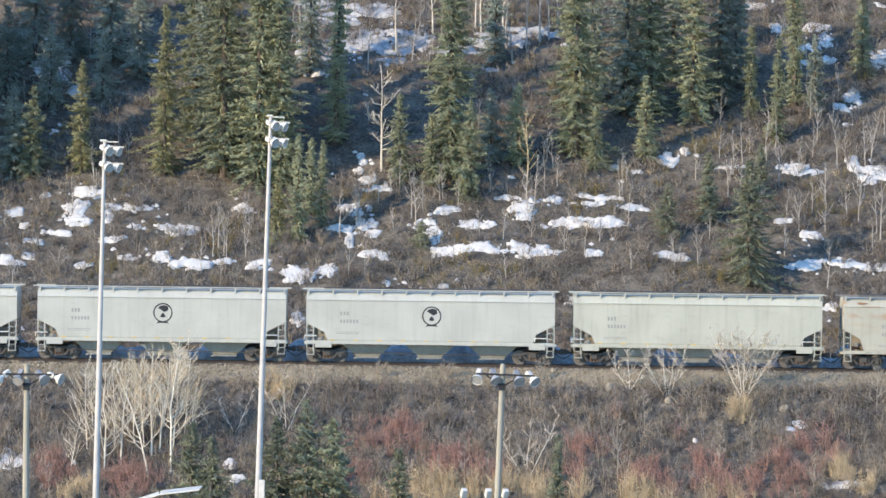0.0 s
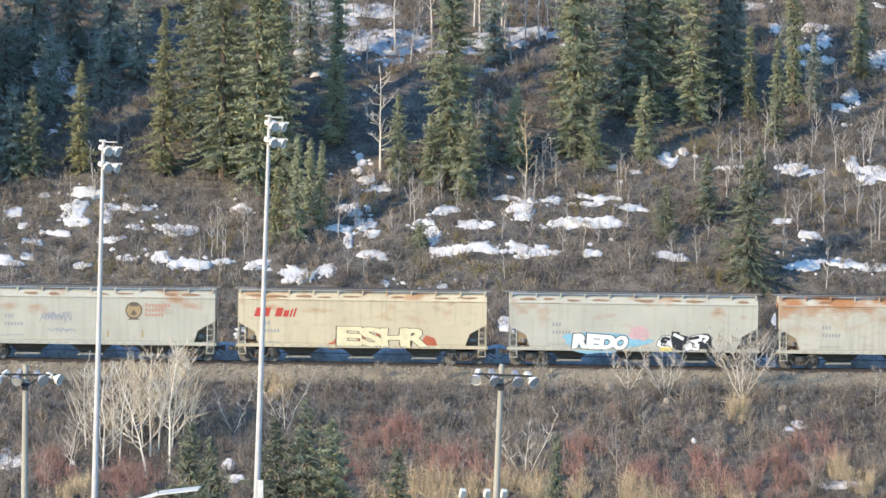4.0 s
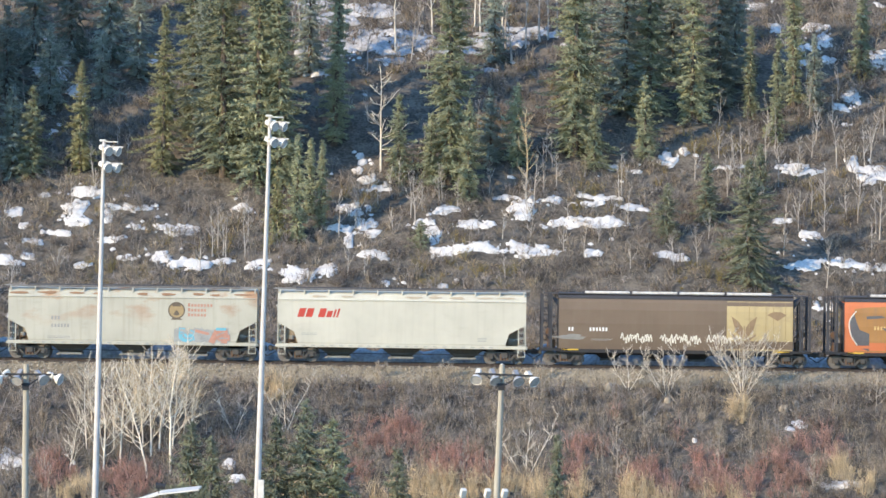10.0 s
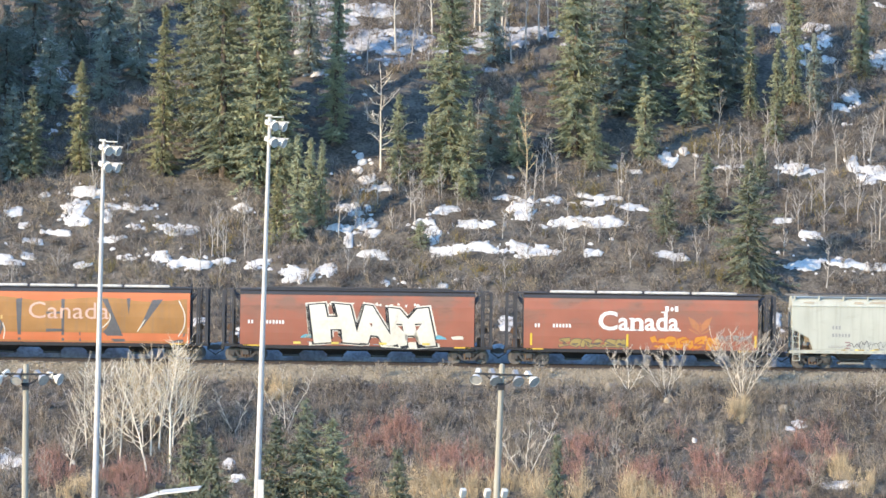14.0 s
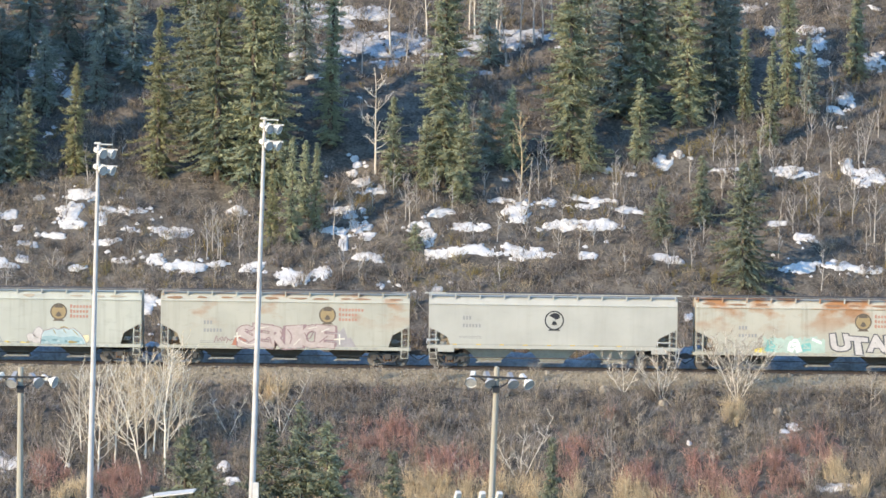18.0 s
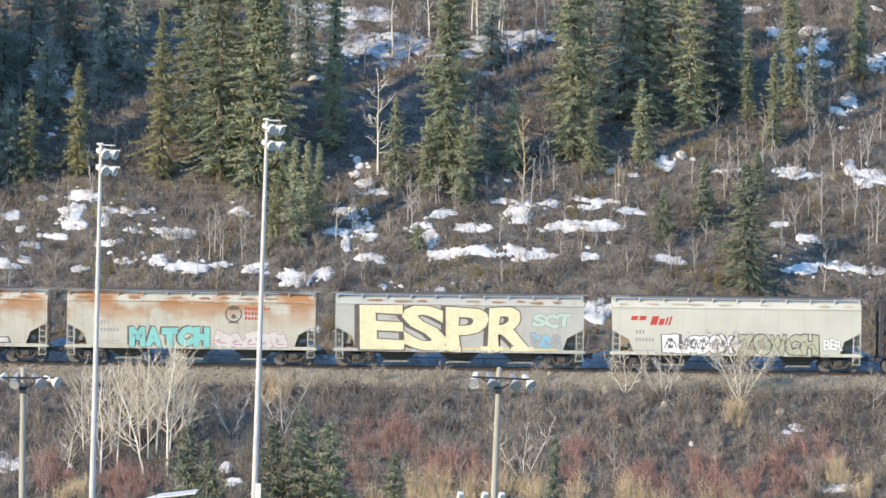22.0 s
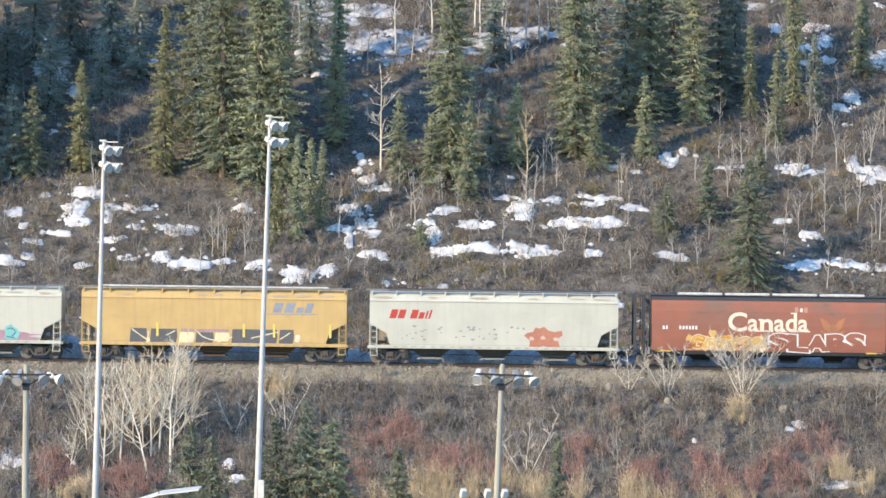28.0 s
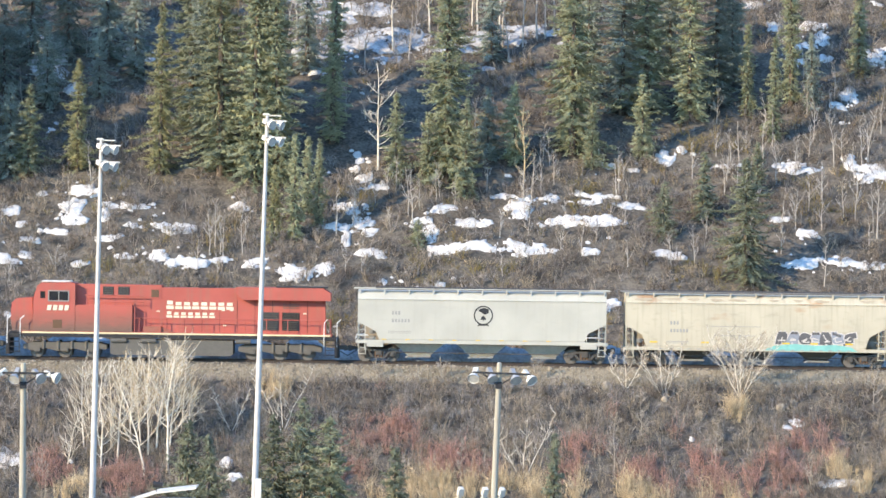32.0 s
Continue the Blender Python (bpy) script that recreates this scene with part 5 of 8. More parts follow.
def canada(x, z, parent, kind, tone="name_cream", w=5.35, h=1.28):
    for letter, a, b, tall in (("C", 0.0, 0.235, 1.0), ("a", 0.245, 0.375, 0.66), ("n", 0.395, 0.555, 0.66), ("a", 0.57, 0.70, 0.66), ("d", 0.71, 0.85, 1.0), ("a", 0.865, 0.99, 0.66)):
        word("country_name", letter, x + a * w, x + b * w, z, z + h * tall, M[tone], parent, kind, 0.009, 0.022, label="large painted letter of the country name")
        feet = {"n": ((a, a + 0.085), (b - 0.085, b)), "a": ((b - 0.035, b + 0.02),), "d": ((b - 0.035, b + 0.02),)}.get(letter, ())
        for p, q in feet:
            bar("letter_serif", x + p * w - 0.06, x + q * w + 0.03, z, z + 0.08 * h, M[tone], parent, kind, 0.012)
        if letter in "nd":
            p = a if letter == "n" else b - 0.06
            bar("letter_serif", x + p * w - 0.1, x + p * w + 0.2, z + h * tall - 0.07 * h, z + h * tall, M[tone], parent, kind, 0.012)
    for a in (0.0, 0.62):
        bar("flag_bar", x + w - 0.95 + a, x + w - 0.72 + a, z + h + 0.02, z + h + 0.36, M["faded_red_mark" if tone == "name_cream" else tone], parent, kind)
    patch("flag_leaf", [(x + w - 0.58, z + h + 0.05), (x + w - 0.44, z + h + 0.05), (x + w - 0.40, z + h + 0.2), (x + w - 0.51, z + h + 0.34), (x + w - 0.62, z + h + 0.2)], M[tone], parent, kind)


# ---- running gear ----
def side_frame(bm, y):
    """A cast truck frame: top bar, two diagonals down to the spring seat, open windows between, and the axle boxes."""
    slab(bm, [(-1.16, 0.60), (-1.12, 0.70), (-0.55, 0.82), (0.55, 0.82), (1.12, 0.70), (1.16, 0.60), (0.6, 0.68), (-0.6, 0.68)], y - 0.07, y + 0.07)
    for s in (-1, 1):
        slab(bm, [(s * 0.80, 0.66), (s * 0.66, 0.69), (s * 0.34, 0.34), (s * 0.42, 0.22)], y - 0.06, y + 0.06)
        slab(bm, [(s * 0.36, 0.30), (s * 0.28, 0.30), (s * 0.28, 0.70), (s * 0.36, 0.70)], y - 0.06, y + 0.06)
        box(bm, s * 0.88 - 0.14, s * 0.88 + 0.14, y - 0.13, y + 0.04, 0.34, 0.64, 0.03)
        box(bm, s * 1.11 - 0.05, s * 1.11 + 0.05, y - 0.06, y + 0.06, 0.36, 0.64, 0.01)
    box(bm, -0.42, 0.42, y - 0.09, y + 0.09, 0.20, 0.30, 0.02)


def wheel(bm):
    """A wheelset: two flanged wheels with dished faces on an axle."""
    for s in (-1, 1):
        rod(bm, (0, s * 0.69, 0), (0, s * 0.83, 0), 0.46, 28)
        rod(bm, (0, s * 0.66, 0), (0, s * 0.69, 0), 0.49, 28)
        rod(bm, (0, s * 0.83, 0), (0, s * 0.86, 0), 0.18, 14)
        for k in range(3):
            a = k * 2.094
            box(bm, 0.27 * math.cos(a) - 0.04, 0.27 * math.cos(a) + 0.04, s * 0.845 - 0.012, s * 0.845 + 0.012, 0.27 * math.sin(a) - 0.04, 0.27 * math.sin(a) + 0.04)
    rod(bm, (0, -1.15, 0), (0, 1.15, 0), 0.08, 10)


WHEELS = []


def truck(parent, x):
    ob = part("truck", "truck_bolster", M["truck_grey"], parent, lambda bm: (box(bm, -0.22, 0.22, -1.2, 1.2, 0.42, 0.80, 0.03), box(bm, -0.5, 0.5, -0.3, 0.3, 0.80, 0.98, 0.03)), pose(x, 0, 0))
    for y in (-1.06, 1.06):
        part("side_frame", f"side_frame_{y}", M["truck_grey"], ob, lambda bm: side_frame(bm, y))
        for k in (-0.2, 0.0, 0.2):
            part("spring", "spring", M["brown_steel"], ob, lambda bm: rod(bm, (0, 0, 0.3), (0, 0, 0.66), 0.075, 8), pose(k, y - 0.02, 0))
    for s in (-0.88, 0.88):
        w = part("wheelset", "wheelset", M["wheel_steel"], ob, wheel, pose(s, 0, 0.46))
        WHEELS.append((w, 0.46))
    return ob


def ladder(bm, w=0.42, z0=0.75, z1=2.6, rungs=5, y=-1.5):
    for x in (-w / 2, w / 2):
        box(bm, x - 0.035, x + 0.035, y - 0.02, y + 0.02, z0, z1)
    for i in range(rungs):
        z = z0 + 0.18 + (z1 - z0 - 0.3) * i / (rungs - 1)
        box(bm, -w / 2, w / 2, y - 0.02, y + 0.02, z - 0.02, z + 0.02)


def coupler(bm, a, b):
    s = 1 if b > a else -1
    box(bm, min(a, b), max(a, b), -0.12, 0.12, 0.72, 0.98, 0.03)
    box(bm, min(b - s * 0.3, b), max(b - s * 0.3, b), -0.2, 0.16, 0.66, 1.04, 0.05)
    rod(bm, (a, -0.3, 0.75), (b, -0.25, 0.35), 0.035, 6)


def shell(bm, section, reach, stations=9):
    """The skin of a car body: the section swept along, its ends as far out at each height as reach(z) says; the upper ends closed."""
    us = np.linspace(-1, 1, stations)
    rows = [[bm.verts.new((u * reach(z), y, z)) for u in us] for y, z in section]
    for a, b in zip(rows, rows[1:]):
        for i in range(stations - 1):
            bm.faces.new((a[i], a[i + 1], b[i + 1], b[i]))
    for end in (0, -1):
        bm.faces.new([r[end] for r, (y, z) in zip(rows, section) if z > 2.6])
    bmesh.ops.recalc_face_normals(bm, faces=bm.faces)
    for f in bm.faces:
        f.smooth = False


def pocket(bm, top, bottom, z1, z0, y1=1.25, y0=0.7):
    a = [bm.verts.new((sx * top, sy * y1, z1)) for sx, sy in ((-1, -1), (1, -1), (1, 1), (-1, 1))]
    b = [bm.verts.new((sx * bottom, sy * y0, z0)) for sx, sy in ((-1, -1), (1, -1), (1, 1), (-1, 1))]
    bm.faces.new(a[::-1]), bm.faces.new(b)
    for i in range(4):
        bm.faces.new((a[i], a[(i + 1) % 4], b[(i + 1) % 4], b[i]))
    bmesh.ops.recalc_face_normals(bm, faces=bm.faces)


HALF = 8.2


def plain_hopper(x, paint, label, pockets="gate_grey", modern=False, snow=False, trim=None, half=HALF, coupled=8.85, rusty_top=False):
    """A smooth-sided covered hopper with cut-away lower corners."""
    ob = empty("hopper_car", pose(x, 0, 0), label, "railcar", "grain train")
    kind, coat = "plain", M[paint]
    trim = M[trim or paint]
    sill = 1.28 if modern else 1.06
    section = [(-1.46, sill), (-1.53, sill + 0.25), (-1.53, 2.0), (-1.53, 2.62), (-1.53, 3.4), (-1.53, 4.13), (-1.46, 4.2), (-1.36, 4.5), (-1.1, 4.64), (-0.5, 4.74), (0, 4.76)]
    section += [(-y, z) for y, z in section[-2::-1]]
    deep = 1.3 if modern else 1.2

    def reach(z):
        return float(np.interp(z, (1.28, 1.95, 2.62), (half - deep - 0.15, half - deep, half)))

    part("body", f"hopper_body_{modern}_{half}", coat, ob, lambda bm: shell(bm, section, reach))
    for s in (-1, 1):
        part("side_sill", f"side_sill_{modern}_{half}_{s}", trim, ob, lambda bm: box(bm, -half, half, s * 1.49 - 0.05, s * 1.49 + 0.05, sill - 0.06, sill + 0.16, 0.01))
        part("top_chord", f"top_chord_{half}_{s}", trim, ob, lambda bm: box(bm, -half - 0.02, half + 0.02, s * 1.55 - 0.02, s * 1.55 + 0.02, 4.10, 4.15))
        part("roof_walkway", f"eave_{half}_{s}", M["walkway"] if not modern else trim, ob, lambda bm: box(bm, -half - 0.3, half + 0.3, s * 1.22 - 0.22, s * 1.22 + 0.22, 4.80, 4.86, 0.01))
    # the dark colour of the bare hatch also stands in for its coaming's shadow
    part("hatch_cover", f"hatch_{half}", M["roof_dark"] if not snow else M["snow"], ob, lambda bm: box(bm, -half * 0.86, half * 0.86, -0.4, 0.4, 4.74, 4.94, 0.04))
    if snow:
        for a in np.arange(-half * 0.86, half * 0.8, half * 0.43):
            part("snow_strip", f"snowy_roof_{half}", M["snow"], ob, lambda bm: box(bm, 0, half * 0.40, -1.3, -0.85, 4.86, 4.95, 0.03), pose(a, 0, 0), "strip of snow on the roof walkway")
    for i in range(11):
        u = -half + 0.15 + (2 * half - 0.3) * i / 10
        for s in (-1.36, 1.36):
            part("roof_bracket", "roof_bracket", trim, ob, lambda bm: box(bm, -0.04, 0.04, -0.06, 0.06, 4.46, 4.80), pose(u, s, 0))
    for s in (-1, 1):
        end = "left" if s < 0 else "right"
        part("slope_sheet", f"slope_{half}_{s}", trim, ob, lambda bm: slab(bm, [(s * half, 2.62), (s * (half - 0.06), 2.70), (s * (half - 3.2), sill + 0.05), (s * (half - 3.1), sill - 0.03)], -1.44, 1.44))
        part("end_sill", f"end_sill_{half}_{s}_{modern}", trim, ob, lambda bm: box(bm, min(s * (half - 0.2), s * (half + 0.12)), max(s * (half - 0.2), s * (half + 0.12)), -1.5, 1.5, sill - 0.08, sill + 0.1, 0.02))
        part("center_sill", f"center_sill_{half}_{s}", M["frame_black"], ob, lambda bm: box(bm, min(s * (half - 3), s * (half + 0.1)), max(s * (half - 3), s * (half + 0.1)), -0.3, 0.3, 0.82, 1.12, 0.02))
        part("coupler", f"coupler_{half}_{s}_{coupled}", M["truck_grey"], ob, lambda bm: coupler(bm, s * half, s * coupled))
        part("shear_plate", f"shear_plate_{half}_{s}", M["dim_brown"], ob, lambda bm: slab(bm, [(s * (half - 0.5), 1.1), (s * (half - 0.5), 2.45), (s * (half - 2.6), 1.25), (s * (half - 2.6), 1.1)], -0.05, 0.05))
        for near in (-1, 1):
            part("ladder", f"ladder_{near}", trim, ob, lambda bm: ladder(bm, y=near * 1.5), pose(s * (half - 0.28), 0, 0))
        for k in (-1.48, 1.48):
            part("corner_post", "corner_post", trim, ob, lambda bm: box(bm, -0.05, 0.05, -0.04, 0.04, 1.0, 2.65), pose(s * (half - 0.05), k, 0))
        truck(ob, s * (half - 1.4))
        if modern:
            for near in (-1, 1):
                part("corner_plate", f"corner_plate_{half}_{near}", trim, ob, lambda bm: box(bm, -0.55, 0.55, near * 1.55 - 0.03, near * 1.55 + 0.03, sill - 0.3, sill + 0.12, 0.02), pose(s * (half - 1.15), 0, 0))
                part("grab_iron", "grab_iron", M["white_mark"], ob, lambda bm: (rod(bm, (-0.7, 0, 0), (0.1, 0, 0), 0.03, 6), rod(bm, (-0.7, 0, 0), (-0.7, 0, -0.25), 0.03, 6)), pose(s * (half - 0.6), near * 1.55, 1.75))
        for k in range(4):
            part("brake_rod", "brake_rod", M["truck_grey"], ob, lambda bm: rod(bm, (-0.9, 0, 0), (0.7, 0, 0.16), 0.028, 5), pose(s * (half - 1.3 - 0.3 * k), -0.9 + 0.2 * k, 0.95 + 0.14 * k))
        part("slack_adjuster", "slack_adjuster", M["gate_grey"], ob, lambda bm: (box(bm, -0.18, 0.18, -0.1, 0.1, -0.12, 0.14, 0.02), rod(bm, (0.2, 0, 0), (0.75, 0, 0.1), 0.06, 8)), pose(s * (half - 0.95), -1.0, 1.95 if modern else 1.6))
        part("end_step", "end_step", trim, ob, lambda bm: (box(bm, -0.25, 0.25, -1.56, -1.44, 0.5, 0.54), box(bm, -0.25, -0.21, -1.52, -1.48, 0.5, 1.0), box(bm, 0.21, 0.25, -1.52, -1.48, 0.5, 1.0)), pose(s * (half - 0.3), 0, 0))
    part("brake_reservoir", "brake_reservoir", M["gate_grey"] if modern else M["brown_steel"], ob, lambda bm: (rod(bm, (-half + 0.75, -0.9, 1.5), (-half + 1.2, -0.9, 1.5), 0.2, 12), box(bm, -half + 0.5, -half + 0.8, -1.1, -0.6, 1.15, 1.5, 0.03)))
    for k in (-4.15, 0.0, 4.15):
        if modern:
            part("hopper_pocket", "modern_pocket", M["pocket_grey"], ob, lambda bm: pocket(bm, 1.75, 0.75, 1.3, 0.42, 1.15, 0.6), pose(k, 0, 0))
        else:
            part("hopper_pocket", "old_pocket", M["pocket_dark"] if pockets == "gate_grey" else M[pockets], ob, lambda bm: pocket(bm, 1.45, 0.62, 1.06, 0.40, 0.85, 0.55), pose(k, 0, 0))
        part("outlet_gate", "outlet_gate", M["gate_grey"] if pockets == "gate_grey" else M[pockets], ob, lambda bm: (box(bm, -0.8, 0.8, -0.75, 0.75, 0.28, 0.42, 0.02), box(bm, -0.9, -0.7, -0.8, 0.8, 0.26, 0.36)), pose(k, 0, 0))
    part("brake_pipe", f"pipe_{half}", M["truck_grey"], ob, lambda bm: rod(bm, (-half + 2.4, -0.95, 0.62), (half - 2.4, -0.95, 0.58), 0.03, 6))
    if not modern:
        stain = np.random.default_rng(int(x) + 5)
        tone = M["soft_stain"] if paint in ("white_paint", "yellow_paint", "cream_paint", "pale_paint") else M["roof_stain"]
        for i in range(10):
            if stain.random() < 0.85:
                u, long = -half * 0.86 + (i + 0.15 * stain.normal()) * half * 0.19, stain.uniform(0.3, 0.68)
                patch("roof_stain", blob(u, 4.36 + stain.normal(0, 0.02), long, stain.uniform(0.05, 0.09), stain, 14, 0.15), tone, ob, kind, 0.004)
    step = 1.55 if modern else 0.62
    for i in range(int((2 * half - 3) / step)):
        u = -half + 1.6 + i * step
        bar("reflector_strip", u, u + (0.3 if modern else 0.25), sill + 0.18 if modern else sill + 0.03, sill + 0.23 if modern else sill + 0.08, M["reflector"] if modern else M["grime_spray"], ob, kind, 0.02 if modern else 0.03)
    return ob


def round_hopper(x, paint, label, panel=None, snow=0.74):
    """A cylindrical covered hopper with open end platforms and a dark roof."""
    half, coupled = 7.72, 9.42
    ob = empty("hopper_car", pose(x, 0, 0), label, "railcar", "grain train")
    kind = "round"
    section = [(-1.42, 1.1), (-1.48, 1.45), (-1.53, 1.9), (-1.57, 2.8), (-1.53, 3.7), (-1.43, 4.2), (-1.32, 4.5)]
    section += [(-y, z) for y, z in section[::-1]]
    part("body", "round_body", M[paint], ob, lambda bm: shell(bm, section, lambda z: half))
    roof = [(-1.36, 4.42), (-1.36, 4.54), (-1.1, 4.68), (-0.6, 4.78), (0, 4.82), (0.6, 4.78), (1.1, 4.68), (1.36, 4.54), (1.36, 4.42)]
    part("roof", "round_roof", M["roof_dark"], ob, lambda bm: shell(bm, roof, lambda z: half + 0.03, 3))
    for k in (-1, 1):
        part("roof_walkway", "round_walkway", M["roof_dark"], ob, lambda bm: box(bm, -half - 1.0, half + 1.0, -0.2, 0.2, 4.72, 4.77), pose(0, k, 0))
        part("side_sill", "round_sill", M["frame_black"], ob, lambda bm: box(bm, -half, half, -0.05, 0.05, 0.86, 1.10, 0.01), pose(0, k * 1.36, 0))
    if snow:
        for i in range(4):
            a = -half * 0.78 + i * half * 0.405
            part("snow_strip", "round_snow", M["snow"], ob, lambda bm: box(bm, 0, half * 0.385, -1.2, -0.75, 4.77, 4.93, 0.04), pose(a, 0, 0), "strip of snow on the roof")
    part("hatch_cover", "round_hatch", M["roof_dark"], ob, lambda bm: box(bm, -half * 0.8, half * 0.8, -0.4, 0.4, 4.8, 4.93, 0.03))
    for s in (-1, 1):
        part("end_platform", f"platform_{s}", M["frame_black"], ob, lambda bm: box(bm, min(s * (half - 0.6), s * (half + 1.25)), max(s * (half - 0.6), s * (half + 1.25)), -1.45, 1.45, 0.95, 1.12, 0.02))
        for k, (a, b) in enumerate(((0.5, 0.06), (1.12, 0.08))):
            for near in (-1.38, 1.38):
                part("end_post", f"end_post_{b}", M["roof_dark"], ob, lambda bm: box(bm, -b, b, -0.05, 0.05, 1.0, 4.70), pose(s * (half + a), near, 0))
        part("slope_sheet", f"round_slope_{s}", M["roof_dark"], ob, lambda bm: slab(bm, [(s * half, 1.2), (s * half, 4.3), (s * (half + 0.5), 4.6), (s * (half + 0.5), 4.5), (s * (half + 0.06), 3.9), (s * (half + 0.06), 1.2)], -1.2, 1.2))
        for k in (-1.42, 1.42):
            part("ladder", "round_ladder", M["roof_dark"], ob, lambda bm: ladder(bm, 0.42, 1.0, 4.7, 9, 0), pose(s * (half + 0.85), k, 0))
        part("coupler", f"round_coupler_{s}", M["truck_grey"], ob, lambda bm: coupler(bm, s * (half + 1.1), s * coupled))
        part("brake_box", f"brake_box_{s}", M["brown_steel"], ob, lambda bm: (box(bm, min(s * (half + 0.2), s * (half + 0.75)), max(s * (half + 0.2), s * (half + 0.75)), -0.9, 0.2, 1.12, 1.7, 0.04), rod(bm, (s * (half + 0.6), -0.9, 2.2), (s * (half + 0.6), -0.6, 2.2), 0.28, 14)))
        bar("end_stripe", s * (half - 0.75) - 0.55, s * (half - 0.75) + 0.55, 1.02, 1.10, M["reflector"], ob, kind, 0.03)
        truck(ob, s * 7.35)
    part("center_sill", "round_center_sill", M["frame_black"], ob, lambda bm: box(bm, -half, half, -0.3, 0.3, 0.72, 1.0, 0.02))
    for k in (-4.4, -1.45, 1.45, 4.4):
        part("hopper_pocket", "round_pocket", M["frame_black"], ob, lambda bm: pocket(bm, 1.1, 0.5, 1.0, 0.45, 1.0, 0.5), pose(k, 0, 0))
        part("outlet_gate", "round_gate", M["truck_grey"], ob, lambda bm: box(bm, -0.55, 0.55, -0.7, 0.7, 0.34, 0.46, 0.02), pose(k, 0, 0))
    if panel:
        bar("pale_panel", 3.35, 7.70, 1.14, 4.36, M["old_panel_paint" if panel == "faded" else "panel_paint"], ob, kind, 0.004, label="faded yellow panel on the body")
        for u in (4.8, 5.9, 6.4, 7.2):
            bar("panel_seam", u, u + 0.05, 1.2, 4.3, M["worn_seam_mark"], ob, kind, 0.006)
        wheat(4.5, 1.9, 1.7, 1.75, M["worn_leaf_mark"], ob, kind)
        patch("wheat_head", [(6.0, 3.5), (6.7, 3.1), (7.3, 3.5), (6.9, 3.7), (6.4, 3.7)], M["worn_leaf_mark"], ob, kind, 0.008)
    return ob


# ---- the locomotive ----
M["grime_red"] = shade("grime_red", (0.27, 0.11, 0.08), (0.31, 0.098, 0.07), 0.8, fine=2.5, coarse=0.8)


def loco_truck(parent, x):
    ob = part("truck", "loco_truck", M["dusty_truck"], parent, lambda bm: (box(bm, -2.2, 2.2, -0.3, 0.3, 0.5, 0.95, 0.04), box(bm, -0.4, 0.4, -1.1, 1.1, 0.6, 1.0, 0.04)), pose(x, 0, 0))
    for y in (-1.1, 1.1):
        part("side_frame", f"loco_side_frame_{y}", M["dusty_truck"], ob, lambda bm: (slab(bm, [(-2.75, 0.55), (-2.75, 0.85), (-2.2, 1.0), (2.2, 1.0), (2.75, 0.85), (2.75, 0.55), (2.2, 0.62), (1.4, 0.42), (0.5, 0.62), (-0.5, 0.42), (-1.4, 0.62), (-2.2, 0.45)], y - 0.09, y + 0.09),
             [box(bm, k - 0.22, k + 0.22, y - 0.16, y + 0.05, 0.36, 0.68, 0.04) for k in (-1.85, 0, 1.85)], [rod(bm, (k, y - 0.08, 0.55), (k, y - 0.08, 1.1), 0.09, 10) for k in (-1.4, -0.45, 0.45, 1.4)]))
    for s in (-1.85, 0, 1.85):
        WHEELS.append((part("wheelset", "loco_wheelset", M["wheel_steel"], ob, wheel, pose(s, 0, 0.46)), 0.46))


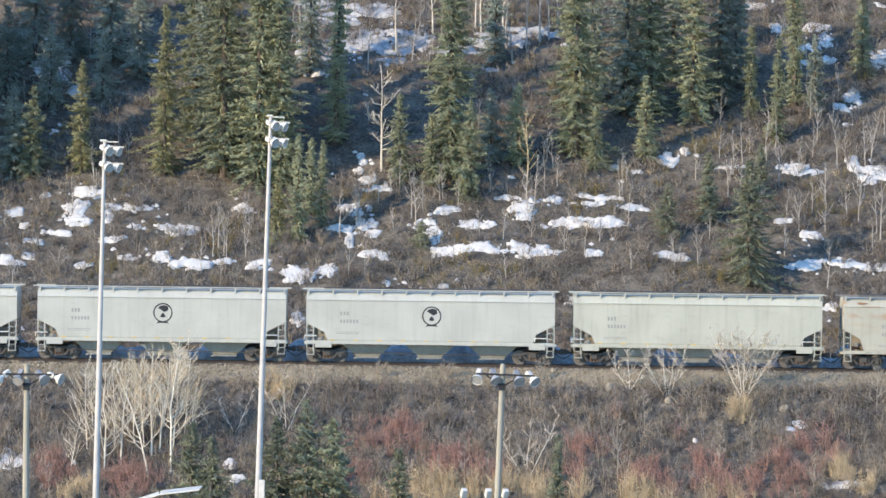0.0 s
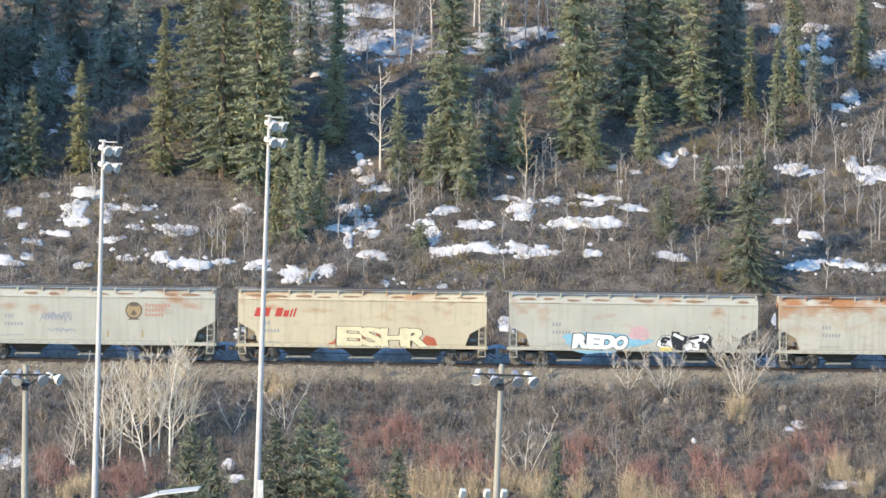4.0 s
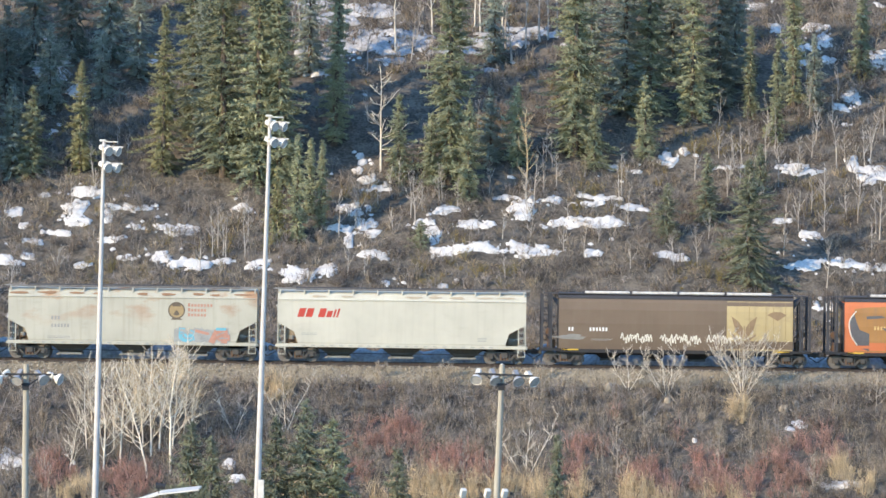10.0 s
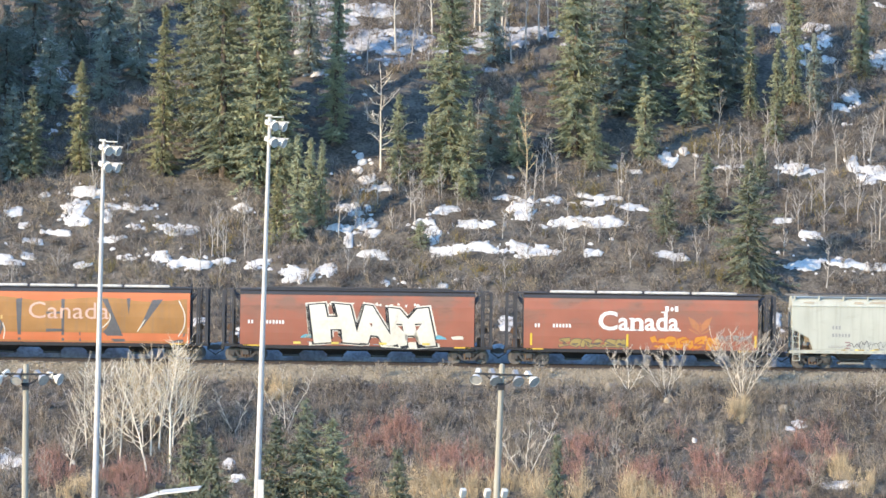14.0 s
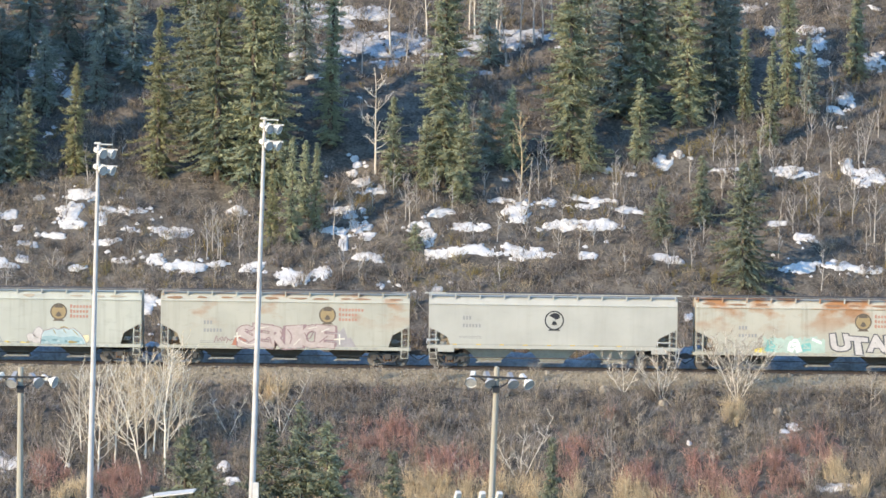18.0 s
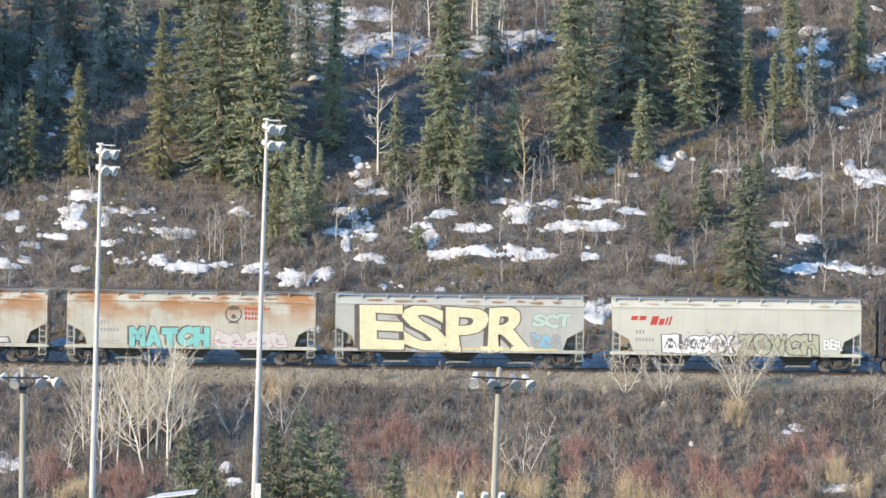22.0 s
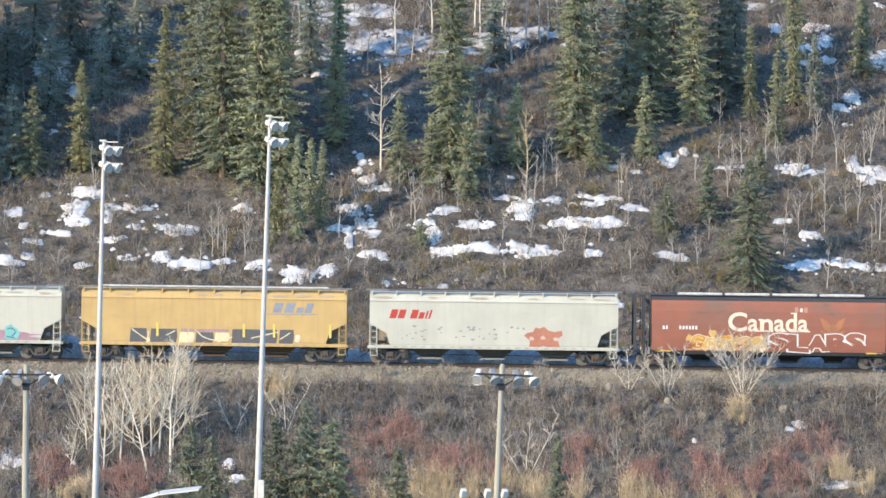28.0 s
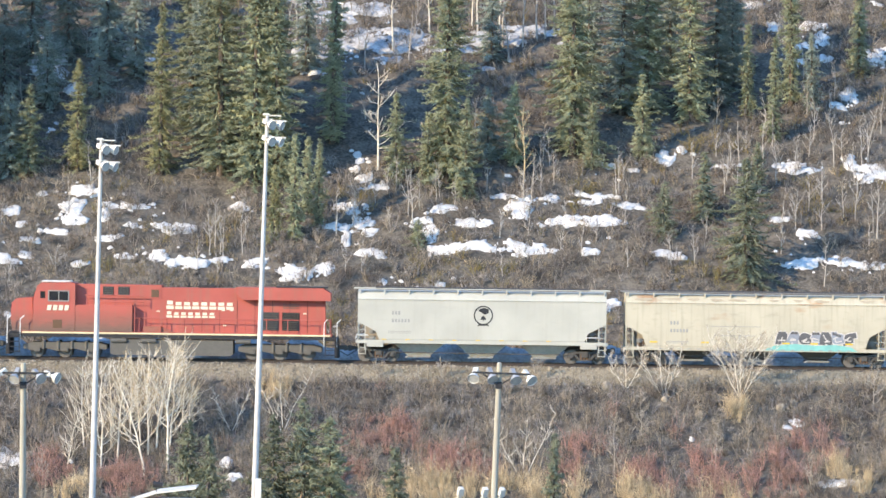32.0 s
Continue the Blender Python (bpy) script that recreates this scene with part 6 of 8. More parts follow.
def locomotive(x):
    ob = empty("locomotive", pose(x, 0, 0), "red diesel freight locomotive with a wide cab and grimy lower sides", "locomotive", "grain train")
    red, dark = M["loco_paint"], M["frame_black"]
    part("deck", "deck", dark, ob, lambda bm: box(bm, -10.9, 10.9, -1.5, 1.5, 1.36, 1.58, 0.02))
    for s in (-1.51, 1.51):
        part("deck_stripe", "deck_stripe", M["cream_spray"], ob, lambda bm: box(bm, -9.9, 10.4, -0.015, 0.015, 1.60, 1.70), pose(0, s, 0), "pale stripe along the deck edge")
    part("deck_edge", "deck_edge", red, ob, lambda bm: box(bm, -9.95, 10.5, -1.49, 1.49, 1.58, 1.74, 0.01))
    part("nose", "nose", M["cab_paint"], ob, lambda bm: slab(bm, [(-10.6, 1.74), (-10.75, 2.6), (-10.65, 3.6), (-10.35, 3.86), (-9.3, 3.95), (-9.2, 1.74)], -1.1, 1.1))
    cab = part("cab", "cab", M["cab_paint"], ob, lambda bm: (slab(bm, [(-9.2, 1.74), (-9.2, 3.95), (-8.95, 4.72), (-8.7, 4.92), (-6.7, 4.96), (-6.45, 4.9), (-6.45, 1.74)], -1.5, 1.5)))
    part("side_window", "cab_window", M["glass"], cab, lambda bm: box(bm, -0.3, 0.3, -1.512, -1.49, 3.78, 4.36, 0.01), pose(-7.85, 0, 0))
    part("side_window", "cab_window", M["glass"], cab, lambda bm: None, pose(-7.2, 0, 0))
    part("window_frame", "cab_window_frame", M["gate_grey"], cab, lambda bm: [box(bm, a, b, -1.53, -1.5, z0, z1) for a, b, z0, z1 in ((-8.24, -6.84, 3.70, 3.77), (-8.24, -6.84, 4.37, 4.43), (-8.24, -8.16, 3.77, 4.37), (-6.91, -6.84, 3.77, 4.37), (-7.55, -7.5, 3.77, 4.37))])
    part("quarter_window", "quarter_window", M["glass"], cab, lambda bm: box(bm, -8.75, -8.42, -1.512, -1.49, 3.9, 4.36, 0.01))
    part("windshield", "windshield", M["glass"], cab, lambda bm: slab(bm, [(-9.22, 4.0), (-9.0, 4.62), (-8.96, 4.6), (-9.17, 4.0)], -1.3, 1.3))
    part("cab_roof_snow", "cab_snow", M["snow"], cab, lambda bm: box(bm, -8.75, -6.75, -1.1, 0.9, 4.94, 5.06, 0.05), label="snow on the cab roof")
    part("nose_door", "nose_door", M["brown_steel"], ob, lambda bm: box(bm, -7.9, -7.3, -1.52, -1.49, 1.95, 2.5, 0.01))
    part("hood", "hood", red, ob, lambda bm: slab(bm, [(-6.45, 1.74), (-6.45, 4.86), (-1.0, 4.84), (-0.9, 4.70), (4.0, 4.70), (4.2, 4.78), (10.0, 4.74), (10.1, 1.74)], -0.96, 0.96))
    part("equipment_box", "equipment_box", M["cab_paint"], ob, lambda bm: box(bm, -6.45, -2.65, -1.49, 1.49, 1.74, 3.5, 0.03))
    part("upper_box", "upper_box", red, ob, lambda bm: box(bm, -6.4, -0.75, -0.99, 0.99, 3.9, 4.84, 0.04))
    part("radiator", "radiator", red, ob, lambda bm: slab(bm, [(4.1, 4.45), (4.6, 3.95), (10.4, 3.95), (10.4, 4.48), (9.9, 4.78), (4.4, 4.78)], -1.5, 1.5))
    part("radiator_top", "radiator_top", dark, ob, lambda bm: box(bm, 6.8, 10.2, -1.3, 1.3, 4.78, 4.86, 0.02))
    for a, b, z0, z1, depth in ((-4.65, -3.95, 4.12, 4.72, 0.99), (-3.65, -2.9, 4.12, 4.72, 0.99), (5.85, 7.0, 1.95, 3.15, 0.96), (7.2, 8.35, 1.95, 3.15, 0.96), (7.2, 9.5, 3.35, 3.8, 0.96)):
        grille = part("grille", f"grille_{a}", dark, ob, lambda bm: box(bm, a, b, -depth - 0.03, -depth + 0.01, z0, z1, 0.01))
        for z in np.arange(z0 + 0.06, z1 - 0.05, 0.12):
            part("louvre", f"louvre_{a}", M["dusty_grey"], grille, lambda bm: box(bm, a + 0.04, b - 0.04, -depth - 0.045, -depth - 0.03, 0, 0.03), pose(0, 0, z))
    part("hatch", "hood_hatch", M["brown_steel"], ob, lambda bm: box(bm, -1.45, -0.95, -1.015, -0.98, 4.05, 4.55, 0.01))
    part("exhaust", "exhaust", dark, ob, lambda bm: box(bm, 1.6, 2.8, -0.4, 0.4, 4.70, 4.88, 0.03))
    for u in np.arange(-0.4, 10.0, 1.16):
        part("door_seam", "door_seam", dark, ob, lambda bm: box(bm, -0.012, 0.012, -0.972, -0.955, 1.8, 3.9), pose(u, 0, 0))
    part("fuel_tank", "fuel_tank", M["dusty_grey"], ob, lambda bm: slab(bm, [(-4.1, 0.35), (-4.1, 1.25), (4.0, 1.25), (4.0, 0.35), (3.8, 0.22), (-3.9, 0.22)], -1.35, 1.35))
    for u in (-4.15, -2.2, 4.05):
        part("air_tank", "air_tank", M["dusty_grey"], ob, lambda bm: rod(bm, (-0.5, -1.25, 1.18), (0.5, -1.25, 1.18), 0.16, 12), pose(u * 1.0 + 0.6, -0.1, 0))
    for s in (-1, 1):
        part("coupler", f"loco_coupler_{s}", M["dusty_grey"], ob, lambda bm: coupler(bm, s * 10.8, s * 11.55))
        part("pilot", f"pilot_{s}", dark, ob, lambda bm: slab(bm, [(s * 10.7, 0.2), (s * 11.0, 0.2), (s * 10.95, 1.4), (s * 10.7, 1.4)], -1.45, 1.45))
        steps = part("steps", f"steps_{s}", dark, ob, lambda bm: [box(bm, -0.35, 0.35, -1.56, -1.1, z, z + 0.05) for z in (0.35, 0.68, 1.0, 1.3)] + [box(bm, k - 0.03, k + 0.03, -1.56, -1.5, 0.3, 1.6) for k in (-0.36, 0.36)], pose(s * 10.45, 0, 0))
        for k in (-0.45, 0.4):
            part("grab_rail", "grab_rail", M["white_mark"], ob, lambda bm: (rod(bm, (0, -1.5, 0.9), (0, -1.5, 2.5), 0.03, 6), rod(bm, (0, -1.5, 2.5), (0.25, -1.5, 2.75), 0.03, 6)), pose(s * 10.45 + k, 0, 0))
        loco_truck(ob, s * 7.1)
    for s in (-1.46, 1.46):
        part("handrail", "handrail", red, ob, lambda bm: rod(bm, (-2.3, 0, 2.66), (10.4, 0, 2.66), 0.03, 6), pose(0, s, 0))
        for u in np.arange(-2.2, 10.5, 1.4):
            part("stanchion", "stanchion", red, ob, lambda bm: rod(bm, (0, 0, 1.7), (0, 0, 2.66), 0.03, 6), pose(u, s, 0))
    part("roof_rail", "roof_rail", red, ob, lambda bm: [rod(bm, (-5.8, -1.3, z), (-1.9, -1.3, z), 0.028, 6) for z in (3.72, 4.15)] + [rod(bm, (k, -1.3, 3.5), (k, -1.3, 4.15), 0.028, 6) for k in (-5.7, -4.3, -3.0, -1.95)])
    part("end_rail", "box_rail", red, ob, lambda bm: (rod(bm, (-2.5, -1.46, 1.74), (-2.5, -1.46, 3.45), 0.03, 6), rod(bm, (-2.5, -1.46, 2.66), (-2.0, -1.46, 2.66), 0.03, 6)))
    part("battery_box", "battery_box", M["grime_red"], ob, lambda bm: (box(bm, -1.95, -0.75, -1.4, -0.9, 1.74, 2.12, 0.02), slab(bm, [(-0.75, 1.76), (-0.75, 2.1), (0.0, 1.8), (0.0, 1.76)], -1.35, -0.95)))
    # a few small pale marks on the hood side
    part("step_light", "step_light", M["name_cream"], ob, lambda bm: [box(bm, k, k + 0.22, -1.0, -0.955, z, z + 0.07) for k, z in ((-1.1, 3.1), (3.2, 3.2), (3.75, 3.2), (3.3, 2.2), (8.6, 3.05))])
    for k in (-0.15, 0.15):
        part("headlight", "headlight", M["glass"], ob, lambda bm: rod(bm, (-10.80, 0, 3.3), (-10.66, 0, 3.3), 0.1, 10), pose(0, k, 0))
    part("bell", "bell", M["roof_dark"], ob, lambda bm: rod(bm, (-6.0, 0.4, 4.86), (-6.0, 0.4, 5.05), 0.14, 10, 0.06))
    for i in range(4):
        bar("number_bar", -8.3 + i * 0.38, -8.3 + i * 0.38 + 0.27, 3.12, 3.46, M["name_cream"], ob, "loco", 0.01, 0.15)
    for row, wide, z, h in ((0, 8, 3.28, 0.56), (1, 7, 2.72, 0.42)):
        for i in range(wide):
            a = -0.45 + i * (0.565 if row == 0 else 0.47)
            w = 0.48 if row == 0 else 0.39
            hh = h * (1.0 if i == 0 else 0.84)
            bar("name_block", a, a + w, z, z + hh * (0.38 if row else 0.42), M["name_cream"], ob, "hood", 0.02)
            bar("name_block", a + 0.04, a + w - 0.06, z + hh * (0.5 if row else 0.54), z + hh, M["name_cream"], ob, "hood", 0.02)
    return ob


# ---- the train, from its head end: the place of each car at the start ----
TRAIN = []


def enrol(ob):
    TRAIN.append(ob)
    ob["start"] = ob.location.x
    return ob


def small_marks(car, kind="plain", tone="grey_mark", x=-6.2, z=2.62):
    number_bars(x + 0.25, z + 0.5, M[tone], car, kind, 3)
    number_bars(x + 0.25, z, M[tone], car, kind, 6, 0.22)
    lines(x, x + 1.5, z - 0.62, M[tone], car, kind)


SMOOTH = "grey smooth-sided covered hopper car with a round emblem"
for x in (-36.3, -18.54, -0.81, 270.41, 474.77):
    car = enrol(plain_hopper(x, "new_grey_paint" if x > 200 else "grey_paint", SMOOTH, modern=True))
    black_roundel(0.08, 3.14, car, "plain")
    small_marks(car)
car = enrol(plain_hopper(16.83, "pale_paint", "plain pale grey covered hopper car with grimy streaks", modern=True))
small_marks(car, z=2.5)

OLD = "weathered grey covered hopper car"
car = enrol(plain_hopper(34.63, "soo_paint", OLD + " with a gold round emblem"))
gold_roundel(2.85, 3.28, car, "plain"), small_marks(car, x=-5.9, z=2.2)
tag(-3.3, -1.3, 2.45, 3.3, "slate_mark", car, "plain", 3, 5, 0.05), tag(-3.2, -1.4, 2.55, 3.2, "slate_mark", car, "plain", 5, 4, 0.05)
tag(-2.8, -1.0, 1.75, 2.15, "slate_mark", car, "plain", 4, 6, 0.045)
for u in (1.1, 3.4):
    bar("yellow_mark", u, u + 0.1, 1.5, 1.95, M["ochre_spray"], car, "plain")
car = enrol(plain_hopper(52.55, "tan_paint", "rust-stained tan covered hopper car with cream and red graffiti"))
red_emblem(-7.15, 3.0, car, "plain"), small_marks(car, x=-6.9, z=1.95)
for line in ([(-2.5, 1.15), (-1.9, 1.4), (-1.6, 1.85), (-1.0, 1.15)], [(3.8, 1.2), (4.2, 1.9), (4.8, 1.7), (5.0, 1.15)], [(0.8, 1.2), (1.0, 2.35), (1.5, 2.2), (1.6, 1.2)], [(-0.4, 1.2), (-0.2, 1.9), (0.2, 1.9), (0.3, 1.2)], [(2.4, 1.2), (2.5, 1.9), (3.0, 1.9), (3.1, 1.2)]):
    patch("graffiti_splash", line, M["red_spray"], car, "plain", 0.004)
graffiti_word("ESHR", -1.55, 4.3, 1.14, 2.4, "cream_spray", "shadow_spray", car, "plain", 0.045, 0.022, overlap=1.16)
car = enrol(plain_hopper(70.45, "soo_paint", OLD + " with white, blue and black graffiti"))
small_marks(car, x=-5.6, z=2.1)
patch("graffiti_cloud", blob(-2.1, 1.58, 2.75, 0.62, np.random.default_rng(6), 24), M["sky_spray"], car, "plain", 0.004)
graffiti_word("REDO", -3.9, -0.4, 1.12, 2.1, "white_spray", "black_mark", car, "plain", 0.075, 0.045, slant=0.12, overlap=1.16)
scrawl(1.6, 5.1, 1.05, 2.3, ("white_spray", "black_mark"), "black_mark", car, "plain", 7, 4)
bar("graffiti_bar", 1.7, 2.6, 1.05, 1.3, M["yellow_spray"], car, "plain", 0.016)
patch("graffiti_blot", blob(0.4, 2.2, 0.7, 0.5, np.random.default_rng(7)), M["pink_spray"], car, "plain")
car = enrol(plain_hopper(88.26, "rusty_paint", "badly rusted grey covered hopper car with pale green graffiti"))
gold_roundel(2.75, 3.3, car, "plain", None, "dark_gold_mark", "red_mark"), small_marks(car, x=-5.6, z=2.1)
scrawl(0.8, 5.1, 1.2, 2.2, ("mint_spray",), "grey_mark", car, "plain", 8, 4, None, None, 0.04)

car = enrol(round_hopper(106.43, "orange_paint", "bright orange cylindrical hopper car with blue graffiti"))
canada(-2.87, 2.45, car, "round"), number_bars(-7.2, 2.6, M["faded_red_mark"], car, "round", 9)
wheat(3.95, 2.3, 1.7, 1.45, M["pale_gold_mark"], car, "round"), wheat(6.0, 2.2, 1.7, 1.6, M["rust_orange_paint"], car, "round", True)
scrawl(-7.3, -3.0, 1.15, 2.75, ("blue_spray", "teal_spray"), "navy_mark", car, "round", 9, 4, "teal_spray", None, 0.06)
scrawl(-2.9, 0.9, 1.15, 2.3, ("blue_spray", "teal_spray"), "navy_mark", car, "round", 10, 4, "blue_spray", "white_spray", 0.06)
scrawl(1.2, 6.7, 1.15, 2.4, ("blue_spray", "sky_spray"), "navy_mark", car, "round", 11, 5, "blue_spray", None, 0.05)
car = enrol(plain_hopper(124.68, "soo_paint", OLD + " with a gold emblem and blue graffiti"))
gold_roundel(2.9, 3.3, car, "plain"), small_marks(car, x=-5.6, z=2.1)
scrawl(2.9, 6.2, 1.15, 2.25, ("blue_spray", "grime_spray", "faded_red_mark"), "grey_mark", car, "plain", 12, 3, "grime_spray")
car = enrol(plain_hopper(142.44, "white_paint", "clean white covered hopper car with red lettering shapes"))
red_emblem(-6.9, 2.98, car, "plain"), lines(5.0, 5.6, 1.7, M["grey_mark"], car, "plain", 3)
lines(-6.6, -5.6, 1.9, M["grime_spray"], car, "plain", 2)
car = enrol(round_hopper(160.53, "brown_paint", "dull brown cylindrical hopper car with a faded yellow panel", "brown"))
number_bars(-7.1, 2.3, M["white_mark"], car, "round", 2), number_bars(-5.7, 2.3, M["white_mark"], car, "round", 6)
tag(-3.6, -1.6, 1.45, 2.3, "chalk_spray", car, "round", 13, 6, 0.075), tag(-1.0, 1.6, 1.35, 2.3, "chalk_spray", car, "round", 14, 8, 0.075), tag(2.1, 4.3, 1.5, 2.25, "chalk_spray", car, "round", 15, 6, 0.075)
lines(-5.6, -4.2, 1.75, M["grime_spray"], car, "round", 3)
patch("graffiti_blot", blob(-6.9, 1.9, 0.9, 0.2, np.random.default_rng(3)), M["gate_grey"], car, "round")
car = enrol(round_hopper(179.39, "orange_paint", "orange cylindrical hopper car covered in brown graffiti letters"))
us = np.linspace(-7.1, 7.55, 30)
edge = np.random.default_rng(70)
patch("graffiti_ground", [(float(u), 1.14) for u in us] + [(float(u), 3.95 + 0.14 * math.sin(u * 0.9) + 0.06 * edge.random()) for u in us[::-1]], M["servo_paint"], car, "round", 0.004, "broad brown-orange letters that fill the side")
GAPS = (((-7.15, 3.75), (-7.42, 3.2), (-7.3, 2.2), (-6.9, 1.45), (-6.1, 1.2), (-6.1, 2.35), (-6.75, 2.6), (-6.95, 3.1)), ((-6.3, 3.5), (-5.3, 3.55), (-5.0, 3.4), (-6.3, 3.3)), ((-4.9, 1.2), (-4.5, 2.2), (-4.9, 2.7), (-5.3, 2.75), (-4.75, 2.3)),
        ((-3.6, 1.2), (-3.42, 1.2), (-3.35, 4.0), (-3.75, 3.9)), ((-1.75, 2.95), (-0.55, 2.98), (-0.55, 3.12), (-1.75, 3.1)), ((-1.75, 1.78), (-0.55, 1.82), (-0.55, 1.98), (-1.75, 1.98)), ((-0.72, 1.2), (-0.56, 1.2), (-0.54, 3.95), (-0.76, 3.95)),
        ((1.9, 4.0), (2.3, 4.0), (2.6, 3.2), (3.5, 1.18), (2.75, 1.16), (2.0, 1.8), (2.35, 2.2), (2.55, 2.8)), ((3.55, 4.05), (3.8, 4.05), (3.7, 2.9)), ((5.25, 3.95), (5.95, 4.0), (4.65, 2.2), (4.35, 1.95)), ((0.45, 1.16), (0.56, 1.16), (0.52, 1.8), (0.44, 1.8)), ((6.2, 1.16), (7.3, 1.16), (7.45, 1.9), (7.1, 1.4)))
for gap in GAPS:
    patch("letter_gap", gap, M["ash_spray"], car, "round", 0.009)
sweep("graffiti_line", [((-7.0, 3.8), (-7.5, 3.2), (-7.35, 2.2), (-6.9, 1.6)), ((-4.6, 2.3), (-4.45, 1.9), (-4.55, 1.3)), ((7.0, 3.9), (7.42, 3.1), (7.4, 2.2), (7.0, 1.6)), ((2.0, 2.1), (2.5, 2.6), (2.45, 3.0)), ((4.3, 1.9), (4.75, 2.6))], 0.07, M["chalk_spray"], car, "round", 0.013)
word("country_name", "Canada", -2.9, 2.4, 2.65, 3.75, M["peach_spray"], car, "round", 0.02, 0.0)
number_bars(-5.8, 2.6, M["pale_gold_mark"], car, "round", 6)
car = enrol(round_hopper(198.16, "red_brown_paint", "red-brown cylindrical hopper car with big white graffiti", snow=0))
patch("graffiti_cloud", blob(1.0, 1.42, 4.9, 0.26, np.random.default_rng(8), 30), M["blue_spray"], car, "round", 0.004)
fat_letters("graffiti_rim", "HAM", -2.85, 4.75, 1.24, 3.72, 0.155, 0.095, M["chalk_spray"], car, "round", 0.006, wobble=0.03, slant=-0.16, overlap=1.1, flare=0.12)
graffiti_word("HAM", -2.8, 4.75, 1.2, 3.72, "chalk_spray", "black_mark", car, "round", 0.095, 0.03, wobble=0.03, slant=-0.16, overlap=1.1, flare=0.12, drop=(-0.14, -0.02))
drips = np.random.default_rng(71)
for u in np.linspace(-2.5, 4.1, 15):
    patch("paint_fleck", blob(u + drips.normal(0, 0.15), 3.86 + drips.normal(0, 0.07), drips.uniform(0.05, 0.16), drips.uniform(0.04, 0.11), drips, 9), M["chalk_spray"], car, "round", 0.006)
for u, tone in ((-3.3, "blue_spray"), (5.5, "blue_spray"), (6.7, "chalk_spray"), (-3.1, "chalk_spray")):
    patch("graffiti_blot", blob(u, 1.6, 0.38, 0.26, drips, 14), M[tone], car, "round", 0.008)
for u in (-4.2, -1.7, 1.45, 4.3):
    bar("yellow_mark", u, u + 0.5, 1.2, 1.34, M["yellow_spray"], car, "round", 0.03)
number_bars(-7.2, 2.5, M["white_mark"], car, "round", 2), number_bars(-6.0, 2.5, M["white_mark"], car, "round", 6)
car = enrol(round_hopper(216.87, "red_brown_paint", "red-brown cylindrical hopper car with a white country name and orange graffiti"))
canada(-2.8, 2.34, car, "round", "white_mark"), number_bars(-7.0, 2.5, M["white_mark"], car, "round", 2), number_bars(-5.8, 2.5, M["white_mark"], car, "round", 6)
scrawl(-5.5, -0.9, 1.2, 1.85, ("ochre_spray",), "shadow_spray", car, "round", 14, 6)
scrawl(0.7, 5.1, 1.14, 2.1, ("orange_spray",), "red_spray", car, "round", 15, 5)
scrawl(5.1, 7.3, 1.7, 2.15, ("gate_grey",), "red_brown_paint", car, "round", 16, 5), wheat(3.9, 2.3, 1.6, 1.2, M["rust_orange_paint"], car, "round")
for u in (-7.3, -0.95, 7.5):
    bar("yellow_mark", u, u + 0.14, 1.3, 2.1, M["reflector"], car, "round", 0.02)

car = enrol(plain_hopper(235.05, "pale_paint", OLD + " with faded blue and ochre graffiti"))
gold_roundel(2.75, 3.3, car, "plain"), small_marks(car, x=-5.8, z=2.1)
tag(-4.4, -1.2, 1.3, 2.0, "ash_spray", car, "plain", 17, 5, 0.04), tag(-3.9, -1.0, 1.2, 1.95, "grime_spray", car, "plain", 18, 6, 0.05)
for u, w in ((-4.7, 1.7), (-4.62, 1.5), (-4.7, 1.32)):
    bar("graffiti_bar", u, u + 0.34, w, w + 0.09, M["mauve_spray"], car, "plain", 0.006)
faded = np.random.default_rng(9)
for k in range(16):
    patch("paint_fleck", blob(-4.7 + 0.36 * k + faded.normal(0, 0.08), 1.2 + abs(faded.normal(0, 0.05)), faded.uniform(0.1, 0.22), faded.uniform(0.03, 0.08), faded, 9), M[("ochre_spray", "grime_spray", "yellow_spray")[k % 3]], car, "plain", 0.005)
for k, (u, w, a, b) in enumerate(((1.45, 1.85, 0.34, 0.36), (0.95, 1.6, 0.28, 0.24), (1.35, 1.4, 0.3, 0.18), (4.55, 1.55, 0.26, 0.26))):
    patch("graffiti_blot", blob(u, w, a * 1.12, b * 1.12, np.random.default_rng(50 + k), 16, 0.1), M["dusk_spray"], car, "plain", 0.005)
    patch("graffiti_blot", blob(u, w, a, b, np.random.default_rng(50 + k), 16, 0.1), M["lilac_spray" if k < 3 else "cream_spray"], car, "plain", 0.008)
SWELL = [(1.6, 1.16), (1.65, 1.75), (1.8, 2.02), (2.15, 2.1), (2.45, 2.2), (2.75, 2.1), (3.1, 2.22), (3.45, 2.12), (3.75, 2.2), (4.1, 1.95), (4.4, 1.6), (4.6, 1.16)]
patch("graffiti_cloud", [(x + (x - 3.1) * 0.03, z + (z - 1.5) * 0.06) for x, z in SWELL], M["mauve_spray"], car, "plain", 0.010)
patch("graffiti_cloud", SWELL, M["pale_blue_spray"], car, "plain", 0.013)
patch("graffiti_cloud", [(1.62, 1.18), (1.68, 1.66), (2.3, 1.72), (3.0, 1.6), (3.7, 1.7), (4.3, 1.58), (4.5, 1.18)], M["old_blue_spray"], car, "plain", 0.016)
for k in range(11):
    u = 1.75 + 0.25 * k
    patch("paint_fleck", blob(u, 1.34 + faded.normal(0, 0.06), faded.uniform(0.1, 0.2), faded.uniform(0.04, 0.1), faded, 9), M[("deep_teal_spray", "pale_blue_spray", "old_blue_spray")[k % 3]], car, "plain", 0.019)
